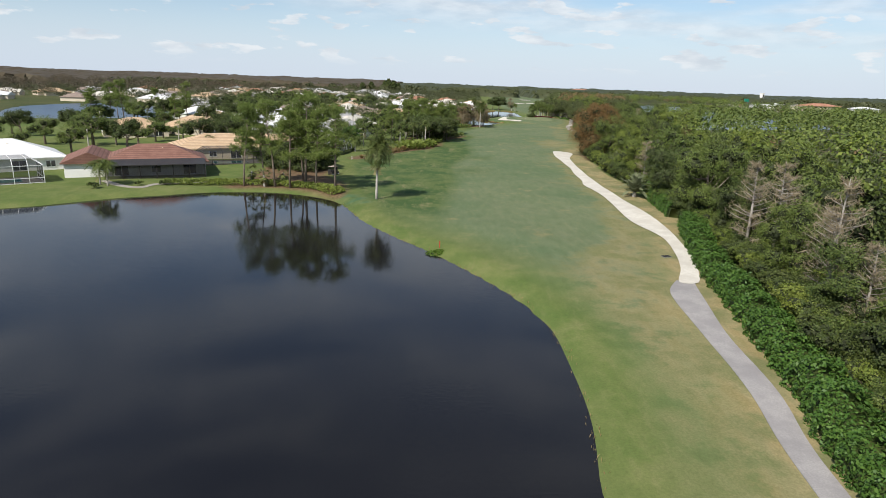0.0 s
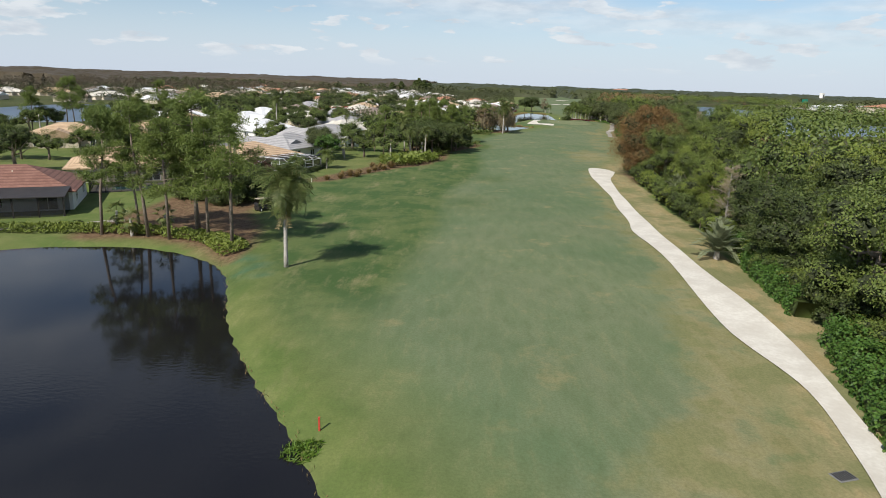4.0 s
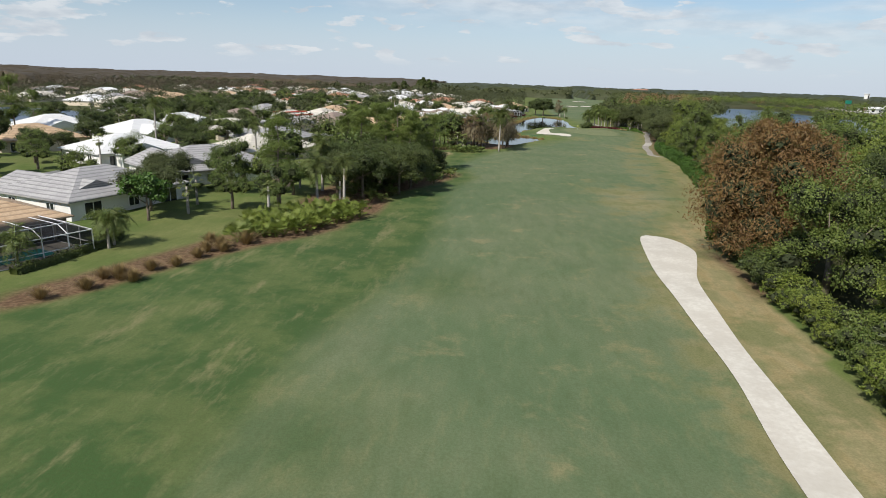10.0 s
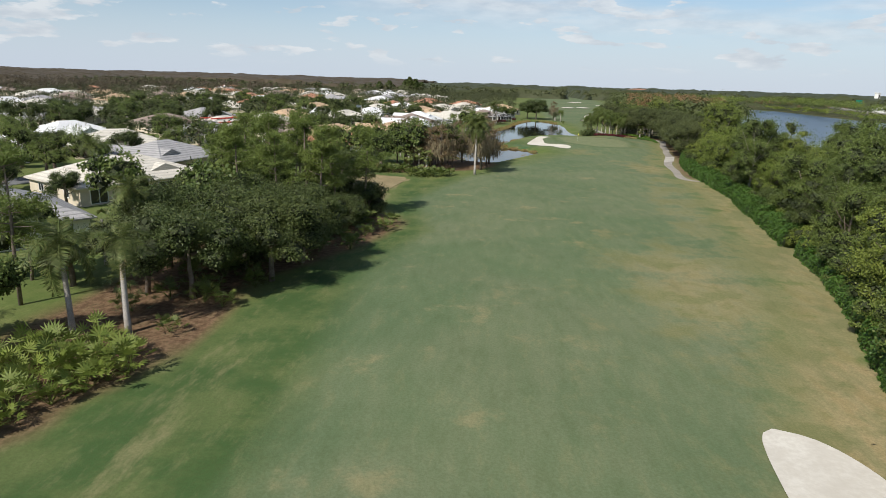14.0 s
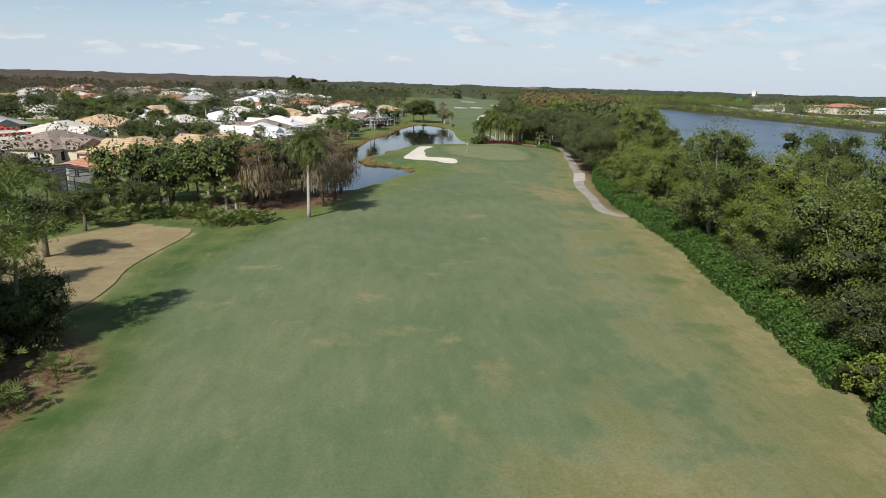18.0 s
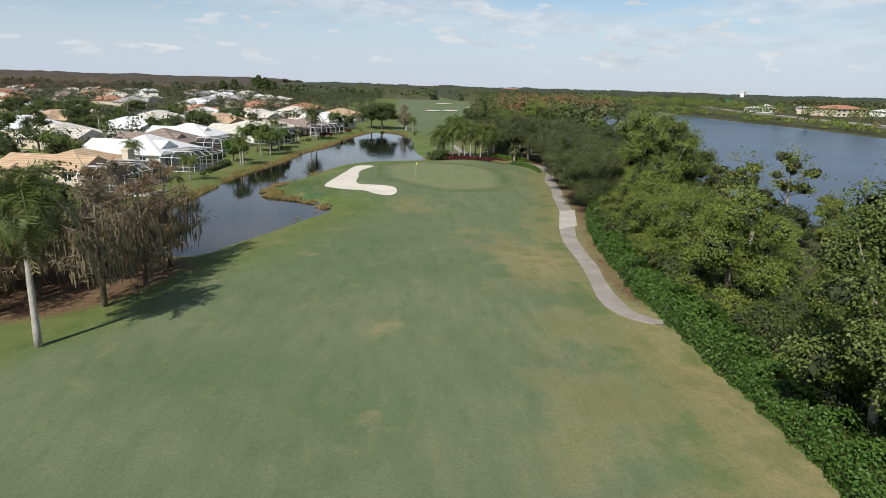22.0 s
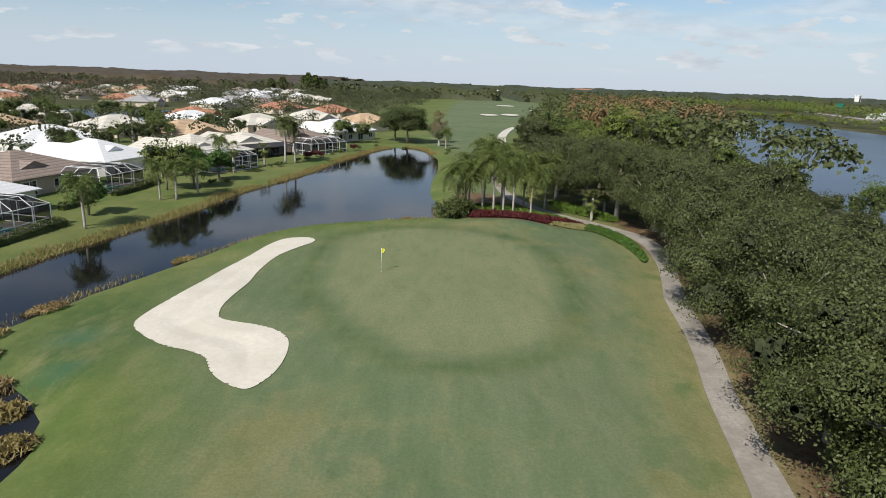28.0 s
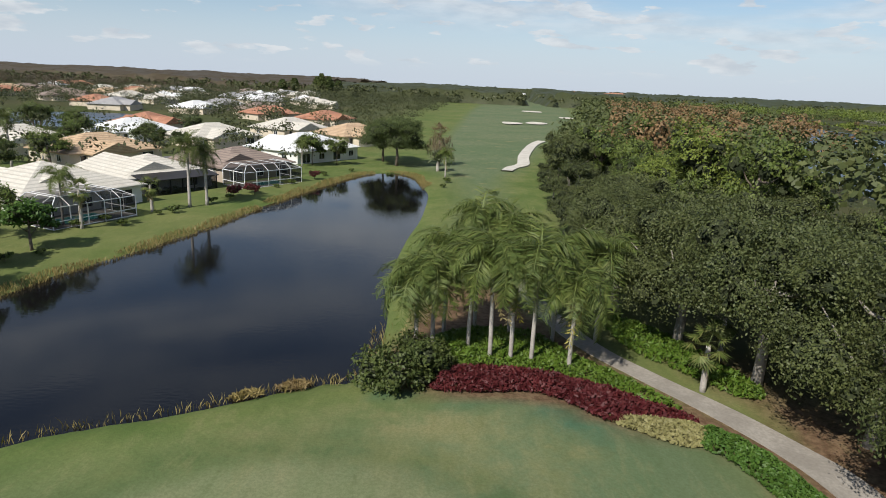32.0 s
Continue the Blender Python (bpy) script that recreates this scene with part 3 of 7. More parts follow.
DIRT = spline([(4.0, 265.5), (4.7, 270.5), (4.1, 276), (4.5, 282), (5.6, 288.5), (5.0, 292.6), (1.0, 294.2), (-2.5, 295.8), (-6, 292.5), (-9.6, 287), (-9, 281), (-10.5, 276), (-7, 269.5), (-2.5, 267.5), (0.5, 264.6)], True)
EDGE_Y = [-60, 0, 32, 58, 73, 100, 125, 160, 185, 200, 215, 235, 254, 273, 284, 309, 335, 345, 355, 372, 390, 398, 403, 411, 420, 440, 500, 520, 600, 800, 1100, 2500]
EDGE_X = [20, 21.5, 23.6, 28.8, 31.6, 38.5, 39.5, 40.5, 42, 43.5, 48, 55, 59, 61.8, 64, 66, 69, 72, 75, 77.8, 82, 83, 82, 78, 73.5, 70, 74, 80, 97, 140, 175, 260]
LEFT_Y = [60, 112, 165, 188, 203, 239, 250, 272, 297, 303, 320, 330, 360, 410, 440, 490, 520, 600, 800, 1100, 2500]
LEFT_X = [-20, -14, -23, -11, -2.5, 4, 9.5, 4, 13, 18, 22, 22, 22, 22, 26, 36, 50, 52, 60, 80, 95]


def undulation(x, y):
    return 0.16 * np.sin(x / 7.3 + 0.7 * np.sin(y / 17)) * np.sin(y / 11.7 + 1.3) + 0.10 * np.sin(x / 3.9 + y / 6.1) * np.sin(y / 5.3)


def height(x, y):
    """The ground's height over the plan."""
    x, y = np.asarray(x, float), np.asarray(y, float)
    shape = x.shape
    x, y = x.ravel(), y.ravel()
    z = undulation(x, y) * np.clip((x + 80) / 30, 0, 1) * np.clip((620 - y) / 60, 0, 1)
    z = z + 0.85 * np.exp(-(((x - 53) / 26) ** 2 + ((y - 383) / 31) ** 2) ** 2)
    z = z + 0.5 * np.exp(-((x - 64.5) / 6) ** 2 - ((y - 405.5) / 4) ** 2)
    for poly, level in WATERS.values():
        d = outline_distance(x, y, poly)
        s = np.clip(d / 2.6, 0, 1)
        s = s * s * (3 - 2 * s)
        z = np.where(d < 0, level - np.minimum(1.6, -0.30 * d), level + (z - level) * s)
    return z.reshape(shape)


def ground_z(x, y):
    return float(height(np.array([x]), np.array([y]))[0])

# ---- ground ----


def axis_lines(core0, core1, step, mid0, mid1, mid_step, far0, far1):
    a = list(np.arange(core0, core1 + 0.01, step))
    a = list(np.arange(mid0, core0, mid_step)) + a + list(np.arange(core1 + mid_step, mid1, mid_step))
    k = mid_step
    v = a[-1]
    while v < far1:
        k *= 1.35
        v += k
        a.append(v)
    k = mid_step
    v = a[0]
    while v > far0:
        k *= 1.35
        v -= k
        a.insert(0, v)
    return np.array(a)


BEDS = []  # outlines of mulched ground


def bed(points):
    BEDS.append(spline(points, True))
    return BEDS[-1]


BED_PINES = bed([(-40, 119.6), (-31, 120.3), (-24, 118), (-17.5, 112.5), (-17, 118), (-19, 128), (-24, 138), (-25, 146), (-29, 152), (-38, 150), (-40, 138), (-40, 126)])
BED_GRASSES = bed([(-22, 167), (-17.5, 173.5), (-10.5, 187), (-6, 193), (-2, 202), (-8, 204), (-15, 194), (-19, 184), (-24, 172)])
BED_OAKS = bed([(-8, 191), (-5, 197.5), (-0.8, 206), (1, 216), (0, 226), (4, 234), (8.5, 246), (9.5, 256), (2, 262), (-6, 256), (-11, 240), (-13, 222), (-13, 205)])
BED_CYPRESS = bed([(2, 300), (9, 303), (16, 306), (21, 312), (23, 321), (18, 325), (11, 328), (4, 320), (0, 308)])
BED_BACK = bed([(56, 411.6), (58.5, 408.1), (62.5, 406.9), (67.1, 406.6), (70.5, 405), (75.5, 404.1), (77.5, 399.6), (80.5, 393.6), (82.5, 395.6), (81.5, 402.6), (77.5, 407.6), (72.5, 413.6), (68.5, 420.6), (64.5, 429.6), (59.5, 429.6), (57.5, 419.6)])
BED_RED = bed([(42.2, 197), (43.6, 196.4), (44.4, 188), (43.4, 180.5), (42.2, 181), (42.6, 189)])
BED_PATH = bed([(64.9, 317), (64.2, 309), (65.8, 309), (66.8, 320), (69.6, 335), (75.0, 350), (80.5, 372), (84.5, 387), (89, 398), (87, 409), (80, 409), (81.5, 397), (79, 384), (76.5, 371), (74.6, 360), (71.5, 345.5), (68.6, 334), (66.4, 325)])


def make_ground():
    xs = axis_lines(-66, 92, 1.35, -260, 330, 6.0, -6000, 6000)
    ys = axis_lines(16, 520, 1.35, -60, 700, 6.0, -2500, 6500)
    gx, gy = np.meshgrid(xs, ys)
    gz = height(gx, gy)
    x, y, z = gx.ravel(), gy.ravel(), gz.ravel()
    db = outline_distance(x, y, BUNKER)
    z = z - np.where(db < -1.25, np.minimum(0.9, 0.05 + 0.5 * (-1.25 - db)), 0)
    nx, ny = len(xs), len(ys)
    i = np.arange(nx * ny).reshape(ny, nx)
    quads = np.stack([i[:-1, :-1], i[:-1, 1:], i[1:, 1:], i[1:, :-1]], -1).reshape(-1, 4)
    me = bpy.data.meshes.new("ground")
    me.vertices.add(len(x))
    me.vertices.foreach_set("co", np.stack([x, y, z], 1).astype(np.float32).ravel())
    me.loops.add(quads.size)
    me.loops.foreach_set("vertex_index", quads.ravel().astype(np.int32))
    me.polygons.add(len(quads))
    me.polygons.foreach_set("loop_start", np.arange(0, quads.size, 4, dtype=np.int32))
    me.polygons.foreach_set("loop_total", np.full(len(quads), 4, dtype=np.int32))
    me.polygons.foreach_set("use_smooth", np.ones(len(quads), dtype=bool))
    me.update(calc_edges=True)
    xr, xl = np.interp(y, EDGE_Y, EDGE_X), np.interp(y, LEFT_Y, LEFT_X)
    fair = np.clip((x - xl - 1) / 5, 0, 1) * np.clip((xr - x - 2) / 7, 0, 1)
    shore = np.minimum(outline_distance(x, y, LAKE), outline_distance(x, y, POND))
    fair = fair * np.clip((shore - 3) / 9, 0.0, 1) * np.where(y < 30, 0.4, 1)
    dry = np.exp(-np.maximum(0, xr - x - 3) / 5.5) * (x < xr + 1) * np.where(y < 215, 1.0, 0.75) * np.where(y > 399, 0.3, 1)
    dry = np.maximum(dry, 0.85 * np.exp(-((x - 25) / 9) ** 2 - ((y - 60) / 16) ** 2))
    dry = np.maximum(dry, 0.75 * np.exp(-((x - 42) / 10) ** 2 - ((y - 232) / 22) ** 2))
    dry = np.maximum(dry, 0.80 * np.exp(-((x - 59) / 8) ** 2 - ((y - 322) / 14) ** 2))
    dry = np.maximum(dry, 0.55 * np.exp(-((x - 50) / 8) ** 2 - ((y - 352) / 8) ** 2))
    dry = np.maximum(dry, 0.60 * np.exp(-((x - 59.5) / 8) ** 2 - ((y - 404) / 3) ** 2))
    dry = np.maximum(dry, 0.50 * np.exp(-((x - 60) / 13) ** 2 - ((y - 400) / 5.5) ** 2))
    dry = np.maximum(dry, 0.55 * np.exp(-((x - 70.5) / 4) ** 2 - ((y - 386) / 14) ** 2))
    rough_x = np.interp(y, [60, 80, 93, 106, 136, 164, 186, 203, 230, 250, 272, 300, 320, 345, 360], [8, 6.4, 4, 3, 6.0, 6.0, 11, 12, 11, 15, 11, 19, 25, 34, 20])
    rough = np.clip((rough_x - x) / 3.5, 0, 1) * np.clip((x - xl) / 2, 0, 1) * np.clip((shore - 2) / 5, 0, 1)
    dry_x = np.interp(y, [20, 71, 91, 117, 139, 158, 188, 206, 240, 251, 269, 286, 310, 340, 356, 375], [16, 12, 21.6, 26, 26.5, 27.7, 29, 33, 38, 41, 44, 46, 53, 57, 63, 69])
    dry = np.maximum(dry * 0.9, np.where(y < 205, 0.60, 0.46) * np.clip((x - dry_x) / 5, 0, 1) * (x < xr + 1) * (y < 380))
    dry = np.maximum(dry, 0.22 * np.clip((118 - y) / 50, 0, 1) * np.clip((x + 2) / 10, 0, 1) * (x > xl) * (x < xr))
    ddirt = outline_distance(x, y, DIRT)
    dry = np.where(ddirt < 0, 1.6, dry)
    mulch = np.zeros(len(x))
    for b in BEDS:
        mulch = np.maximum(mulch, np.clip(0.5 - outline_distance(x, y, b) / 1.2, 0, 1))
    mulch = np.maximum(mulch, np.clip((x - xr + 0.5) / 2, 0, 1) * (y < 420) * (x < 100) * (y > 300) * 0.85)
    dg = outline_distance(x, y, GREEN)
    green = np.clip(0.5 - dg / 0.9, 0, 1)
    over = np.clip(1 - np.abs(dg - 1.9) / 1.7, 0, 1) * 0.62
    over = np.maximum(over, 0.9 * np.exp(-((x + 15) / 4.5) ** 2 - ((y - 110) / 5.5) ** 2))
    over = np.maximum(over, 0.9 * np.clip(1 - np.abs(ddirt - 2.2) / 2.2, 0, 1) * (x > -2))
    over = np.maximum(over, 0.92 * np.exp(-((x - 30) / 5) ** 2 - ((y - 367) / 11) ** 2))
    over = np.maximum(over, 0.55 * np.exp(-((x - 7) / 5) ** 2 - ((y - 152) / 8) ** 2))
    over = np.maximum(over, 0.55 * np.exp(-((x - 12) / 4) ** 2 - ((y - 181) / 6) ** 2))
    over = np.maximum(over, 0.95 * rough * np.clip((y - 90) / 16, 0, 1))
    dye = np.zeros(len(x))
    for px, py, pr in ((-15.6, 113.6, 1.3), (-13.4, 111.2, 1.1), (-12.4, 108.2, 1.0), (-14.6, 109.6, 0.9), (61.6, 406.6, 0.9), (64.6, 407.4, 1.1), (66.2, 406.6, 0.9), (67.8, 405.2, 1.2), (69.2, 404.2, 0.8), (30.5, 366, 1.6), (32.2, 361, 1.3), (57.4, 407.6, 1.0)):
        dye = np.maximum(dye, 0.65 * np.exp(-((x - px) ** 2 + (y - py) ** 2) / pr ** 2))
    woods = np.clip((x - xr - 2) / 6, 0, 1) * (y > 15)
    woods = np.maximum(woods, np.clip((y - 560) / 120, 0, 1) * np.clip((xl - 20 - x) / 60, 0, 1))
    woods = np.maximum(woods, np.clip((np.hypot(x, y - 200) - 900) / 300, 0, 1))
    # ground colour darkened here to merge with the distant trees and their shadows
    woods = np.maximum(woods, np.clip((y - 470) / 60, 0, 1) * np.clip((xl - 25 - x) / 20, 0, 0.8))
    woods = np.maximum(woods, 0.8 * np.clip((-105 - x) / 25, 0, 1) * np.clip((y - 240) / 40, 0, 1))
    for name, cols in (("cover", (dry, fair, mulch)), ("cover_two", (green, over, woods)), ("cover_three", (dye, 0 * x, 0 * x))):
        at = me.color_attributes.new(name, "FLOAT_COLOR", "POINT")
        at.data.foreach_set("color", np.stack([*cols, np.ones(len(x))], 1).astype(np.float32).ravel())
    me.materials.append(TURF)
    tagged(new("ground", me), "mown golf course turf with dry straw patches", "ground", kind="structure")


make_ground()


def sheet(name, poly, level, mat, label):
    """A level water surface that reaches a little under its banks."""
    c = poly.mean(0)
    n = len(poly)
    nxt, prv = np.roll(poly, -1, 0), np.roll(poly, 1, 0)
    d = nxt - prv
    out = np.stack([d[:, 1], -d[:, 0]], 1)
    out = out / np.linalg.norm(out, axis=1, keepdims=True)
    area = 0.5 * np.sum(poly[:, 0] * nxt[:, 1] - nxt[:, 0] * poly[:, 1])
    rim = poly + out * (0.9 if area > 0 else -0.9)
    bm = bmesh.new()
    face = bm.faces.new([bm.verts.new((p[0], p[1], level)) for p in rim])
    if face.normal.z < 0 or area < 0:
        face.normal_flip()
    bmesh.ops.triangulate(bm, faces=bm.faces[:])
    me = bpy.data.meshes.new(name)
    bm.to_mesh(me)
    bm.free()
    me.materials.append(mat)
    return tagged(new(name, me), label, "water", kind="structure")


sheet("water_lake", LAKE, -0.6, WATER, "still dark lake water reflecting trees")
sheet("water_pond", POND, -0.5, WATER_POND, "still dark pond water beside the green")
sheet("water_wide_lake", WIDE, -0.5, WATER_WIDE, "broad blue lake beyond the woods")
sheet("water_garden_lake", GARDEN, -0.5, WATER_WIDE, "small lake between the houses")
sheet("water_north_lake", NORTH, -0.5, WATER_WIDE, "small lake between the houses")


def patch_mesh(name, poly, cell, mat, lift, dish=0.0):
    """Sand laid on the ground within an outline, dished, its rim drawn onto the outline."""
    lo, hi = poly.min(0) - cell, poly.max(0) + cell
    xs, ys = np.arange(lo[0], hi[0] + cell, cell), np.arange(lo[1], hi[1] + cell, cell)
    gx, gy = np.meshgrid(xs, ys)
    px, py = gx.ravel().copy(), gy.ravel().copy()
    d = outline_distance(px, py, poly)
    e = 0.02
    dx = (outline_distance(px + e, py, poly) - outline_distance(px - e, py, poly)) / (2 * e)
    dy = (outline_distance(px, py + e, poly) - outline_distance(px, py - e, poly)) / (2 * e)
    snap = (d > -0.35 * cell) & (d < 0.75 * cell)
    px[snap] -= (d * dx)[snap]
    py[snap] -= (d * dy)[snap]
    keep = d < 0.75 * cell
    d = np.where(snap, 0, d)
    z = height(px, py) + lift * np.clip(1.0 + 0.0 * d, 0, 1) - np.minimum(dish, 0.10 * np.maximum(0, -d - 1.4))
    nx, ny = len(xs), len(ys)
    i = np.arange(nx * ny).reshape(ny, nx)
    q = np.stack([i[:-1, :-1], i[:-1, 1:], i[1:, 1:], i[1:, :-1]], -1).reshape(-1, 4)
    q = q[keep[q].all(1)]
    used = np.unique(q)
    back = np.full(nx * ny, -1)
    back[used] = np.arange(len(used))
    return mesh_of(name, np.stack([px, py, z], 1)[used].tolist(), back[q].tolist(), mat, True)


tagged(new("sand_bunker", patch_mesh("sand_bunker", BUNKER, 0.2, SAND, 0.05, 0.12)), "pale raked sand bunker beside the putting green", "bunker")
tagged(new("bare_dirt", patch_mesh("bare_dirt", DIRT, 0.35, BARE_DIRT, 0.08)), "bare tan dirt scraped beside the fairway", "dirt", kind="structure")


def shell_path():
    """The shell path, swept from south to north between its two edges."""
    turn = int(np.argmin(WASTE[:, 1]))
    far = int(np.argmax(WASTE[:, 1]))
    left, right = np.concatenate([WASTE[far:], WASTE[:turn + 1]])[::-1], WASTE[turn + 1:far + 1]
    tip = WASTE[far]
    ys = np.linspace(WASTE[:, 1].min() + 0.15, tip[1] - 0.02, 280)
    xl = np.interp(ys, np.append(left[:, 1], tip[1]), np.append(left[:, 0], tip[0]))
    xr = np.interp(ys, right[:, 1], right[:, 0])
    n = 13
    gx = xl[:, None] + (xr - xl)[:, None] * np.linspace(0, 1, n)
    gy = np.repeat(ys[:, None], n, 1)
    gz = height(gx, gy) + 0.085
    faces = [(i * n + k, i * n + k + 1, i * n + n + k + 1, i * n + n + k) for i in range(len(ys) - 1) for k in range(n - 1)]
    me = mesh_of("shell_path", np.stack([gx, gy, gz], -1).reshape(-1, 3).tolist(), faces, SHELL, True)
    tagged(new("shell_path", me), "white crushed shell path widening into a waste bunker", "path", kind="structure")


shell_path()


def ribbon(name, left, right, mat, label, lift=0.05, thick=0.08, category="path"):
    """A path between two edges, with kerb sides."""
    a, b = spline(left, False, 8), spline(right, False, 8)
    n = 120
    ia, ib = np.linspace(0, len(a) - 1, n), np.linspace(0, len(b) - 1, n)
    a = np.stack([np.interp(ia, np.arange(len(a)), a[:, k]) for k in (0, 1)], 1)
    b = np.stack([np.interp(ib, np.arange(len(b)), b[:, k]) for k in (0, 1)], 1)
    rows = [a + (b - a) * k / 4 for k in range(5)]
    verts = []
    for r in rows:
        z = height(r[:, 0], r[:, 1]) + lift
        verts.append(np.column_stack([r, z]))
    verts.insert(0, verts[0] - np.array([0, 0, thick]))
    verts.append(verts[-1] - np.array([0, 0, thick]))
    faces = [(k * n + i, (k + 1) * n + i, (k + 1) * n + i + 1, k * n + i + 1) for k in range(6) for i in range(n - 1)]
    me = mesh_of(name, np.concatenate(verts).tolist(), faces, mat, False)
    return tagged(new(name, me), label, category, kind="structure")


ribbon("cart_path", [(17.5, -20), (18.6, 10), (20.9, 33), (22.6, 43), (23.7, 54), (24.6, 64.3), (27.0, 69.3)],
       [(19.3, -20), (20.4, 10), (22.6, 33), (24.55, 42.7), (25.85, 54), (27.55, 63), (28.9, 69.2)], ASPHALT, "grey worn asphalt cart path")
ribbon("cart_path_green", [(63.6, 302.2), (61.6, 304.4), (61.3, 308.4), (62.6, 315), (63.6, 321), (64.2, 326), (64.9, 331.2), (66.2, 336.6), (69.2, 346.6), (70.8, 353.4), (72.2, 360.5), (73.6, 366.1), (74.6, 371), (75.6, 377.6),
                           (76.9, 382), (78.8, 389), (79.6, 394.8), (79.6, 399.6), (78.6, 403.6), (76.2, 408), (73, 412.6), (70, 417.2), (67.6, 424), (66, 434), (66, 452)],
       [(65.6, 302.2), (63.4, 304.8), (63.3, 308.4), (64.1, 314.4), (65.2, 319.6), (65.9, 325.4), (66.9, 331.6), (68.8, 338.2), (71.8, 348.6), (73.2, 355.7), (74.2, 361), (75.6, 366.4), (76.6, 371.4), (77.7, 378),
        (79, 383), (81, 390), (82, 396), (81.8, 401.6), (80.4, 404.8), (78, 408.8), (74.8, 413), (71.8, 417.6), (69.4, 424.6), (67.8, 434), (67.8, 452)],
       CONCRETE, "pale concrete cart path beside the trees")
ribbon("path_slab", [(65.9, 335.8), (67.6, 341.4), (69.5, 347.5)], [(69.2, 338.3), (70.6, 343.2), (72.4, 349.3)], SLAB, "newer pale concrete slab set in the cart path", 0.075, 0.1)
ribbon("cart_path_next", [(69.5, 512), (71, 519), (74, 526), (76, 545), (82, 580), (87, 598)], [(72, 512), (73.5, 518), (77, 526), (79, 545), (85, 580), (90, 597)], SHELL, "white shell cart path on the next hole", 0.3, 0.5)
for pts in ([(80, 690), (84, 686), (90, 694), (88, 704), (81, 704)], [(92, 700), (99, 694), (104, 708), (97, 716)], [(120, 770), (128, 768), (130, 784), (122, 786)], [(104, 850), (116, 846), (118, 866), (106, 868)]):
    tagged(new("sand_bunker", patch_mesh("sand_bunker", spline(pts, True), 0.8, SAND, 0.40, 0.2)), "small pale sand bunker on the next fairway", "bunker", "bunkers of the next hole")

# ---- plants ----
RNG = np.random.default_rng(7)


def limbs(rng, h, r, n, base, fork=0.35, lean=0.0):
    """Trunk and limbs of a spreading tree, as tubes."""
    top = Vector((lean * h, 0, h * 0.62))
    out = [([(0, 0, -0.3), (0.02 * h, 0, h * 0.2), (lean * h * 0.5, 0.01 * h, h * fork), top], [base * 1.25, base, base * 0.8, base * 0.25], 8)]
    for k in range(n):
        w = 2 * math.pi * (k + rng.uniform(-0.3, 0.3)) / n
        f = rng.uniform(0.25, 0.6)
        a = Vector((0, 0, 0)).lerp(top, f / 0.62)
        a.z = h * f
        tip = Vector((math.cos(w) * r * rng.uniform(0.5, 0.75), math.sin(w) * r * rng.uniform(0.5, 0.75), h * rng.uniform(0.5, 0.72)))
        mid = a.lerp(tip, 0.5) + Vector((0, 0, -0.04 * h))
        out.append(([a, mid, tip], [base * 0.5, base * 0.32, base * 0.08], 5))
    return out


def broad_tree(name, seed, h, r, leaf, bark, label, clumps=26, per=22, size=0.5, lobes=7, base=0.22, flat=0.7, low=-0.5, group="woodland trees", bare=False, split=False, sigma=0.21, foot=0.42, core=0.60):
    rng = np.random.default_rng(seed)
    ob = thing(name, pose(0, -900, 0), label, "tree", group)
    wood = limbs(rng, h, r, 7 if bare else 6, base)
    part("trunk", tubes_mesh("trunk", wood[:1] if split else wood, bark), None, ob)
    for w in wood[1:] if split else []:
        part("limb", tubes_mesh("limb", [w], bark), None, ob)
    ls = [((0, 0, h * 0.70), (r * 0.62, r * 0.62, h * 0.27))]
    for k in range(lobes):
        w = 2 * math.pi * (k + rng.uniform(-0.35, 0.35)) / lobes
        d = r * rng.uniform(0.45, 0.72)
        q = r * rng.uniform(0.26, 0.44)
        ls.append(((d * math.cos(w), d * math.sin(w), h * rng.uniform(foot, 0.80)), (q, q, q * flat)))
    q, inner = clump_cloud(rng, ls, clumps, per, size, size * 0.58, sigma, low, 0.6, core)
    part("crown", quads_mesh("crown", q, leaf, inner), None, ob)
    return ob


def conical_tree(name, seed, h, r, leaf, bark, label, clumps=30, per=24, size=0.5, group="", start=0.12, slim=0.6):
    """An oval cypress: widest at a third of its height."""
    rng = np.random.default_rng(seed)
    ob = thing(name, pose(0, -900, 0), label, "tree", group)
    many = [([(0, 0, -0.3), (0, 0, h * 0.5), (0.1, 0, h * 0.97)], [r * 0.055 + 0.12, r * 0.03 + 0.07, 0.03], 8)]
    ls = []
    n = 22
    for k in range(n):
        f = start + (0.97 - start) * k / (n - 1)
        rad = r * (math.sin(math.pi * min(1, (f - start + 0.10) / 0.50) / 2) if f < 0.5 else math.sqrt(max(0.02, 1 - ((f - 0.5) / 0.5) ** 2)))
        w = 2.4 * k
        tip = (rad * 0.72 * math.cos(w), rad * 0.72 * math.sin(w), h * f)
        many.append(([(0, 0, h * f * 0.92), tip], [0.07, 0.02], 4))
        q = max(0.5, rad * 0.42)
        ls.append(((rad * 0.62 * math.cos(w), rad * 0.62 * math.sin(w), h * f), (q, q, q * 0.7)))
        ls.append(((rad * 0.6 * math.cos(w + 2.6), rad * 0.6 * math.sin(w + 2.6), h * f), (q, q, q * 0.7)))
    part("trunk", tubes_mesh("trunk", many, bark), None, ob)
    q, inner = clump_cloud(rng, ls, clumps, per, size, size * slim, 0.26, -0.7, 0.7, 0.5)
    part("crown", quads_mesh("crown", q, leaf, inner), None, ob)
    return ob


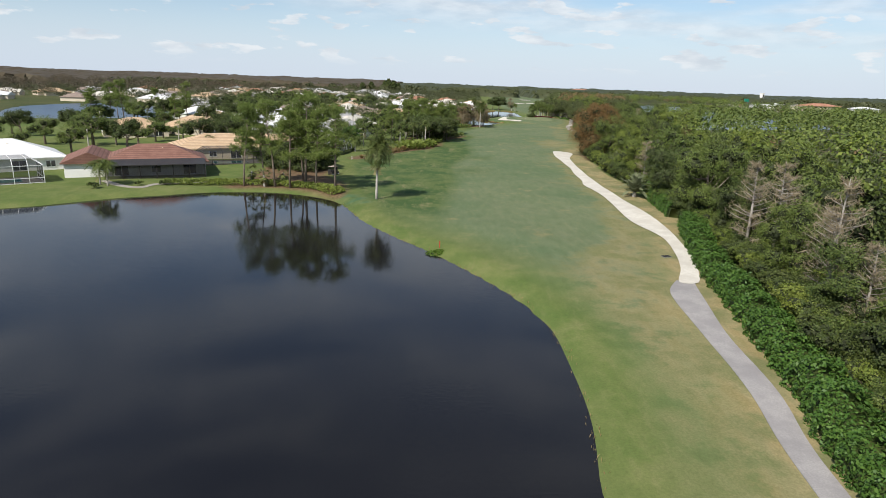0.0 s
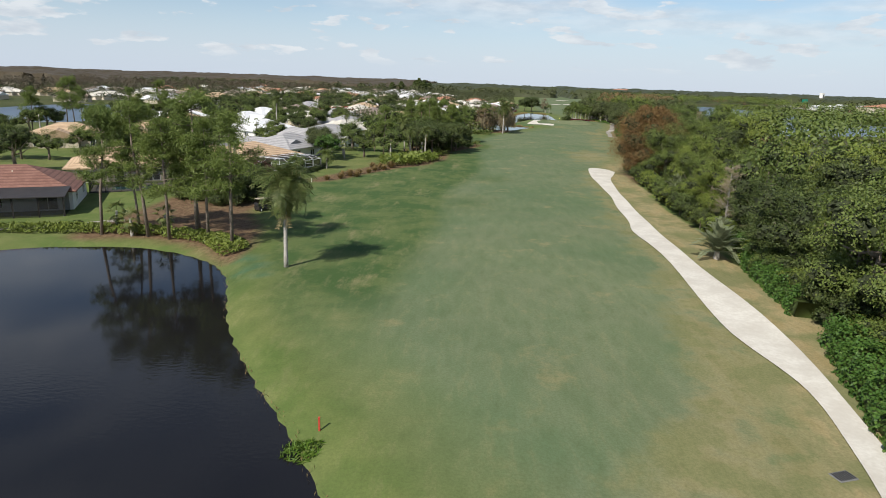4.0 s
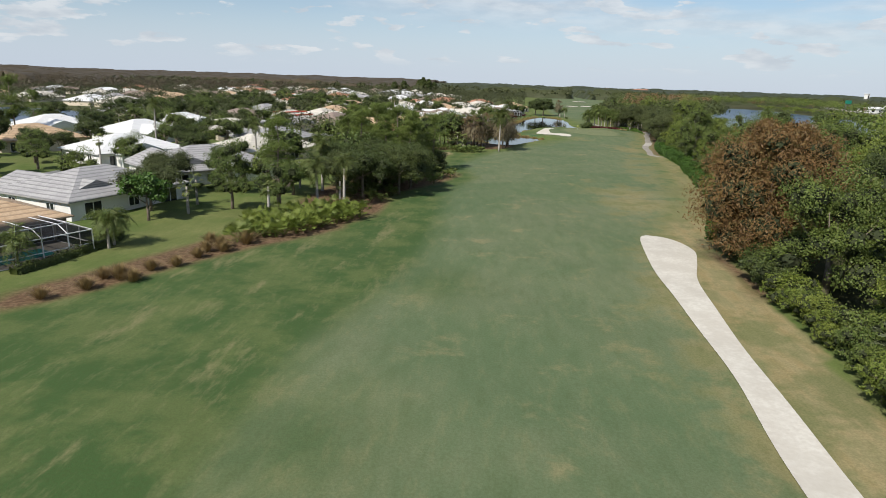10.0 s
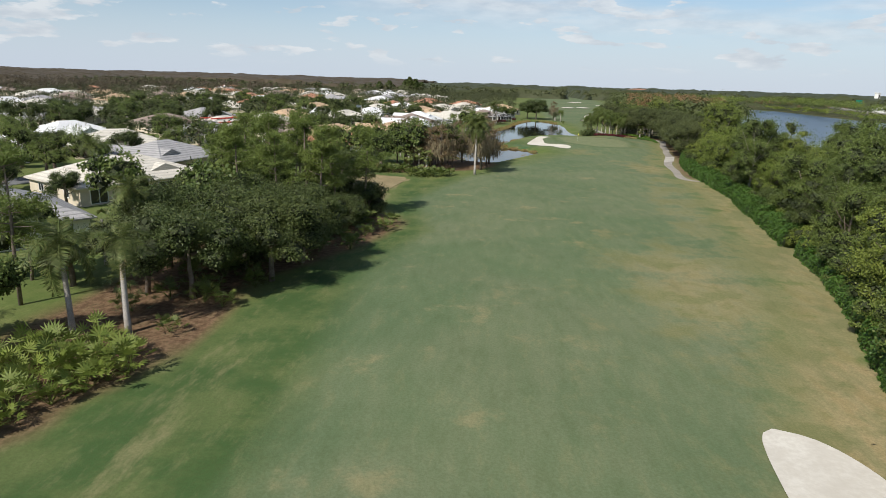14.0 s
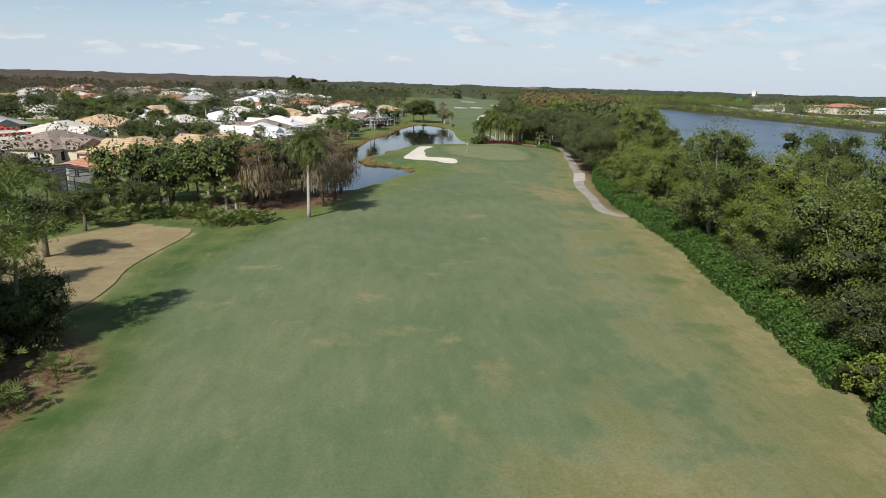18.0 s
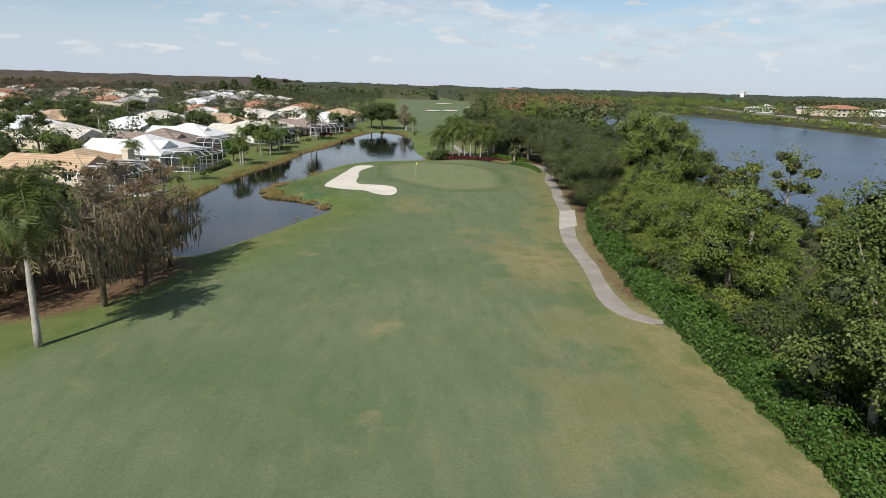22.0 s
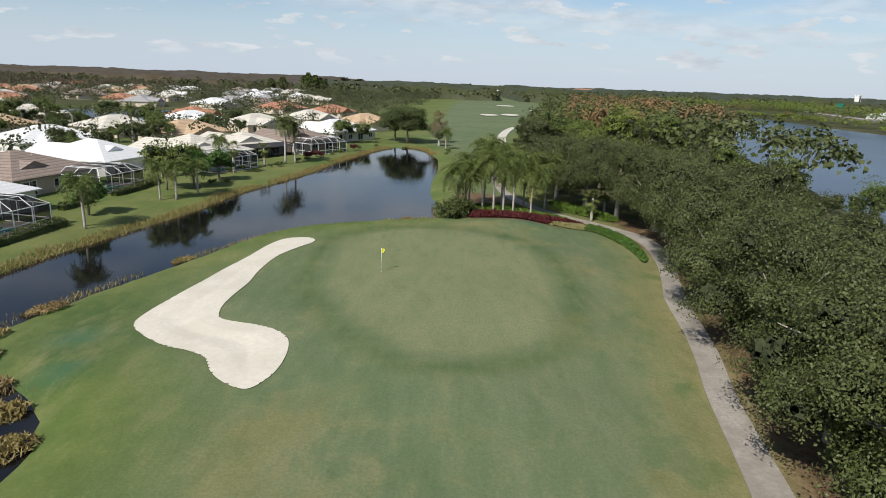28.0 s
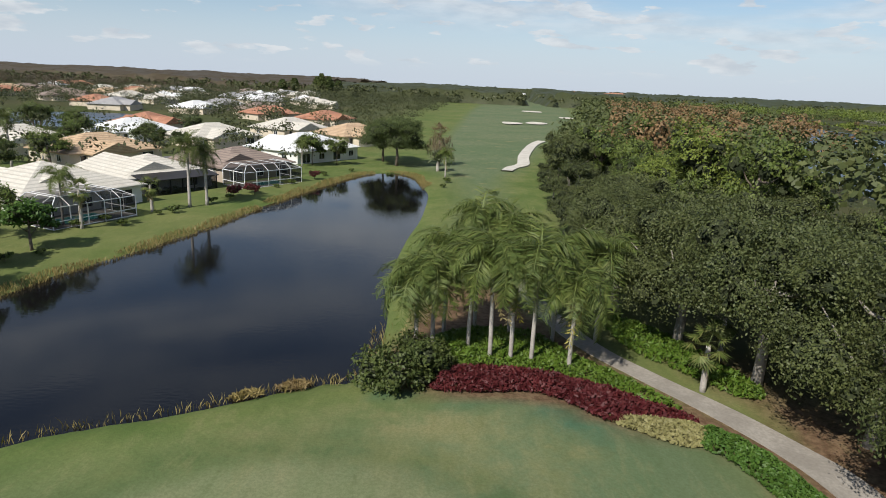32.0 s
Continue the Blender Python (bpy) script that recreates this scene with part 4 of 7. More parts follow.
def bare_tree(name, seed, h, r, twig, bark, label, per=10, group="bare cypresses"):
    """A leafless cypress: trunk, many thin branches and a haze of twigs."""
    rng = np.random.default_rng(seed)
    ob = thing(name, pose(0, -900, 0), label, "tree", group)
    many = [([(0, 0, -0.3), (0.1, 0, h * 0.5), (0, 0.1, h)], [0.20, 0.13, 0.02], 7)]
    pts, dirs = [], []
    for k in range(46):
        f = rng.uniform(0.22, 0.97)
        w = rng.uniform(0, 2 * math.pi)
        ln = r * (1.05 - f) ** 0.6 * rng.uniform(0.6, 1.1) + 0.3
        a = Vector((0, 0, h * f))
        b = a + Vector((math.cos(w) * ln, math.sin(w) * ln, ln * rng.uniform(0.1, 0.55)))
        many.append(([a, a.lerp(b, 0.5) + Vector((0, 0, -0.05)), b], [0.055, 0.035, 0.012], 4))
        for s in rng.uniform(0.25, 1.05, per * 3):
            p = a.lerp(b, float(s))
            pts.append(np.array(p) + rng.normal(size=3) * 0.22 * ln * np.array([0.5, 0.5, 0.35]))
            dirs.append(unit(rng.normal(size=3)))
    part("trunk", tubes_mesh("trunk", many[:1], bark), None, ob)
    tagged(part("branchwork", tubes_mesh("branchwork", many[1:], bark), None, ob), "thin bare branches", kind="stuff")
    part("crown", quads_mesh("crown", leaves(np.array(pts), np.array(dirs), 0.75, 0.04, rng, 0.2), twig), None, ob)
    return ob


def pine_tree(name, seed, h, label, group="slash pines"):
    rng = np.random.default_rng(seed)
    ob = thing(name, pose(0, -900, 0), label, "tree", group)
    bend = rng.uniform(-0.13, 0.13, 2) * h
    spine = [(0, 0, -0.3), (bend[0] * 0.3, bend[1] * 0.3, h * 0.35), (bend[0], bend[1], h * 0.7), (bend[0] * 0.8, bend[1], h)]
    many = [(spine, [0.19, 0.15, 0.10, 0.03], 8)]
    ls = []
    for k in range(26):
        f = rng.uniform(0.42, 1.0)
        w = rng.uniform(0, 2 * math.pi)
        ln = (3.2 * (1.1 - f) + 0.9) * rng.uniform(0.6, 1.1)
        a = Vector((bend[0] * min(1, f / 0.7), bend[1] * min(1, f / 0.7), h * f))
        b = a + Vector((math.cos(w) * ln, math.sin(w) * ln, rng.uniform(-0.1, 0.35) * ln))
        many.append(([a, a.lerp(b, 0.6) + Vector((0, 0, -0.12)), b], [0.06, 0.04, 0.015], 5))
        for s in (0.6, 1.0):
            q = rng.uniform(0.6, 1.1)
            ls.append((tuple(a.lerp(b, s)), (q, q, q * 0.55)))
    part("trunk", tubes_mesh("trunk", many, BARK), None, ob)
    part("crown", quads_mesh("crown", clump_cloud(rng, ls, 8, 22, 0.40, 0.055, sigma=0.30, low=-0.9, spread=1.0)[0], PINE_LEAF), None, ob)
    return ob


def frond_mesh(name, seed, length, droop, leaflet, pairs, mat, rise=0.5, hang=0.6, width=0.07):
    """A feather frond along +x: a bowed midrib and paired leaflets."""
    rng = np.random.default_rng(seed)
    s = np.linspace(0, 1, pairs)
    x = length * (s - 0.22 * droop * s ** 2)
    z = length * (rise * s - droop * 0.95 * s ** 2)
    spine = np.stack([x, 0 * s, z], 1)
    out = []
    for i in range(1, pairs):
        p, d = spine[i], unit(spine[i] - spine[i - 1])
        ln = leaflet * (0.45 + 0.75 * math.sin(math.pi * min(1.0, 0.12 + 0.88 * s[i]) ** 0.85)) * rng.uniform(0.85, 1.15)
        for side in (-1, 1):
            tip = p + ln * unit(np.array([0.45 * d[0], side * rng.uniform(0.75, 1.0), 0.2 * d[2] + rng.uniform(-hang, 0.15)]))
            mid = (p + tip) / 2 + np.array([0, 0, 0.06 * ln])
            w = d * width
            out.append(np.stack([p - w * 0.6, mid - w, tip, mid + w]))
    for i in range(0, pairs - 1):
        w = 0.045 * (1 - s[i]) + 0.012
        a, b = spine[i], spine[i + 1]
        o = np.array([0, w, 0])
        out.append(np.stack([a - o, b - o, b + o, a + o]))
    return quads_mesh(name, np.array(out), mat)


FRONDS = {
    "royal": [frond_mesh("frond", k, 3.8, 0.9 + 0.25 * k, 0.95, 74, PALM_LEAF, 0.62, 1.1, 0.034) for k in range(2)],
    "queen": [frond_mesh("frond", 10 + k, 3.7, 1.1 + 0.25 * k, 1.05, 60, QUEEN_LEAF, 0.75, 1.7, 0.036) for k in range(2)],
    "date": [frond_mesh("frond", 20 + k, 3.1, 0.40 + 0.25 * k, 0.5, 40, DATE_LEAF, 0.5, 0.15, 0.055) for k in range(2)],
    "old": [frond_mesh("frond", 30, 2.6, 1.6, 0.6, 22, OLD_FROND, 0.25, 1.2)],
    "gold": [frond_mesh("frond", 31, 2.8, 1.5, 0.7, 24, GOLD_LEAF, 0.35, 1.1)],
}


def fan_mesh(name, seed, length, blades, mat):
    """A fan leaf on a stalk along +x."""
    rng = np.random.default_rng(seed)
    out = [np.array([(0, -0.02, 0), (length * 0.55, -0.02, 0.12), (length * 0.55, 0.02, 0.12), (0, 0.02, 0)])]
    hub = np.array([length * 0.55, 0, 0.12])
    for k in range(blades):
        w = radians(-115 + 230 * k / (blades - 1))
        d = np.array([math.cos(w), math.sin(w), -0.25 - 0.15 * rng.random()])
        ln = length * 0.5 * rng.uniform(0.85, 1.1)
        side = np.array([-math.sin(w), math.cos(w), 0]) * 0.055
        out.append(np.stack([hub, hub + d * ln * 0.5 - side, hub + d * ln, hub + d * ln * 0.5 + side]))
    return quads_mesh(name, np.array(out), mat)


FANS = [fan_mesh("fan_leaf", 40 + k, 1.7, 15, PALM_LEAF) for k in range(2)]


def palm_tree(name, x, y, h, kind, label, group, count=17, seed=0, lean=0.0, scale=1.0, old=2, thick=0.2, z=None):
    """A palm: ringed trunk, crownshaft where it has one, and separate fronds."""
    rng = np.random.default_rng(seed + 500)
    z = ground_z(x, y) if z is None else z
    ob = thing(name, pose(x, y, z, 0, 0, rng.uniform(0, 360)), label, "palm", group)
    top = Vector((lean * h, 0, h))
    n = 9
    ring = []
    for k in range(n):
        f = k / (n - 1)
        bulge = 1.25 - 0.45 * f + 0.12 * math.sin(3.0 * f) if kind != "royal" else 1.0 + 0.35 * math.exp(-((f - 0.05) / 0.1) ** 2) + 0.12 * math.sin(math.pi * f) - 0.25 * f
        ring.append(((lean * h * f * f, 0, h * f - (0.25 if k == 0 else 0)), thick * bulge))
    part("trunk", tubes_mesh("trunk", [([p for p, _ in ring], [q for _, q in ring], 9)], BARK_PALM), None, ob)
    if kind in ("royal", "queen"):
        hh = 1.1 if kind == "royal" else 0.5
        part("crownshaft", tubes_mesh("crownshaft", [([top, top + Vector((0, 0, hh * 0.6)), top + Vector((0, 0, hh))], [thick * 0.85, thick * 0.75, thick * 0.35], 8)], SHAFT), None, ob)
        hub = top + Vector((0, 0, hh))
    else:
        hub = top + Vector((0, 0, 0.1))
    for k in range(count + old):
        aged = k >= count
        f = k / max(1, count - 1)
        tilt = (55 - 112 * f if kind == "royal" else 38 - 75 * f if kind != "date" else 78 - 78 * f) + rng.uniform(-8, 8) if kind != "sabal" else 60 - 125 * f + rng.uniform(-12, 12)
        if aged:
            tilt = rng.uniform(-60, -35)
        me = FRONDS["old"][0] if aged else FANS[k % 2] if kind == "sabal" else FRONDS[kind][k % 2]
        fr = new("frond" if kind != "sabal" else "fan_leaf", me)
        fr.parent = ob
        s = scale * rng.uniform(0.88, 1.1)
        fr.matrix_basis = pose(hub.x, hub.y, hub.z - (0.25 * f if not aged else 0.5), 0, -tilt, 137.5 * k + rng.uniform(-12, 12)) @ Matrix.Scale(s, 4)
    return ob


def scatter(ob, spots, rng, smin=0.85, smax=1.2, z=None):
    """Copies of a plant over plan spots; the first spot takes the plant itself."""
    zs = height(np.array([p[0] for p in spots]), np.array([p[1] for p in spots])) if z is None else [z] * len(spots)
    for k, (p, zz) in enumerate(zip(spots, zs)):
        s = p[2] if len(p) > 2 else rng.uniform(smin, smax)
        m = pose(p[0], p[1], float(zz), 0, 0, rng.uniform(0, 360)) @ Matrix.Diagonal((s, s, s * rng.uniform(0.92, 1.1), 1))
        if k == 0:
            ob.matrix_basis = m
        else:
            copy_thing(ob, m)


def seeded_spots(rng, n, x0, x1, y0, y1, gap, test):
    """Plan spots no nearer to one another than gap where test holds."""
    out = []
    tries = 0
    while len(out) < n and tries < n * 60:
        tries += 1
        x, y = rng.uniform(x0, x1), rng.uniform(y0, y1)
        if test(x, y) and all((x - a) ** 2 + (y - b) ** 2 > gap * gap for a, b in out):
            out.append((x, y))
    return out


def edge_x(y):
    return float(np.interp(y, EDGE_Y, EDGE_X))


def dry_land(x, y):
    return all(outline_distance([x], [y], poly)[0] > 1.5 for poly in (LAKE, POND, WIDE, GARDEN, NORTH))

# ---- houses ----


def hip_roof(bm, w, d, he, pitch, over=0.6, gable=False, x0=0.0, y0=0.0, thick=0.18):
    """A hipped or gabled roof over a w by d plan, ridge along the longer side."""
    a, b = w / 2 + over, d / 2 + over
    rise = pitch * min(a, b)
    if b >= a:
        k = 0 if gable else a
        ridge = [(0, -b + k), (0, b - k)]
    else:
        k = 0 if gable else b
        ridge = [(-a + k, 0), (a - k, 0)]
    lo = he - pitch * over
    c = [bm.verts.new((x0 + x, y0 + y, lo)) for x, y in ((-a, -b), (a, -b), (a, b), (-a, b))]
    e = [bm.verts.new((x0 + x, y0 + y, lo - thick)) for x, y in ((-a, -b), (a, -b), (a, b), (-a, b))]
    r = [bm.verts.new((x0 + x, y0 + y, lo + rise)) for x, y in ridge]
    if b >= a:
        fs = [(c[0], c[1], r[0]), (c[1], c[2], r[1], r[0]), (c[2], c[3], r[1]), (c[3], c[0], r[0], r[1])]
    else:
        fs = [(c[0], c[1], r[1], r[0]), (c[1], c[2], r[1]), (c[2], c[3], r[0], r[1]), (c[3], c[0], r[0])]
    for f in fs:
        bm.faces.new(f)
    for k in range(4):
        bm.faces.new((e[k], e[(k + 1) % 4], c[(k + 1) % 4], c[k]))
    bm.faces.new(e[::-1])
    return lo + rise


def window(parent, x, y, z, w, h, facing, frame=None):
    """A window on a wall: frame and glass; facing is the wall's outward angle."""
    m = pose(x, y, z, 0, 0, facing)
    bm = bmesh.new()
    t = 0.09
    for a, b, c, e in ((-w / 2, w / 2, -h / 2, -h / 2 + t), (-w / 2, w / 2, h / 2 - t, h / 2), (-w / 2, -w / 2 + t, -h / 2, h / 2), (w / 2 - t, w / 2, -h / 2, h / 2), (-t / 2, t / 2, -h / 2, h / 2)):
        box(bm, 0.0, 0.08, a, b, c, e)
    fr = part("window", bm, frame or WHITE_PAINT, parent)
    fr.matrix_basis = m
    gl = part("pane", box(bmesh.new(), 0.01, 0.04, -w / 2 + t, w / 2 - t, -h / 2 + t, h / 2 - t), GLASS, fr)
    return gl


def pool_cage(x, y, facing, w, d, frame, label, h=2.7, peak=0.9, pool=True):
    """A screened pool enclosure: posts, rails, a mansard roof frame and screens."""
    z = ground_z(x, y)
    ob = thing("pool_cage", pose(x, y, z, 0, 0, facing), label, "pool cage", "pool cages")
    a, b = w / 2, d / 2
    nx, ny = max(2, round(w / 2.4)), max(3, round(d / 2.4))
    xs, ys = np.linspace(-a, a, nx + 1), np.linspace(-b, b, ny + 1)
    post = bpy.data.meshes.new("post")
    bm = box(bmesh.new(), -0.05, 0.05, -0.05, 0.05, -0.2, h)
    bm.to_mesh(post)
    bm.free()
    post.materials.append(frame)
    spots = [(xx, yy) for xx in xs for yy in (-b, b)] + [(a, yy) for yy in ys[1:-1]]
    for xx, yy in spots:
        o = new("post", post)
        o.parent = ob
        o.location = (xx, yy, 0)
    inset = min(1.6, a * 0.8)
    for zz in (0.06, 0.95, h):
        for p, q in (((-a, -b), (a, -b)), ((a, -b), (a, b)), ((a, b), (-a, b))):
            part("rail", beam(bmesh.new(), (*p, zz), (*q, zz), 0.09), frame, ob)
    bm = bmesh.new()
    top = h + peak
    ring = [(-a, -b + inset), (a - inset, -b + inset), (a - inset, b - inset), (-a, b - inset)]
    for k in range(3):
        beam(bm, (*ring[k], top), (*ring[k + 1], top), 0.09)
    for yy in ys[1:-1]:
        yc = max(-b + inset, min(b - inset, yy))
        beam(bm, (a, yy, h), (a - inset, yc, top), 0.08)
        beam(bm, (a - inset, yc, top), (-a, yc, top), 0.08)
    for xx in xs[:-1]:
        xc = min(a - inset, xx)
        for s in (-1, 1):
            beam(bm, (xx, s * b, h), (xc, s * (b - inset), top), 0.08)
    for s in (-1, 1):
        beam(bm, (a, s * b, h), (a - inset, s * (b - inset), top), 0.08)
    part("roof_frame", bm, frame, ob)
    me = mesh_of("screen", [(-a, -b, 0), (a, -b, 0), (a, b, 0), (-a, b, 0), (-a, -b, h), (a, -b, h), (a, b, h), (-a, b, h)],
                 [(0, 1, 5, 4), (1, 2, 6, 5), (2, 3, 7, 6)], SCREEN)
    part("wall_screen", me, None, ob, "dark fly screen")
    i = a - inset
    j = b - inset
    me = mesh_of("screen", [(-a, -b, h), (a, -b, h), (a, b, h), (-a, b, h), (-a, -j, top), (i, -j, top), (i, j, top), (-a, j, top)],
                 [(0, 1, 5, 4), (1, 2, 6, 5), (2, 3, 7, 6), (4, 5, 6, 7)], SCREEN)
    part("roof_screen", me, None, ob, "dark fly screen")
    part("deck", box(bmesh.new(), -a, a, -b, b, -0.3, 0.06), CONCRETE, ob)
    if pool:
        part("pool", box(bmesh.new(), -a * 0.45, a * 0.5, -b * 0.55, b * 0.55, 0.0, 0.075), POOL, ob, "turquoise pool water")
    return ob


def house(x, y, facing, w, d, roof, wall, label, he=2.9, pitch=0.38, wing=None, gable=False, chimney=None, porch=None, group="houses along the course", near=True, z=None):
    """A bungalow; facing is the way its back looks. w: depth that way, d: length across it. wing: (x, y, w, d) of a cross wing."""
    z = ground_z(x, y) if z is None else z
    ob = thing("house", pose(x, y, z, 0, 0, facing), label, "house", group)
    bm = box(bmesh.new(), -w / 2, w / 2, -d / 2, d / 2, -0.4, he - 0.05)
    if wing:
        wx, wy, ww, wd = wing
        box(bm, wx - ww / 2, wx + ww / 2, wy - wd / 2, wy + wd / 2, -0.4, he - 0.052)
    part("wall", bm, wall, ob)
    bm = bmesh.new()
    top = hip_roof(bm, w, d, he, pitch, gable=gable)
    part("roof", bm, ROOFS[roof], ob)
    if wing:
        bm = bmesh.new()
        hip_roof(bm, ww, wd, he + 0.03, pitch, gable=True, x0=wx, y0=wy)
        part("roof", bm, ROOFS[roof], ob)
        long = ww > wd
        k = (wd if long else ww) / 2
        r = pitch * k
        for s in (-1, 1):
            e = (ww if long else wd) / 2 * s
            tri = [(wx + e, wy - k, he - 0.05), (wx + e, wy + k, he - 0.05), (wx + e, wy, he + r - 0.08)] if long else [(wx - k, wy + e, he - 0.05), (wx + k, wy + e, he - 0.05), (wx, wy + e, he + r - 0.08)]
            bm = bmesh.new()
            f = bm.faces.new([bm.verts.new(v) for v in tri])
            g = bmesh.ops.extrude_face_region(bm, geom=[f])
            bmesh.ops.translate(bm, verts=[v for v in g["geom"] if isinstance(v, bmesh.types.BMVert)], vec=((-0.2 * s, 0, 0) if long else (0, -0.2 * s, 0)))
            part("gable", bm, wall, ob)
    if near:
        n = max(2, int(d // 5))
        for k in range(n):
            yy = -d / 2 + d * (k + 0.5) / n
            window(ob, w / 2, yy, 1.3 if k % 2 else 1.15, 1.8 if k % 2 else 2.6, 1.4 if k % 2 else 2.1, 0)
        for s in (-1, 1):
            for xx in (-w / 4, w / 4):
                window(ob, xx, s * d / 2, 1.5, 1.5, 1.3, 90 * s)
        for k in range(3):
            xx = w * 0.12 * k - w * 0.1
            part("vent_pipe", beam(bmesh.new(), (xx, d * 0.08, top - 1.1), (xx, d * 0.08, top - 0.25 - 0.2 * k), 0.16), STUCCO_CREAM, ob)
    if chimney:
        cx, cy, ch = chimney
        bm = box(bmesh.new(), cx - 0.6, cx + 0.6, cy - 0.8, cy + 0.8, 1, ch)
        box(bm, cx - 0.75, cx + 0.75, cy - 0.95, cy + 0.95, ch - 0.35, ch - 0.12)
        part("chimney", bm, wall, ob)
    if porch:
        pw, y0, y1 = porch
        for yy in np.linspace(y0, y1, 7):
            part("porch_post", box(bmesh.new(), w / 2 + pw - 0.1, w / 2 + pw, yy - 0.09, yy + 0.09, -0.3, he - 0.35), BRONZE, ob)
        me = mesh_of("porch_screen", [(w / 2, y0, 0), (w / 2 + pw, y0, 0), (w / 2 + pw, y1, 0), (w / 2, y1, 0), (w / 2, y0, he), (w / 2 + pw, y0, he - 0.3), (w / 2 + pw, y1, he - 0.3), (w / 2, y1, he)],
                     [(0, 1, 5, 4), (1, 2, 6, 5), (2, 3, 7, 6)], SCREEN)
        part("porch_screen", me, None, ob, "dark fly screen")
        bm = bmesh.new()
        v = [bm.verts.new(p) for p in ((w / 2 - 0.5, y0 - 0.3, he + 0.14), (w / 2 + pw + 0.3, y0 - 0.3, he - 0.42), (w / 2 + pw + 0.3, y1 + 0.3, he - 0.42), (w / 2 - 0.5, y1 + 0.3, he + 0.14))]
        f = bm.faces.new(v)
        g = bmesh.ops.extrude_face_region(bm, geom=[f])
        bmesh.ops.translate(bm, verts=[q for q in g["geom"] if isinstance(q, bmesh.types.BMVert)], vec=(0, 0, 0.12))
        part("porch_roof", bm, BRONZE, ob, "dark screened porch roof")
    return ob


# the row along the course
house(-92, 134, -50, 16, 22, "white", STUCCO_WHITE, "white house with a pale ribbed roof by the lake", wing=(-2.5, -4, 12, 9))
pool_cage(-80.5, 116.5, -50, 8, 14, WHITE_PAINT, "white-framed screened pool cage by the lake", 3.2, 1.2)
house(-60.2, 136.3, -65, 13, 19, "red", STUCCO_WHITE, "white house with a red-brown clay tile roof", pitch=0.42, wing=(-0.5, -12, 14, 8.5), porch=(4.5, -9, 9), he=3.1)
house(-57, 166.5, -62, 15, 22, "tan", STUCCO_CREAM, "cream house with a tan tile roof", wing=(-2.5, 6, 16, 9))
pool_cage(-50.2, 154, -62, 8, 14, BRONZE, "dark bronze screened pool cage")
house(-41.3, 185.2, -28, 14, 17, "tan", STUCCO_TAN, "tan house with a sand-coloured tile roof", wing=(-2.5, -5, 15, 9), pitch=0.36)
pool_cage(-31.4, 181.0, -25, 7, 13, WHITE_PAINT, "white-framed pool cage behind a clipped hedge", 2.4, 0.8)
house(-40, 208.5, -19, 15, 19, "grey", STUCCO_WHITE, "white house with a pale grey tile roof", wing=(-2.5, -4, 15, 9), pitch=0.36)
house(-36, 235, -40, 16, 21, "grey", STUCCO_WHITE, "white house with a grey tile roof and a chimney", wing=(-2.5, -5, 17, 9), chimney=(7.5, 1.5, 5.4), pitch=0.40)
house(-37, 268, -30, 15, 21, "cream", STUCCO_CREAM, "cream house with a cream tile roof", wing=(-2.5, 4, 15, 9))
house(-42.5, 291.5, -14, 15, 18, "grey", STUCCO_TAN, "tan house with a grey tile roof behind pines", wing=(-2.5, -4, 15, 9))
house(-17.7, 329.9, -37, 15, 11, "orange", STUCCO_WHITE, "white house with an orange clay tile roof", wing=(-1.5, 7, 14, 8), pitch=0.4)
pool_cage(-22.6, 322.2, -127, 6, 14, BRONZE, "black screened pool cage beside a clipped hedge", 2.8, 0.3)
house(-24, 356, -20, 14, 18, "tan", STUCCO_CREAM, "cream house with a tan tile roof behind cypresses", wing=(-2.5, 2, 14, 9))
house(-10.5, 376.5, -12, 13, 16, "tan", STUCCO_CREAM, "cream house with a tan tile roof and a chimney", chimney=(6, 5, 5.2), wing=(-2.5, -3, 15, 9))
pool_cage(-0.5, 369.5, -12, 8, 13, WHITE_PAINT, "screened pool cage with pale roof bars", 2.7, 1.0)
house(-6.5, 400, -12, 15, 17, "white", STUCCO_WHITE, "white house with a bright white tile roof", wing=(-2.5, -2, 16, 10), pitch=0.4)
pool_cage(4.6, 393, -12, 7, 13, WHITE_PAINT, "white-framed screened pool cage by the pond", 2.7, 1.1)
house(-9.5, 421.5, -12, 15, 16, "brown", STUCCO_TAN, "tan house with a brown tile roof", wing=(-2.5, -2, 15, 9))
pool_cage(2.5, 424, -12, 7, 10, WHITE_PAINT, "white-framed pool cage by the pond", 2.7, 1.0)
house(-9, 443, -12, 16, 14, "white", STUCCO_WHITE, "white house with a bright white tile roof by the pond", wing=(-2.5, -1, 15, 9), pitch=0.4)
house(4.0, 456.5, -24, 17, 17, "cream", STUCCO_WHITE, "white house with a long pale tile roof by the pond", wing=(-2.5, -2, 15, 10), pitch=0.36)
pool_cage(13.4, 448.6, -24, 7, 11, WHITE_PAINT, "white-framed dark pool cage beside a round-headed tree", 2.6, 0.9)
house(9.0, 475.5, -35, 14, 14, "cream", STUCCO_WHITE, "white house with a pale tile roof and dark lanai", wing=(-2.5, -2, 15, 10), pitch=0.36, porch=(3.0, -6, 6))
house(18.5, 490.5, -35, 13, 15, "brown", STUCCO_TAN, "tan house with a mauve-brown tile roof", wing=(-2.5, -3, 14, 9))
pool_cage(26.2, 481.5, -35, 6, 12, WHITE_PAINT, "white-framed screened pool cage by the pond", 2.7, 1.0)
house(23.5, 520, -30, 16, 20, "white", STUCCO_WHITE, "white house with a white tile roof at the pond's end", wing=(-2.5, 0, 16, 9))
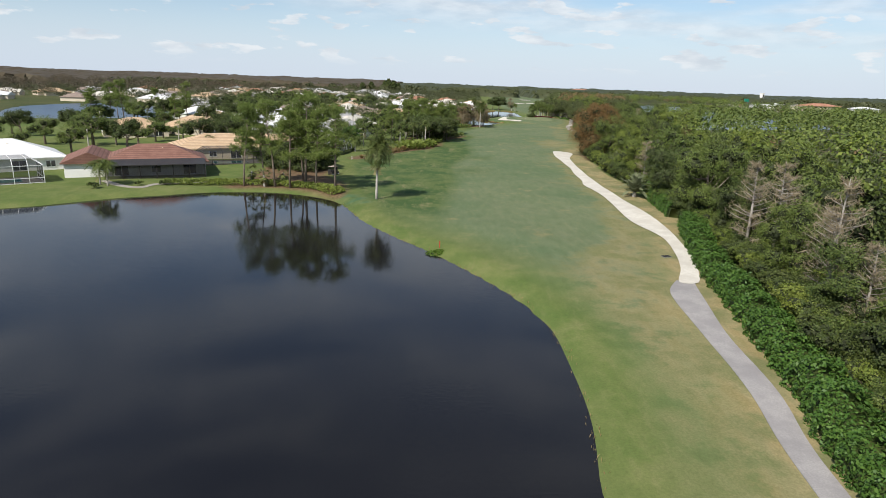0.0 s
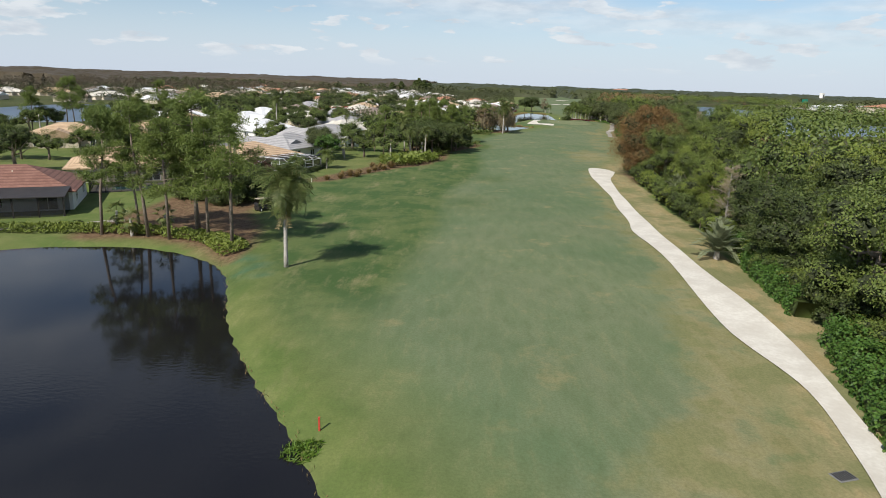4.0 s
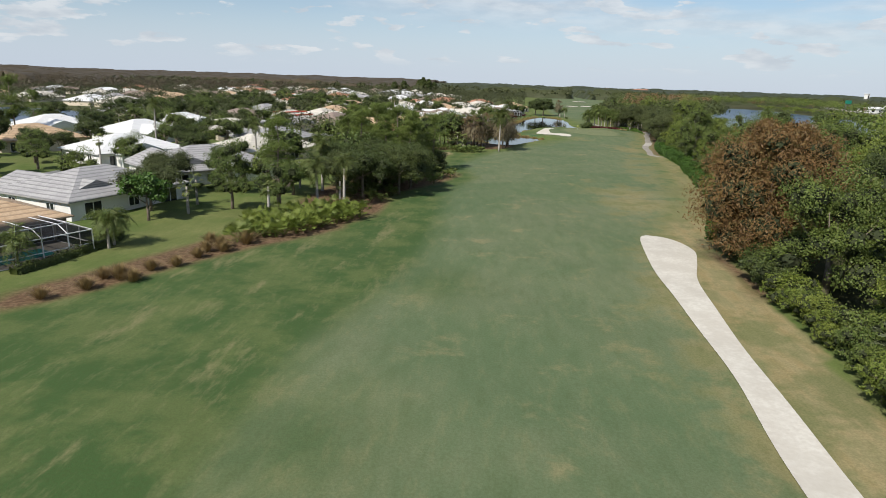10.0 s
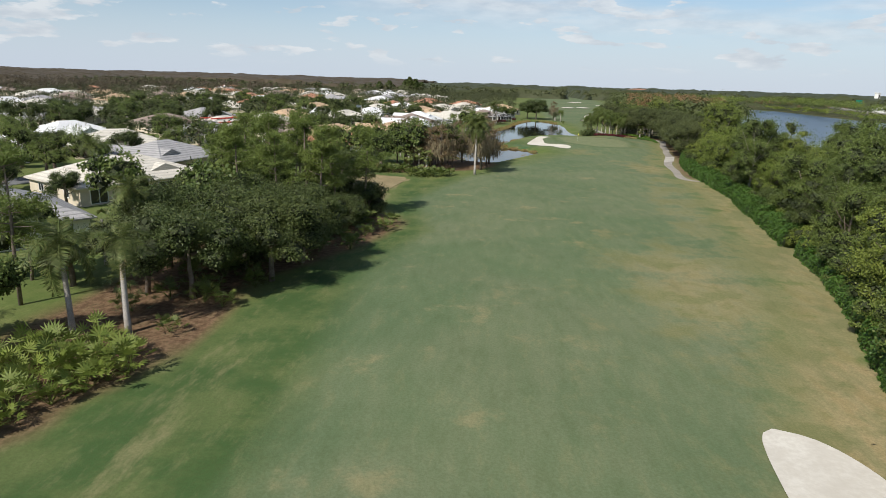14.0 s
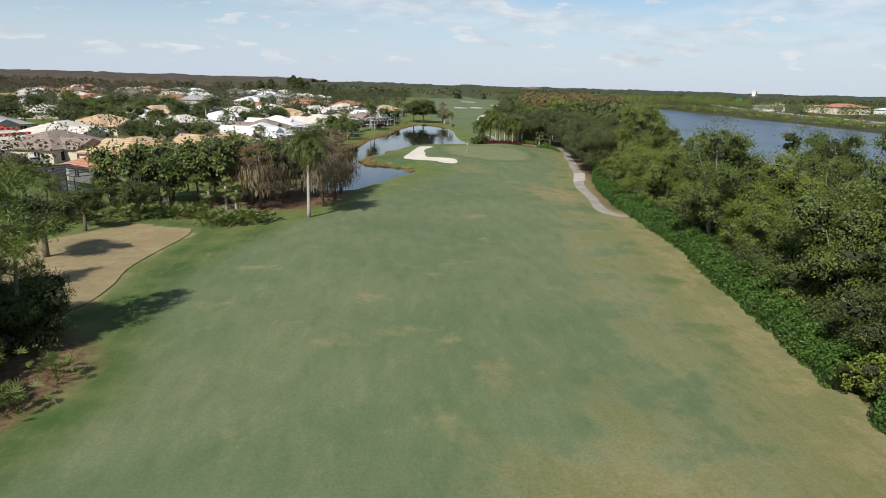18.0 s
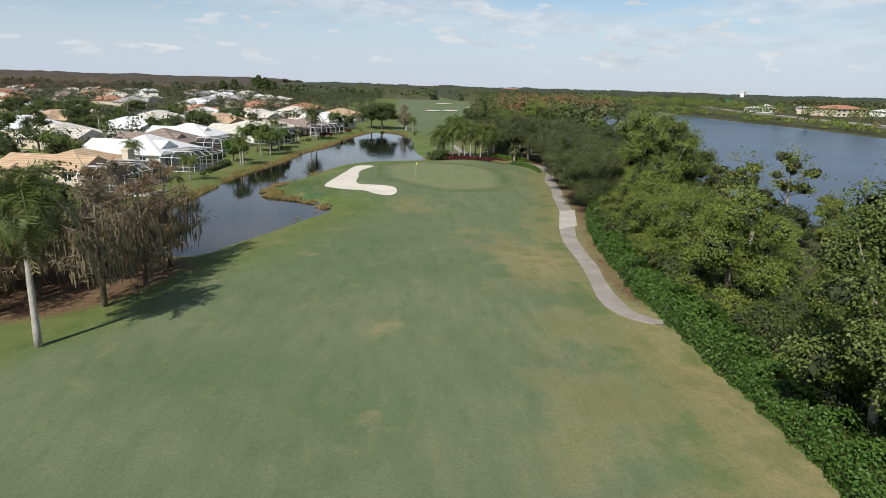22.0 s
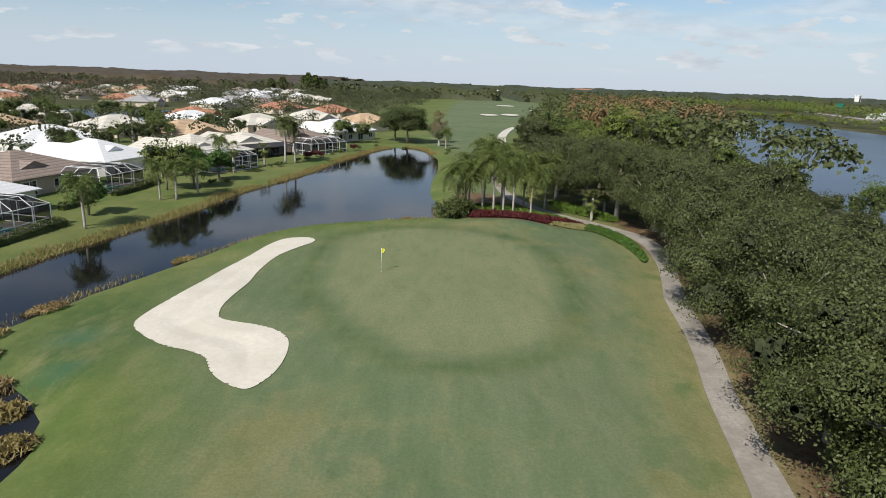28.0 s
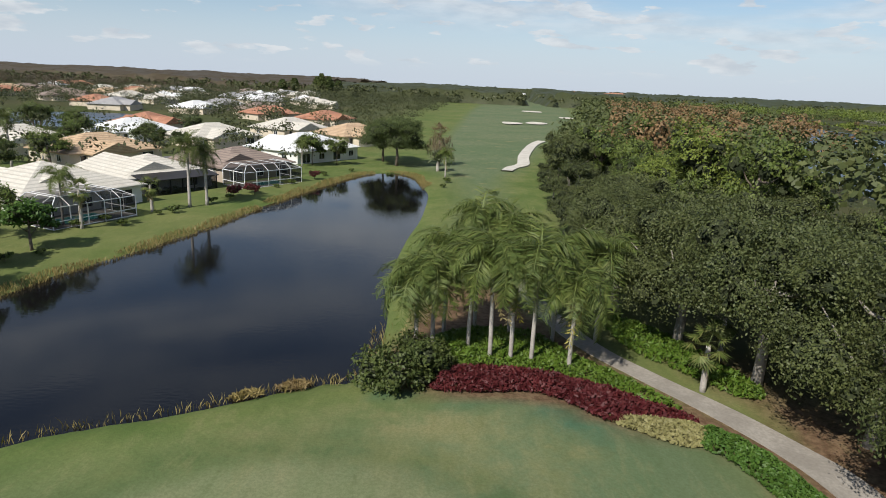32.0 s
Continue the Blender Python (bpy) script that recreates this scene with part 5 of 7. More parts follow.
SECOND = [(-87, 229, -70, "tan"), (-101, 213, -60, "tan"), (-64, 312, -50, "cream"), (-82, 294, -20, "white"), (-94, 267, -30, "tan"), (-62, 253, -30, "white"),
          (-58, 345, -20, "grey"), (-57, 393, -15, "cream"), (-44, 362, -15, "brown"), (-38, 432, -20, "cream"), (-34, 470, -30, "white"), (-60, 425, -20, "tan"),
          (-14, 500, -30, "tan"), (-38, 510, -30, "cream"), (-6, 540, -35, "cream"), (28, 560, -40, "tan"), (-88, 330, -20, "white"), (-62, 462, -20, "white"),
          (-112, 300, -30, "white"), (-84, 372, -20, "brown"), (-90, 415, -20, "grey"), (5, 575, -30, "cream"), (-30, 545, -30, "white")]
for hx, hy, hf, hr in SECOND:
    house(hx, hy, hf, 15, 19, hr, STUCCO_CREAM if hr != "white" else STUCCO_WHITE, "%s-roofed bungalow in the second row" % hr, wing=(3, -2, 15, 9), group="houses of the second row")
unfinished = house(-64, 371, -20, 15, 19, "cream", STUCCO_CREAM, "house being re-roofed with stacks of red tiles on it", group="houses of the second row")
for k in range(10):
    for s in (-1, 1):
        part("tile_stack", box(bmesh.new(), s * 2.2 - 0.5, s * 2.2 + 0.5, -7 + 1.5 * k, -6.1 + 1.5 * k, 4.9, 5.25), RED_PAINT, unfinished, "stack of red roof tiles")
        part("tile_stack", box(bmesh.new(), s * 5.0 - 0.5, s * 5.0 + 0.5, -7 + 1.5 * k, -6.1 + 1.5 * k, 3.8, 4.2), RED_PAINT, unfinished, "stack of red roof tiles")
rng = np.random.default_rng(31)
FAR_HOUSES = []
for k in range(210):
    hx, hy = rng.uniform(-330, 30), rng.uniform(330, 1000)
    if hx > np.interp(hy, LEFT_Y, LEFT_X) - 45 or hy < 330 - 0.4 * (hx + 100) or not dry_land(hx, hy) or (hx > -125 and hy < 480) or hx > 60 - 0.28 * (hy - 480):
        continue
    if any((hx - a) ** 2 + (hy - b) ** 2 < 23 ** 2 for a, b, *_ in FAR_HOUSES) or any((hx - s[0]) ** 2 + (hy - s[1]) ** 2 < 26 ** 2 for s in SECOND):
        continue
    FAR_HOUSES.append((hx, hy, rng.uniform(-60, 20), rng.choice(["white", "white", "cream", "cream", "grey", "tan", "brown", "brown", "grey", "orange"])))
for hx, hy, hf, hr in FAR_HOUSES:
    house(hx, hy, hf, 15, rng.uniform(17, 24), hr, STUCCO_CREAM, "distant %s-roofed bungalow among trees" % hr, wing=(3, -3, 15, 9), group="distant houses", near=False, z=0.0)
HOUSE_SPOTS = [(o.matrix_basis.translation.x, o.matrix_basis.translation.y) for o in bpy.data.objects if o.name.split(".")[0] in ("house", "pool_cage")]


def clear_of_houses(x, y, gap=13.0):
    return all((x - a) ** 2 + (y - b) ** 2 > gap * gap for a, b in HOUSE_SPOTS)

# ---- woods beside the course ----
woods_rng = np.random.default_rng(101)


def right_woods(x, y, inner=3.5, outer=36):
    e = edge_x(y) + (2.2 if y < 100 else 0)
    return e + inner < x < e + outer and outline_distance([x], [y], WIDE)[0] > 2


near_kinds = {
    "mixed": [broad_tree("woodland_tree", 200 + k, 9.0, 3.7, MIX_LEAF, BARK, "leafy green woodland tree at the turf's edge", 20, 62, 0.155, 13, low=-0.8, foot=0.2) for k in range(3)],
    "lime": [broad_tree("woodland_tree", 210 + k, 9.4, 3.8, LIME_LEAF, BARK, "yellow-green leafy woodland tree at the turf's edge", 20, 62, 0.155, 13, low=-0.8, foot=0.2) for k in range(2)],
    "dark": [broad_tree("woodland_tree", 220 + k, 7.8, 3.8, DARK_LEAF, BARK, "dense dark green tree at the turf's edge", 18, 56, 0.155, 13, low=-0.9, foot=0.15) for k in range(2)],
    "oak": [broad_tree("live_oak", 230 + k, 9.6, 5.4, OAK_LEAF, BARK_GREY, "spreading live oak with pale grey limbs", 30, 72, 0.155, 14, 0.3, split=True, low=-0.75, foot=0.35, core=0.52) for k in range(3)],
    "twig": [bare_tree("bare_cypress", 240, 9.5, 2.8, TWIG_LEAF, BARK_GREY, "leafless pale grey cypress in the wood"), bare_tree("bare_cypress", 241, 8.0, 3.2, BROWN_TWIG, BARK, "leafless brown cypress in the wood")],
}
deep_kinds = {
    "mixed": [broad_tree("woodland_tree", 270 + k, 9.0, 3.9, MIX_LEAF, BARK, "leafy green tree deeper in the wood", 12, 22, 0.31, 11, foot=0.3) for k in range(3)],
    "lime": [broad_tree("woodland_tree", 280 + k, 10.0, 4.0, LIME_LEAF, BARK, "yellow-green tree deeper in the wood", 12, 22, 0.31, 11, foot=0.3) for k in range(2)],
    "dark": [broad_tree("woodland_tree", 290 + k, 8.0, 3.9, DARK_LEAF, BARK, "dark green tree deeper in the wood", 12, 22, 0.31, 11, foot=0.3) for k in range(2)],
    "oak": [broad_tree("live_oak", 235 + k, 9.6, 5.4, OAK_LEAF, BARK_GREY, "dark live oak deeper in the wood", 13, 24, 0.30, 14, 0.3, split=True, foot=0.35) for k in range(2)],
    "rust": [conical_tree("rust_cypress", 250, 11, 3.4, FAR_RUST, BARK, "cypress with rust-brown needles beyond the oaks", 6, 7, 0.48, "rusty cypresses")],
}


def stature(kind, x, y):
    """How tall the trees stand: high at the turf's edge, low scrub by the wide lake."""
    depth = x - edge_x(y)
    if 330 < y < 425 and x > 40 + 0.6 * (y - 268):
        return 0.58
    if kind == "oak":
        return 0.84
    if y < 212 or y > 385:
        return 1.0
    if y < 284:
        return 1.2 if depth < 14 else 1.15
    return 1.0 if depth < 8 else 0.70 if depth < 15 else 0.52


plan = {(True, "twig", 0): [(46.5, 85), (43, 80), (38.8, 78.7), (37.2, 59), (40, 64), (41, 70), (44, 66), (36, 52), (46, 74)],
        (True, "lime", 0): [(72.2, 318, 1.0), (73.4, 323, 1.02), (75, 330, 0.98), (78, 339.5, 0.95), (77.5, 322, 0.9), (80, 329, 0.85)]}
oaks = []
oaks += [(76.6, 348.6), (78.4, 355.6), (79.8, 364.8), (81.0, 374.6), (82.8, 385), (84.8, 395.4), (84.4, 405.2), (81, 411.6), (78, 418.2), (75.2, 426)]
for k, o in enumerate(oaks):
    o = (o[0] - (1.4 if o[1] < 400 else 0.4), o[1], 1.06)
    plan.setdefault((True, "oak", k % 3), []).append(o)
for px, py in seeded_spots(woods_rng, 370, 22, 125, 14, 520, 5.5, right_woods):
    u = woods_rng.random()
    depth = px - edge_x(py)
    close = depth < (24 if 200 < py < 345 else 10)
    if py < 115:
        kind = "twig" if 7 < depth < 26 and u < 0.10 else "dark" if u < 0.5 else "mixed" if u < 0.92 else "lime"
    elif py < 200:
        kind = "dark" if u < (0.6 if close else 0.25) else "mixed" if u < 0.78 else "lime" if u < 0.98 else "twig"
    elif py < 338:
        kind = "lime" if u < (0.72 if py > 280 else 0.34) else "mixed" if u < 0.86 else "dark" if u < 0.96 else "twig"
    elif py < 452:
        if depth < 34:
            if any((px - a) ** 2 + (py - b) ** 2 < 46 for a, b, *_ in oaks):
                continue
            oaks.append((px, py))
            kind, close = "oak", depth < 9
        else:
            kind = "mixed" if u < 0.6 else "lime"
    else:
        kind = "rust" if depth > 22 and py > 490 and u < 0.6 else "oak" if depth < 14 else "mixed" if u < 0.7 else "lime"
        close = False
    if math.hypot(px - 47.5, py - 194) < 7.5:
        continue
    if kind == "twig":
        close = True
    v = int(woods_rng.integers(len((near_kinds if close else deep_kinds)[kind])))
    plan.setdefault((close, kind, v), []).append((px, py))
for (close, kind, v), spots in plan.items():
    spots = [p if len(p) > 2 else (*p, woods_rng.uniform(0.8, 1.22) * stature(kind, *p)) for p in spots]
    scatter((near_kinds if close else deep_kinds)[kind][v], spots, woods_rng)
for kinds, close in ((near_kinds, True), (deep_kinds, False)):
    for kind, variants in kinds.items():
        for v, tree in enumerate(variants):
            if (close, kind, v) not in plan:
                scatter(tree, [(104 + 3 * v, 300 + 5 * v)], woods_rng)

thicket = [broad_tree("thicket_shrub", 400 + k, 3.0, 2.0, (DARK_LEAF, MIX_LEAF, LIME_LEAF)[k], BARK, "dense shrub along the edge of the wood", 14, 26, 0.165, 7, 0.06, low=-0.95, foot=0.25, group="thicket shrubs") for k in range(3)]
edge_spots = [[], [], []]
tall_trees = [broad_tree("tall_woodland_tree", 205 + k, 15.0, 4.3, (MIX_LEAF, LIME_LEAF)[k], BARK_GREY, ("tall green tree rising over the wood's edge", "tall yellow-green tree rising over the wood")[k], 18, 48, 0.18, 19, low=-0.8, foot=0.3) for k in range(2)]
scatter(tall_trees[0], [(66.6, 283.5, 1.06), (79, 270, 1.0), (88.5, 295, 0.92), (72.5, 262, 0.84), (81, 284, 0.8), (66.5, 254.5, 0.72), (95, 281, 0.98), (84.5, 338, 0.8)], woods_rng)
scatter(tall_trees[1], [(82, 348, 1.08), (77.8, 332.5, 0.93), (87, 352, 0.9)], woods_rng)
for py in np.arange(250, 346, 1.8):
    for off in (3.4, 6.0):
        edge_spots[int(woods_rng.integers(3))].append((edge_x(py) + off + woods_rng.uniform(-0.7, 0.7), float(py), woods_rng.uniform(0.8, 1.25)))
for py in np.arange(12, 96, 1.5):
    for off in (3.6, 6.2):
        edge_spots[int(woods_rng.integers(3))].append((float(np.interp(py, [8, 32, 57, 80, 98], [21.2, 24.6, 30, 34.6, 39.6])) + off + woods_rng.uniform(-0.6, 0.8), float(py), woods_rng.uniform(0.7, 1.15)))
for py in np.arange(92, 398, 1.7):
    if 258 < py < 344:
        continue
    k = int(woods_rng.integers(3)) if py > 92 else 2
    edge_spots[k].append((edge_x(py) + woods_rng.uniform(1.6, 3.6), float(py)))
for k in range(3):
    scatter(thicket[k], edge_spots[k], woods_rng, 0.75, 1.25)

rust = conical_tree("red_cypress", 260, 13.6, 7.7, RUST_LEAF, BARK, "large oval cypress in rust-red needles beside the shell path", 34, 34, 0.34, start=0.03, slim=0.3)
rust.matrix_basis = pose(47.5, 194, ground_z(47.5, 194)) @ Matrix.Diagonal((1.02, 1.02, 1.13, 1))

# the trees between the course and the houses
left_rng = np.random.default_rng(102)
pines = [pine_tree("slash_pine", 300 + k, 12.5, "tall slash pine with a bare lower trunk") for k in range(3)]
scatter(pines[0], [(-18.9, 117.5, 1.2), (-25.5, 123, 1.15), (-3, 254, 0.86), (-16.5, 218, 0.8), (-10, 256, 0.85), (4, 258, 0.78), (-120, 245), (-134, 262), (-112, 285)], left_rng, 0.85, 1.05)
scatter(pines[1], [(-23, 120.5, 1.1), (-34, 125), (-28, 120.8, 1.05), (0, 249, 0.86), (-7, 262, 0.85), (-12, 250, 0.88), (-4, 245, 0.84), (-128, 236), (-140, 280), (-108, 262)], left_rng, 0.85, 1.05)
scatter(pines[2], [(-26.5, 126, 1.1), (-31, 121.5), (-9, 246, 0.9), (-37, 121.6), (1, 254, 0.8), (-6, 251, 0.9), (-13, 261, 0.85), (-118, 300), (-132, 300)], left_rng, 0.8, 1.1)
shade = [broad_tree("shade_tree", 310 + k, 8.5, 4.6, OAK_LEAF if k else DARK_LEAF, BARK, "dense dark shade tree in a mulch bed", 24, 56, 0.175, 13, group="shade trees") for k in range(2)]
scatter(shade[0], [(-3.5, 221, 1.0), (1.4, 226.6, 1.08), (2.4, 233, 0.95), (-2.5, 230, 1.0), (-6, 236, 1.0), (3.2, 247, 0.66), (-5, 240, 0.95), (-10, 230, 1.0), (-8, 252, 0.85), (-3, 258, 0.8), (46, 514, 1.45), (42, 522, 1.2)], left_rng, 0.85, 1.15)
scatter(shade[1], [(-8, 222), (-0.5, 238, 0.85), (-10, 244, 0.9), (-12, 240), (-34, 218), (-30, 205)], left_rng, 0.85, 1.1)
bushy = broad_tree("thicket_tree", 330, 6.2, 4.0, DARK_LEAF, BARK, "dense dark evergreen tree leafy down to the ground", 20, 44, 0.19, 14, low=-0.95, foot=0.15, group="thicket trees")
scatter(bushy, [(-30, 143.5), (-27.6, 147.5), (-33, 149), (-30, 152), (-36, 146), (-27, 151, 0.75), (-39, 152), (-4, 231, 0.8), (4.6, 258, 0.75), (3.4, 252.5, 0.6), (3.0, 261.5, 0.7), (1.8, 243.5, 0.5), (-4, 259, 0.8)], left_rng, 0.9, 1.1)
purple = broad_tree("purple_tree", 331, 5.8, 2.6, PURPLE_LEAF, BARK, "small tree with purple-brown leaves on a lawn", 18, 20, 0.24, 10, low=-0.8, foot=0.25, group="purple-leaved trees")
scatter(purple, [(-29.8, 159.2), (-34, 330, 0.8)], left_rng, 0.95, 1.0)
garden = [broad_tree("garden_tree", 320 + k, 6.0, 3.0, MIX_LEAF if k else DARK_LEAF, BARK, "round-headed green garden tree on a lawn", 16, 34, 0.165, 9, group="garden trees") for k in range(2)]


def garden_ok(x, y):
    e = np.interp(y, LEFT_Y, LEFT_X)
    return x < e - 5 and not (y > 335 and x > -3) and not (y < 160 and x > -78) and dry_land(x, y) and clear_of_houses(x, y, 12.5)


spots = seeded_spots(left_rng, 300, -135, 30, 120, 560, 5.6, garden_ok)
scatter(garden[0], [(*p, left_rng.uniform(0.7, 1.25) * (1.2 if p[0] < -50 else 1.0)) for p in spots[0::3]], left_rng)
scatter(garden[1], [(*p, left_rng.uniform(0.7, 1.25) * (1.2 if p[0] < -50 else 1.0)) for p in spots[1::3]], left_rng)
for k, (px, py) in enumerate(spots[2::3]):
    if k < 34:
        palm_tree("sabal_palm", px, py, left_rng.uniform(3.5, 6.5), "sabal", "sabal palm with a round fan crown", "sabal palms", 10, k, scale=0.9, old=0, thick=0.16)

# ---- far woods ----


def far_woods(name, spots, h, r, per, size, leaf, label, seed, spread=0.4):
    """Distant canopy: one mesh of leaf clumps, each crown lobed and uneven."""
    rng = np.random.default_rng(seed)
    s = np.array(spots)
    n = len(s)
    hh = rng.uniform(h[0], h[1], n)
    rr = rng.uniform(r[0], r[1], n)
    d = unit(rng.normal(size=(n, per, 3)))
    d[..., 2] = np.abs(d[..., 2]) * 1.0 - 0.15
    lob = 0.75 + 0.35 * np.sin(3 * np.arctan2(d[..., 1], d[..., 0]) + rng.uniform(0, 6, (n, 1))) * (1 - np.abs(d[..., 2]))
    c = np.stack([s[:, None, 0] + d[..., 0] * rr[:, None] * lob, s[:, None, 1] + d[..., 1] * rr[:, None] * lob, hh[:, None] * (0.62 + 0.36 * d[..., 2] * lob)], -1)
    c += rng.normal(size=c.shape) * 0.10 * rr[:, None, None]
    q = leaves(c.reshape(-1, 3), unit(d + np.array([0, 0, 0.3])).reshape(-1, 3), size, size * 0.7, rng, spread)
    ob = new(name, quads_mesh(name, q, leaf))
    return tagged(ob, label, "woods", kind="stuff")


def canopy(name, x0, x1, y0, y1, cell, test, leaf, label, seed, lift=0.0):
    """A distant closed canopy: one uneven sheet of treetops that falls to the ground at its rim."""
    rng = np.random.default_rng(seed)
    xs, ys = np.arange(x0, x1, cell), np.arange(y0, y1, cell)
    gx, gy = np.meshgrid(xs, ys)
    gx, gy = gx + rng.uniform(-0.35, 0.35, gx.shape) * cell, gy + rng.uniform(-0.35, 0.35, gx.shape) * cell
    tall = 10.5 + lift * np.clip(np.maximum(-430 - gx, gy - 1050) / 110, 0, 1) + 2.2 * np.sin(gx / 61 + 1.7 * np.sin(gy / 83)) + 1.6 * np.sin(gx / 23) * np.sin(gy / 31) + rng.uniform(-1.8, 1.8, gx.shape)
    ok = test(gx, gy)
    gz = np.where(ok, tall, -1.0)
    i = np.arange(gx.size).reshape(gx.shape)
    q = np.stack([i[:-1, :-1], i[:-1, 1:], i[1:, 1:], i[1:, :-1]], -1).reshape(-1, 4)
    q = q[ok.ravel()[q].any(1)]
    used = np.unique(q)
    back = np.full(gx.size, -1)
    back[used] = np.arange(len(used))
    me = mesh_of(name, np.stack([gx, gy, gz], -1).reshape(-1, 3)[used].tolist(), back[q].tolist(), leaf, True)
    return tagged(new(name, me), label, "woods", kind="stuff")


def far_spots(rng, n, x0, x1, y0, y1, test):
    x, y = rng.uniform(x0, x1, n), rng.uniform(y0, y1, n)
    ok = test(x, y)
    for poly in (WIDE, GARDEN, NORTH, POND):
        ok &= outline_distance(x, y, poly) > 3
    return np.stack([x[ok], y[ok]], 1)


fr = np.random.default_rng(103)
ex = lambda y: np.interp(y, EDGE_Y, EDGE_X)
lx = lambda y: np.interp(y, LEFT_Y, LEFT_X)
right_far = far_spots(fr, 5200, 60, 420, 10, 900, lambda x, y: (x > ex(y) + np.where(y < 515, 33, 4)) & (x < 300 + 0.25 * np.maximum(0, y - 640)))
fx, fy = right_far.T
high = (fy > 195) & (fx < 200) & ((fy < 298) | ((fy < 336) & (fx > 106 + 0.8 * (fy - 298))))
far_woods("far_woods", right_far[high], (14.0, 17.5), (3.4, 5.0), 96, 0.79, MIX_LEAF, "tall green woodland canopy before the wide lake", 15)
right_far = right_far[~high]
by_lake = (right_far[:, 1] > 292) & (right_far[:, 1] < 385) & (right_far[:, 0] < 140)
far_woods("lakeside_scrub", right_far[by_lake], (3.2, 5.2), (2.4, 3.8), 70, 0.55, MIX_LEAF, "low green woodland by the wide lake", 13)
right_far = right_far[~by_lake]
by_shore = (right_far[:, 1] > 384) & (right_far[:, 0] < 200)
far_woods("far_woods", right_far[by_shore], (12, 15.5), (3.4, 5.0), 105, 1.00, OAK_LEAF, "tall dark woodland along the lake shore", 14)
right_far = right_far[~by_shore]
cut = fr.random(len(right_far))
far_woods("far_woods", right_far[cut < 0.45], (12, 15), (3.4, 5.0), 75, 0.86, MIX_LEAF, "green woodland canopy", 1)
far_woods("far_woods", right_far[(cut >= 0.45) & (cut < 0.7)], (12, 15.5), (3.2, 4.8), 75, 0.86, LIME_LEAF, "yellow-green woodland canopy", 2)
far_woods("far_woods", right_far[(cut >= 0.7) & (cut < 0.93)], (8, 11), (3.4, 5.0), 75, 0.86, DARK_LEAF, "dark green woodland canopy", 3)
far_woods("far_woods", right_far[cut >= 0.93], (8, 11), (2.5, 4.0), 61, 0.95, BROWN_TWIG, "leafless brown woodland canopy", 4)
reddish = far_spots(fr, 420, 80, 190, 495, 720, lambda x, y: (x > ex(y) + 14) & (x < ex(y) + 70))
far_woods("rusty_woods", reddish, (13, 16.5), (2.6, 4.2), 90, 0.75, FAR_RUST, "rust-brown cypress canopy", 5)
town = far_spots(fr, 5600, -420, 90, 300, 1050, lambda x, y: (x < lx(y) - 14) & (y > 560 - 0.9 * (x + 400)))
hs = np.array(HOUSE_SPOTS)
far_from = np.array([((hs - p) ** 2).sum(1).min() > 12.5 ** 2 for p in town])
town = town[far_from]
far_woods("town_trees", town[0::2], (4.0, 8.5), (2.2, 4.2), 47, 0.68, FAR_GREEN, "garden trees among distant houses", 6)
far_woods("town_trees", town[1::2], (4.0, 9.5), (2.2, 4.4), 47, 0.68, FAR_DARK, "dark garden trees among distant houses", 7)
open_view = lambda x, y: (np.abs(x - 130) > 0.04 * (y - 700)) & (y > 880 + 0.10 * np.abs(x)) & ((x < -330) | (y > 1010) | (x > 470))
canopy("horizon_woods", -1500, -100, 700, 1700, 7.8, lambda x, y: ((x < -430) | (y > 1050)) & (y > 700), FAR_BROWN, "distant leafless brown woods", 8, 5.5)
canopy("horizon_woods", -100, 1700, 880, 1700, 7.8, open_view, FAR_DARK, "distant green woods", 9, 1.0)
edge_far = far_spots(fr, 2600, -900, 1500, 850, 1120, lambda x, y: (np.abs(x - 130) > 0.04 * (y - 700)) & ((x < -330) | (y > 980) | (x > 470)))
far_woods("horizon_trees", edge_far, (9, 15), (4, 8), 28, 2.5, FAR_GREEN, "distant trees before the woods", 10, 0.4)
west = far_spots(fr, 2200, -900, -200, 250, 1000, lambda x, y: (x < -250) | (y > 500 - 1.2 * (x + 200)))
far_woods("west_woods", west, (9, 16), (3, 6), 50, 0.91, FAR_BROWN, "leafless brown woods behind the houses", 11, 0.5)
shore_bush = far_spots(fr, 700, 255, 420, 300, 860, lambda x, y: (x > np.interp(y, [300, 500, 640, 800], [262, 284, 292, 300])) & (x < np.interp(y, [300, 500, 640, 800], [310, 330, 340, 350])))
far_woods("shore_scrub", shore_bush, (2, 4.5), (2, 4), 40, 1.1, LIME_LEAF, "low green scrub on the far lake shore", 12)
for k, (px, py, ph) in enumerate([(-84, 1015, 27), (-76, 1012, 24), (-90, 1022, 23), (-110, 1010, 20), (-70, 1030, 19), (-125, 1020, 18)]):
    o = conical_tree("tall_pine", 420 + k, ph * 0.82, 4.6, DARK_LEAF, BARK, "tall dark conifer far beyond the houses", 6, 8, 1.8, "far conifers", 0.3)
    o.matrix_basis = pose(px, py, 0)

# ---- hedges and beds ----


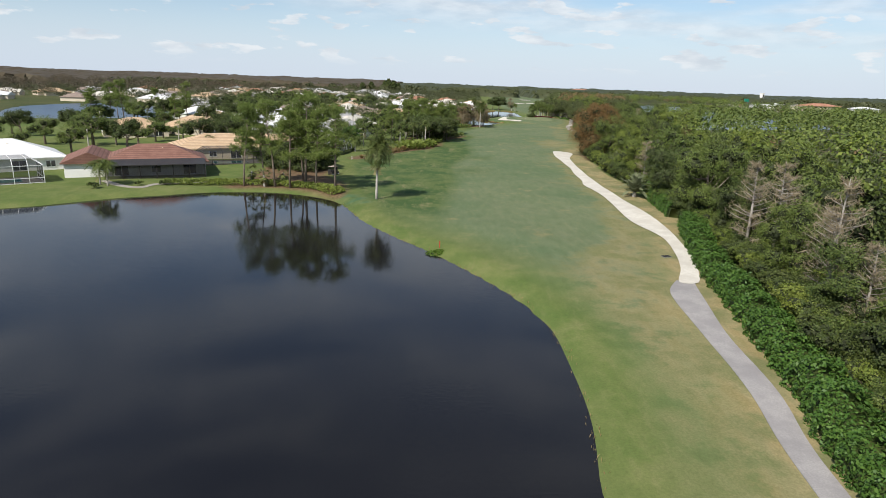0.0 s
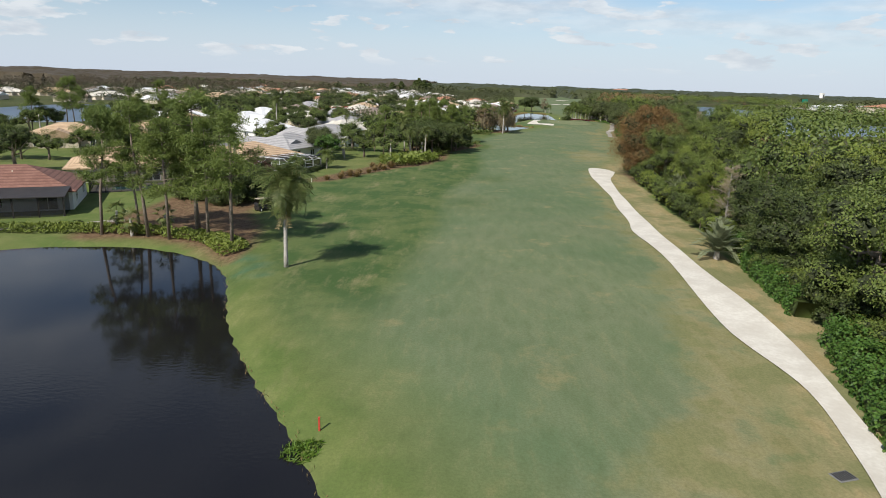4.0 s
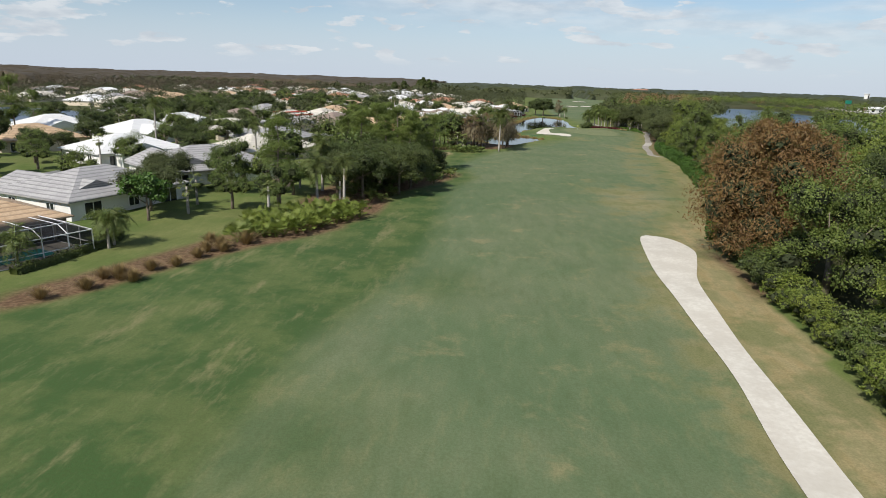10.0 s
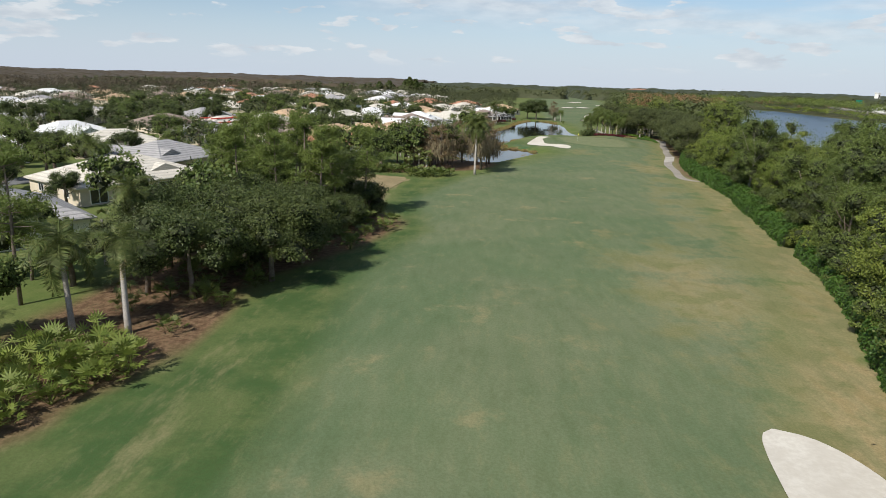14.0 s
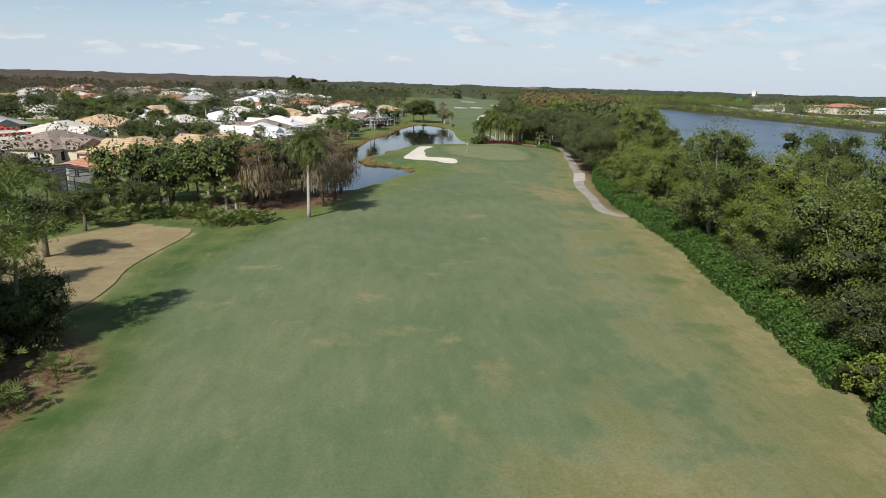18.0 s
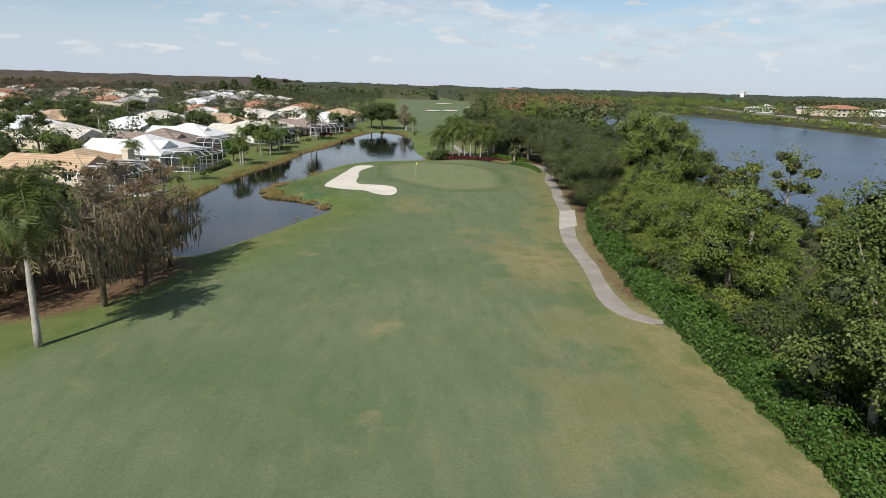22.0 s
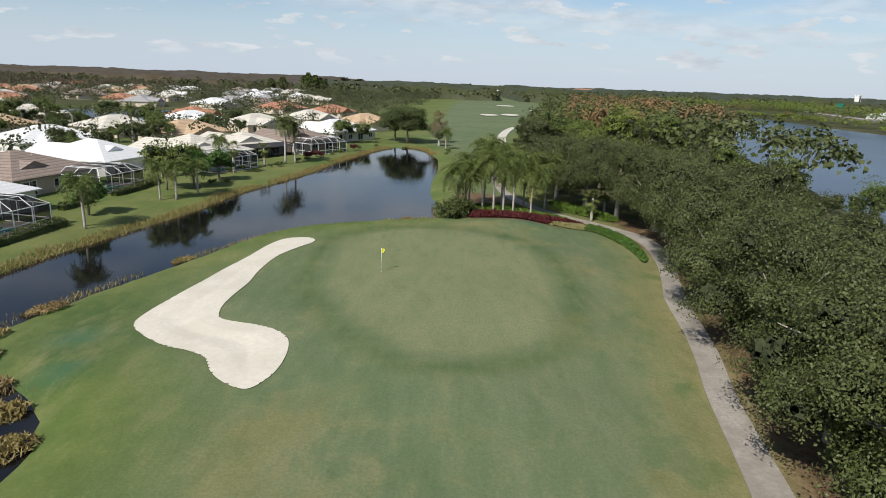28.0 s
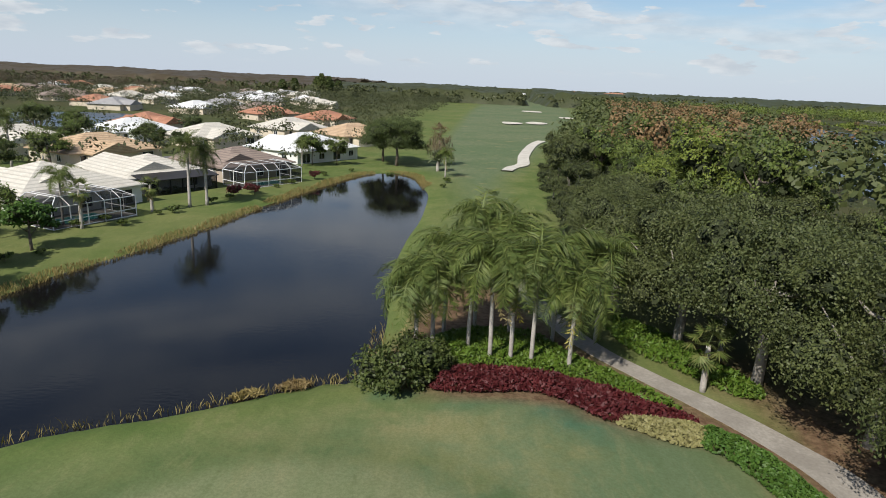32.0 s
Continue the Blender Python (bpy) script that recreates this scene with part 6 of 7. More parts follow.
def hedge(name, line, width, tall, leaf, label, density=26, size=0.26, seed=0):
    """A clipped hedge along a plan line: leaves over a rounded section, and a solid dark core added within."""
    rng = np.random.default_rng(seed + 900)
    p = spline(line, False, 8)
    seg = np.linalg.norm(np.diff(p, axis=0), axis=1)
    run = np.concatenate([[0], np.cumsum(seg)])
    n = int(run[-1] * (width + 2 * tall) * density)
    u = rng.uniform(0, run[-1], n)
    x, y = np.interp(u, run, p[:, 0]), np.interp(u, run, p[:, 1])
    i = np.clip(np.searchsorted(run, u) - 1, 0, len(seg) - 1)
    d = np.diff(p, axis=0)[i] / seg[i][:, None]
    nrm = np.stack([d[:, 1], -d[:, 0]], 1)
    w = rng.uniform(-0.25, math.pi + 0.25, n)
    lump = 1.0 + 0.15 * np.sin(u * 0.9 + 2 * np.sin(u * 0.37)) + 0.12 * np.sin(u * 2.9 + 1.5 * np.sin(u * 0.8)) + 0.14 * np.sin(u * 0.23 + seed)
    swell = 1.0 + 0.10 * np.sin(u * 1.3 + 1.7 * np.sin(u * 0.5)) + 0.08 * np.sin(u * 3.7)
    sup = 0.72
    a = np.sign(np.cos(w)) * np.abs(np.cos(w)) ** sup * width / 2 * swell
    b = np.maximum(0.0, np.sign(np.sin(w)) * np.abs(np.sin(w)) ** sup) * tall * lump
    k = rng.uniform(0.86, 1.05, n)
    z = height(x + nrm[:, 0] * a, y + nrm[:, 1] * a)
    c = np.stack([x + nrm[:, 0] * a * k, y + nrm[:, 1] * a * k, z + b * k + rng.normal(size=n) * 0.06 + 0.05], 1)
    nn = np.stack([nrm[:, 0] * np.cos(w), nrm[:, 1] * np.cos(w), np.sin(w) + 0.35], 1)
    ob = thing(name, pose(0, 0, 0), label, "hedge")
    part("foliage", quads_mesh("foliage", leaves(c, unit(nn), size, size * 0.6, rng, 0.55), leaf), None, ob)
    # solid core in dark leaf colour, added so the hedge isn't see-through
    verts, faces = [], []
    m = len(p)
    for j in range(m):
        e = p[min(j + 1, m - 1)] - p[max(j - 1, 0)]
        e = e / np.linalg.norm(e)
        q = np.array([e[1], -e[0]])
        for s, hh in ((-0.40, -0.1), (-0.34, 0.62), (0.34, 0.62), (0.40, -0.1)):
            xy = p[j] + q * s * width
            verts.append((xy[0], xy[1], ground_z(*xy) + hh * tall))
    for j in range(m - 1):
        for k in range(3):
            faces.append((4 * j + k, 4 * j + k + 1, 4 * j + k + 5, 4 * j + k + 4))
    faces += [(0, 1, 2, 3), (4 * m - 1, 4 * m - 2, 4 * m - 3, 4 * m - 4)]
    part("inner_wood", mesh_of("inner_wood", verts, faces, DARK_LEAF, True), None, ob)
    return ob


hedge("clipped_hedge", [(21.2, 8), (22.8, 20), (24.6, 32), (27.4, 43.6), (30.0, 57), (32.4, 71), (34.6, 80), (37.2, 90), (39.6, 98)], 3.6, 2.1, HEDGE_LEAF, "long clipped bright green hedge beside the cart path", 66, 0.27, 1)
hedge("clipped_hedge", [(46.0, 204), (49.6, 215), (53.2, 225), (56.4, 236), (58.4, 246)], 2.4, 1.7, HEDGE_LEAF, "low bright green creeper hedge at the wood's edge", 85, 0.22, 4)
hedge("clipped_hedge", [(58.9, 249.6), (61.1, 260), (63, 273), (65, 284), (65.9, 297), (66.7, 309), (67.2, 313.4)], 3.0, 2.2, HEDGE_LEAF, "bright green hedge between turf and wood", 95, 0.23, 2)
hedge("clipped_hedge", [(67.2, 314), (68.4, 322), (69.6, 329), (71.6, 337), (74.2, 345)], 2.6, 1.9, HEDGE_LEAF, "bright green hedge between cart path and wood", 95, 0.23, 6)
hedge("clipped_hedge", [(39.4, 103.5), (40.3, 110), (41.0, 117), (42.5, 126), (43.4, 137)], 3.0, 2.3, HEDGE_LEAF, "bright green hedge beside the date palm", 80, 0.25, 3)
for k, line in enumerate(([(-27.4, 176.2), (-26.6, 181), (-25.6, 188), (-26.5, 192)], [(-8.2, 306), (-7.8, 311), (-8.2, 317), (-10, 322)], [(9.3, 386), (10.2, 392), (10.6, 399)],
                          [(7.0, 418), (8.0, 424), (8.5, 430)], [(-24.5, 222.5), (-28, 221)], [(-10, 364), (-4, 361.5)], [(5.5, 407), (6.4, 413)], [(15, 468), (16.5, 472)])):
    hedge("garden_hedge", line, 1.1, 0.95, DARK_LEAF, "low clipped dark green garden hedge", 60, 0.2, 10 + k)


def ground_cover(name, outline, tall, n, length, width, leaf, label, seed, spread=0.7, up=0.6):
    """A dense low planting within an outline, too many plants to count."""
    rng = np.random.default_rng(seed + 700)
    poly = spline(outline, True)
    lo, hi = poly.min(0), poly.max(0)
    x, y = rng.uniform(lo[0], hi[0], n * 4), rng.uniform(lo[1], hi[1], n * 4)
    d = outline_distance(x, y, poly)
    ok = np.where(d < 0)[0][:n]
    x, y, d = x[ok], y[ok], d[ok]
    prof = np.minimum(1, 0.35 + -d / 1.0) * (0.85 + 0.15 * np.sin(x * 3.1) * np.sin(y * 2.7))
    c = np.stack([x, y, height(x, y) + tall * prof * rng.uniform(0.35, 1.0, len(x)) ** 0.5], 1)
    nn = np.stack([rng.normal(size=len(x)) * 0.5, rng.normal(size=len(x)) * 0.5 - 0.2, np.full(len(x), up)], 1)
    ob = new(name, quads_mesh(name, leaves(c, unit(nn), length, width, rng, spread), leaf))
    return tagged(ob, label, "ground cover", kind="stuff")


ground_cover("burgundy_bed", [(59.6, 408.2), (62.5, 407.7), (65.5, 408.4), (67.4, 407.6), (69.6, 405.6), (72.2, 406.2), (75.2, 406.6), (72.2, 408.6), (68.2, 411), (64.4, 411.6), (61, 411)], 0.95, 9000, 0.34, 0.15, RED_LEAF, "dense burgundy-leaved planting behind the green", 1)
ground_cover("cream_bed", [(69.7, 406), (71.4, 406.6), (74.8, 406.6), (75.4, 404.8), (73.6, 403.8), (71.4, 404.8)], 0.6, 3200, 0.26, 0.16, CREAM_LEAF, "cream variegated shrubs beside the burgundy bed", 2)
ground_cover("jasmine_bed", [(75.0, 406.0), (76.6, 405.2), (78.2, 402.4), (79, 397.0), (78.4, 391.0), (77.4, 389.4), (77.4, 394.0), (76.6, 399.0), (75.6, 402.4), (74.4, 404.0)], 0.75, 7500, 0.24, 0.13, HEDGE_LEAF, "low green shrubs along the cart path", 3)
ground_cover("fern_bed", [(60.1, 411.6), (64.4, 412.2), (68.4, 411.6), (72.6, 409.4), (74.8, 408.2), (72.6, 411.6), (69.4, 415.2), (66.6, 419), (61.6, 419), (58.6, 415.5)], 0.75, 8500, 0.42, 0.14, FERN_LEAF, "bright green ferns under the queen palms", 4)
ground_cover("fern_bed", [(73.6, 417.4), (76.4, 413.6), (79.2, 410), (80.8, 411), (79.2, 415.4), (76.7, 420.9), (73.2, 423.4)], 0.85, 5000, 0.42, 0.14, FERN_LEAF, "bright green ferns beside the shaded path", 5)
ground_cover("bed_shrubs", [(-52, 119.6), (-40, 121.4), (-31, 121.6), (-24, 119.4), (-18.6, 114.6), (-17.5, 119), (-24, 123), (-36, 124.5), (-48, 123)], 1.2, 7000, 0.5, 0.16, LIME_LEAF, "yellow-green palmetto shrubs under the pines", 6)
ground_cover("wood_floor_shrubs", [(63, 254), (70, 254), (82, 300), (92, 340), (96, 380), (92, 392), (84, 380), (77, 352), (71, 320)], 1.1, 9000, 0.5, 0.25, DARK_LEAF, "dark undergrowth beneath the trees", 7)

# palmetto shrubs, each a rosette of fan leaves


def palmetto(seed, leaf_mat, label, n=26, group="palmetto shrubs"):
    rng = np.random.default_rng(seed)
    ob = thing("palmetto_shrub", pose(0, -900, 0), label, "shrub", group)
    quads = []
    for k in range(n):
        w, e = rng.uniform(0, 2 * math.pi), rng.uniform(0.35, 1.25)
        ln = rng.uniform(0.9, 1.5)
        d = np.array([math.cos(w) * math.cos(e), math.sin(w) * math.cos(e), math.sin(e)])
        tip = np.array([rng.normal() * 0.35, rng.normal() * 0.35, 0.1]) + d * ln
        side = unit(np.cross(d, np.array([0, 0, 1.0])))
        for b in range(7):
            a = (b - 3) * 0.42
            q = unit(d * math.cos(a) + side * math.sin(a) - np.array([0, 0, 0.15]))
            o = unit(np.cross(q, np.cross(d, side))) * 0.05
            quads.append(np.stack([tip, tip + q * 0.28 - o, tip + q * 0.58, tip + q * 0.28 + o]))
        o = side * 0.015
        quads.append(np.stack([np.zeros(3) - o, tip - o, tip + o, np.zeros(3) + o]))
    part("leaf_rosette", quads_mesh("leaf_rosette", np.array(quads), leaf_mat), None, ob)
    return ob


bed_rng = np.random.default_rng(104)
pal_a = palmetto(60, LIME_LEAF, "yellow-green palmetto shrub in a mulch bed")
pal_b = palmetto(61, QUEEN_LEAF, "green palmetto shrub in a mulch bed")
CROTON = spline([(-12, 190), (-6, 196), (-1.6, 204.5), (-0.5, 208), (-5, 211), (-10, 208), (-14, 200)], True)
UNDER = spline([(-7, 212), (0.5, 216), (1.5, 226), (5.5, 236), (9, 247), (8.5, 255), (2, 256), (-6, 244), (-8, 228)], True)
CORNER = spline([(-14, 296), (-8, 296), (-2, 297.5), (4, 298.5), (5, 303), (-4, 305), (-12, 302)], True)
CORNER_B = spline([(5, 293.5), (10, 294), (14, 296.5), (13, 299), (7, 298.5), (4.5, 296)], True)
within = lambda poly: (lambda x, y: outline_distance([x], [y], poly)[0] < -0.4)
scatter(pal_a, seeded_spots(bed_rng, 55, -14, 0, 190, 211, 1.25, within(CROTON)), bed_rng, 0.8, 1.25)
more = seeded_spots(bed_rng, 40, -9, 10, 212, 257, 1.9, within(UNDER)) + seeded_spots(bed_rng, 30, -14, 5, 295, 305, 1.5, within(CORNER)) + seeded_spots(bed_rng, 16, 4, 14, 293, 299, 1.3, within(CORNER_B))
scatter(pal_b, more, bed_rng, 0.75, 1.1)


def grass_tuft(seed, leaf, label):
    rng = np.random.default_rng(seed)
    ob = thing("ornamental_grass", pose(0, -900, 0), label, "grass tuft", "ornamental grasses")
    quads = []
    for k in range(340):
        w, lean = rng.uniform(0, 2 * math.pi), rng.uniform(0.05, 0.9) ** 1.3
        ln = rng.uniform(0.8, 1.35)
        base = np.array([math.cos(w), math.sin(w), 0]) * rng.uniform(0, 0.3)
        d = np.array([math.cos(w) * lean, math.sin(w) * lean, 1 - 0.4 * lean])
        o = np.array([-math.sin(w), math.cos(w), 0]) * 0.022
        mid, tip = base + d * ln * 0.55, base + d * ln * 0.9 + np.array([math.cos(w), math.sin(w), -0.35]) * 0.35 * lean
        quads.append(np.stack([base - o, mid - o, tip, mid + o]))
    part("blade_fan", quads_mesh("blade_fan", np.array(quads), leaf), None, ob)
    return ob


tuft = grass_tuft(70, MEADOW_LEAF, "dry straw-coloured ornamental grass tuft in mulch")
scatter(tuft, [(-20.5, 170.5), (-18.5, 173.5), (-17.2, 176.5), (-15.6, 176), (-15.8, 179.4), (-14, 181), (-13.4, 184.4), (-11.8, 187), (-12.8, 188.6), (-10.6, 190.4), (-13.6, 186.8), (-18.8, 176.6), (-14.8, 190.6)], bed_rng, 1.0, 1.45)


def reeds(name, poly, keep, n, leaf, label, seed, tall=0.9, reach=(-0.9, 0.9)):
    rng = np.random.default_rng(seed)
    lo, hi = poly.min(0) - 2, poly.max(0) + 2
    x, y = rng.uniform(lo[0], hi[0], n * 30), rng.uniform(lo[1], hi[1], n * 30)
    d = outline_distance(x, y, poly)
    patchy = np.sin(x * 0.35 + 2 * np.sin(y * 0.21)) * np.sin(y * 0.27 + 1.1)
    ok = np.where((d > reach[0]) & (d < reach[1] + 0.5 * patchy) & keep(x, y) & (patchy > -0.55))[0][:n]
    x, y = x[ok], y[ok]
    z = np.maximum(height(x, y), -0.62)
    w = rng.uniform(0, 2 * math.pi, len(x))
    h = tall * rng.uniform(0.5, 1.2, len(x))
    o = np.stack([np.cos(w), np.sin(w), 0 * w], 1) * 0.03
    base = np.stack([x, y, z], 1)
    lean = np.stack([rng.normal(size=len(x)) * 0.25, rng.normal(size=len(x)) * 0.25, np.ones(len(x))], 1)
    mid, tip = base + lean * h[:, None] * 0.6, base + lean * h[:, None] * np.array([1.35, 1.35, 1.0])
    return tagged(new(name, quads_mesh(name, np.stack([base - o, mid - o, tip, mid + o], 1), leaf)), label, "reeds", kind="stuff")


reeds("pond_reeds", POND, lambda x, y: x < np.interp(y, [320, 360, 400, 440, 500], [16, 18, 24, 31, 60]), 15000, REED_LEAF, "dry tan reeds along the pond bank", 81, 0.5, (-0.5, 1.3))
reeds("inlet_reeds", POND, lambda x, y: (x > 22) & (y > 343) & (y < 378) & (x < 40) & (np.sin(x * 0.9) * np.sin(y * 0.55) > -0.1), 2600, REED_LEAF, "tan and green reeds in the pond's inlet", 82, 0.42, (-1.8, 0.3))
reeds("lake_reeds", LAKE, lambda x, y: (x > -20), 3500, MEADOW_LEAF, "thin dry grass along the lake's edge", 83, 0.28, (-0.15, 0.45))
reeds("pond_edge_grass", POND, lambda x, y: (y > 372) & (x > 24) & (y < 420), 3600, REED_LEAF, "sparse reeds below the green", 84, 0.6, (-0.9, 0.3))
WATER_TUFTS = [(20.4, 334.6, 1.3), (22.4, 335.8, 1.6), (23.9, 338, 1.1), (28.6, 345.2, 0.9), (30.4, 356.6, 1.6), (33.2, 353.4, 1.4), (28, 359.4, 1.4), (25, 362.6, 1.5), (23.6, 366.4, 1.2), (24.6, 372, 1.2), (29.4, 387, 0.9),
               (27, 341.6, 0.8), (51.0, 409.4, 0.9), (48.4, 408.0, 0.8), (-0.2, 79.2, 1.0)]
for k, (px, py, pr) in enumerate(WATER_TUFTS):
    wild = k == len(WATER_TUFTS) - 1
    ground_cover("water_plants", [(px - 1.1 * pr, py - 0.7 * pr), (px + 0.9 * pr, py - 0.9 * pr), (px + 1.3 * pr, py + 0.6 * pr), (px - 0.6 * pr, py + 0.9 * pr)], 0.6, int(380 * pr * pr), 0.5, 0.09, FERN_LEAF if wild else REED_LEAF if k % 3 else MEADOW_LEAF, "tuft of water plants standing in the lake" if wild else "tuft of water plants standing in the pond", 90 + k, 1.2, 0.2).location.z = -0.1 if wild else 0.1

# ---- palms ----
palm_tree("royal_palm", -10.6, 111.2, 8.0, "royal", "royal palm with old fronds hanging on its grey trunk", "royal palms", 32, 1, 0.03, 1.08, 9, 0.2)
palm_tree("royal_palm", 18.5, 300.2, 9.1, "royal", "tall royal palm on the fairway's edge", "royal palms", 30, 2, 0.02, 1.08, 6, 0.21)
for k, (px, py, ph, sc) in enumerate([(-8.7, 213, 5.6, 0.95), (-4.8, 213.5, 6.0, 0.7), (22.8, 459.2, 7.6, 1.0), (24.4, 461.3, 6.6, 0.9), (-36.3, 164, 8.2, 0.95), (-12, 228, 7.0, 0.8), (-60, 262, 10.5, 0.8),
                                       (-35, 258, 7.5, 0.7), (3.5, 322, 7.0, 0.8), (10.5, 318, 6.5, 0.75), (-34, 445, 8, 0.8), (-22, 486, 8, 0.8), (-18, 408, 7, 0.7), (-32, 388, 7, 0.7)]):
    palm_tree("royal_palm", px, py, ph, "royal", "royal palm with a green crownshaft", "royal palms", 14, 10 + k, 0.02, sc, 1, 0.2)
for k, (px, py, ph) in enumerate([(58.3, 412.6, 4.0), (59.4, 413.4, 4.4), (61.9, 413.9, 5.4), (63.4, 412.4, 6.0), (64.8, 412.3, 5.4), (66.2, 412.2, 6.2), (68.7, 411.8, 4.2), (60.1, 417, 5.4), (62.4, 417.6, 7.6), (71.6, 417.4, 5.2), (65, 417, 6.8), (68.2, 416.4, 5.8)]):
    p = palm_tree("queen_palm", px, py + 1.0, ph + 1.3, "queen", "queen palm with drooping feathery fronds behind the green", "queen palms", 18, 40 + k, 0.03, 1.05, 1, 0.125)
    if k in (0, 1, 4, 6):
        g = new("frond", FRONDS["gold"][0])
        g.parent = p
        g.matrix_basis = pose(0.03 * ph, 0, ph + 1.5, 0, 45, 90 + 70 * k)
        tagged(g, "yellowing hanging frond")
for k, (px, py, ph) in enumerate([(13.0, 399, 5.2), (13.8, 397.6, 4.6), (14.6, 416.3, 4.6), (16.7, 417, 4.8), (18.4, 421, 4.2), (13.7, 445, 5.6), (-4, 384, 5), (9, 374, 3.4), (6.5, 436, 4.2), (-22, 300, 5.0), (-13, 296, 4.6),
                                   (-60, 116, 3.4), (-62, 117.2, 3.0), (-24.5, 186.5, 3.0), (-24.8, 188, 2.6), (-28.8, 178.6, 2.4), (27, 505, 4.5), (57.5, 500, 4.5), (-48, 160, 4.5), (-58, 165, 4.0), (-40, 150, 4.2)]):
    palm_tree("queen_palm", px, py, ph, "queen", "slender queen palm on a lawn", "garden queen palms", 13, 70 + k, 0.02, 0.8, 1, 0.13)
for k, (px, py, ph, sc) in enumerate([(38.2, 122.8, 1.0, 1.15), (44.5, 160, 1.6, 0.9), (46, 166, 1.8, 0.9), (41.5, 131, 1.4, 0.8), (55.6, 508, 2.2, 0.9)]):
    palm_tree("date_palm", px, py, ph, "date", "silvery date palm with stiff arching fronds", "date palms", 36, 100 + k, 0, sc, 0, 0.3)
for k, (px, py, ph) in enumerate([(4.5, 303.5, 3.0), (6.5, 304.6, 3.4), (8.4, 302.4, 3.2), (-2, 306, 3.4), (-6, 303, 3.6), (16.7, 443.8, 4.6), (77, 411, 3.2), (84, 402, 3), (80, 416, 3.2), (-30, 124, 2.4), (-33, 121.4, 2.2), (-36, 123.5, 2.6), (84, 322, 5.5), (51, 176, 4.2), (53, 172, 4.4), (19.5, 455, 3.6)]):
    palm_tree("sabal_palm", px, py, ph, "sabal", "sabal palm with a round head of fan leaves", "sabal palms", 16, 130 + k, 0.02, 1.0, 1, 0.17)

# cypresses with grey moss at the pond's end
moss = [bare_tree("mossy_cypress", 340 + k, 8.8, 3.3, BROWN_TWIG if k else MOSS_LEAF, BARK, "brown cypress hung with grey moss by the pond", 15, "mossy cypresses") for k in range(2)]
for k, o in enumerate(moss):
    rng = np.random.default_rng(350 + k)
    n = 420
    w, r, z = rng.uniform(0, 6.28, n), 2.7 * np.sqrt(rng.uniform(0.05, 1, n)), rng.uniform(2.6, 6.2, n)
    c = np.stack([np.cos(w) * r, np.sin(w) * r, z], 1)
    e = np.stack([-np.sin(w), np.cos(w), 0 * w], 1) * 0.06
    dn = np.stack([0 * w, 0 * w, -rng.uniform(0.5, 1.4, n)], 1)
    part("moss", quads_mesh("moss", np.stack([c - e, c + dn * 0.5 - e * 1.4, c + dn, c + dn * 0.5 + e * 1.4], 1), MOSS_LEAF), None, o, "hanging grey moss")
    scatter(o, ([(13.3, 311.5), (19.6, 308.6), (18.6, 316), (2, 316), (8, 322)], [(8.6, 310), (21.4, 320), (15, 321), (20.8, 314.5), (-3, 312), (5.5, 312), (55.5, 517, 1.1), (11, 306)])[k], bed_rng, 1.0, 1.2)
fill = broad_tree("understory_tree", 360, 5.6, 2.7, MIX_LEAF, BARK, "small green tree under the pond cypresses", 12, 13, 0.3, 8, 0.1, group="understory trees")
scatter(fill, [(6, 316, 1.3), (11, 314, 1.25), (1, 310, 1.3), (-5, 312, 1.2), (4, 320, 1.3), (-9, 307, 1.1), (-1.5, 305.5, 1.0), (3.5, 308, 1.2), (-20, 224), (-24, 246), (-14, 258), (-12, 268), (-22, 280), (-8, 236), (-16, 250), (12.4, 424), (11, 438), (28.5, 508), (33, 512)], bed_rng, 0.8, 1.25)
dead = broad_tree("dead_tree", 370, 9.0, 3.2, TWIG_LEAF, BARK_GREY, "bleached dead tree with bare white limbs", 2, 3, 0.3, 3, 0.22, bare=True, core=0.0)
scatter(dead, [(72, 268), (75, 262), (47, 92), (78, 352)], bed_rng, 0.8, 1.05)
tall = broad_tree("lakeside_tree", 380, 14.0, 3.6, LIME_LEAF, BARK_GREY, "tall open-crowned pale-barked tree by the lake", 9, 14, 0.3, 9, 0.2, flat=0.6, core=0.55, group="lakeside trees")
scatter(tall, [(94, 331), (99, 318), (92, 352), (88, 300), (84, 326)], bed_rng, 0.85, 1.05)
round_tree = broad_tree("clipped_tree", 390, 4.2, 2.1, HEDGE_LEAF, BARK, "round clipped green tree on a lawn", 20, 16, 0.26, 8, 0.12, group="clipped trees")
scatter(round_tree, [(17.2, 434.3, 1.3), (-27.5, 200), (15.5, 427), (10.2, 405)], bed_rng, 0.9, 1.25)
mauve = broad_tree("flowering_shrub", 391, 1.8, 1.3, RED_LEAF, BARK, "magenta flowering shrub beside a pool cage", 12, 12, 0.22, 6, 0.05, low=-0.9, group="flowering shrubs")
scatter(mauve, [(27.0, 472), (28.2, 470.6), (33.4, 489), (-31.5, 151), (25.8, 468)], bed_rng, 0.8, 1.2)
pond_shrub = broad_tree("pond_shrub", 393, 2.4, 2.7, DARK_LEAF, BARK, "wide dark green shrub at the pond's corner", 18, 24, 0.24, 9, 0.06, low=-0.95, foot=0.2, group="pond shrubs", core=0.5)
scatter(pond_shrub, [(57.6, 409.2), (59.0, 411.4, 0.8)], bed_rng, 0.95, 1.0)
lawn_shrub = broad_tree("lawn_shrub", 392, 1.2, 1.1, MIX_LEAF, BARK, "low rounded green shrub on a lawn", 8, 9, 0.22, 6, 0.04, low=-0.95, group="lawn shrubs")
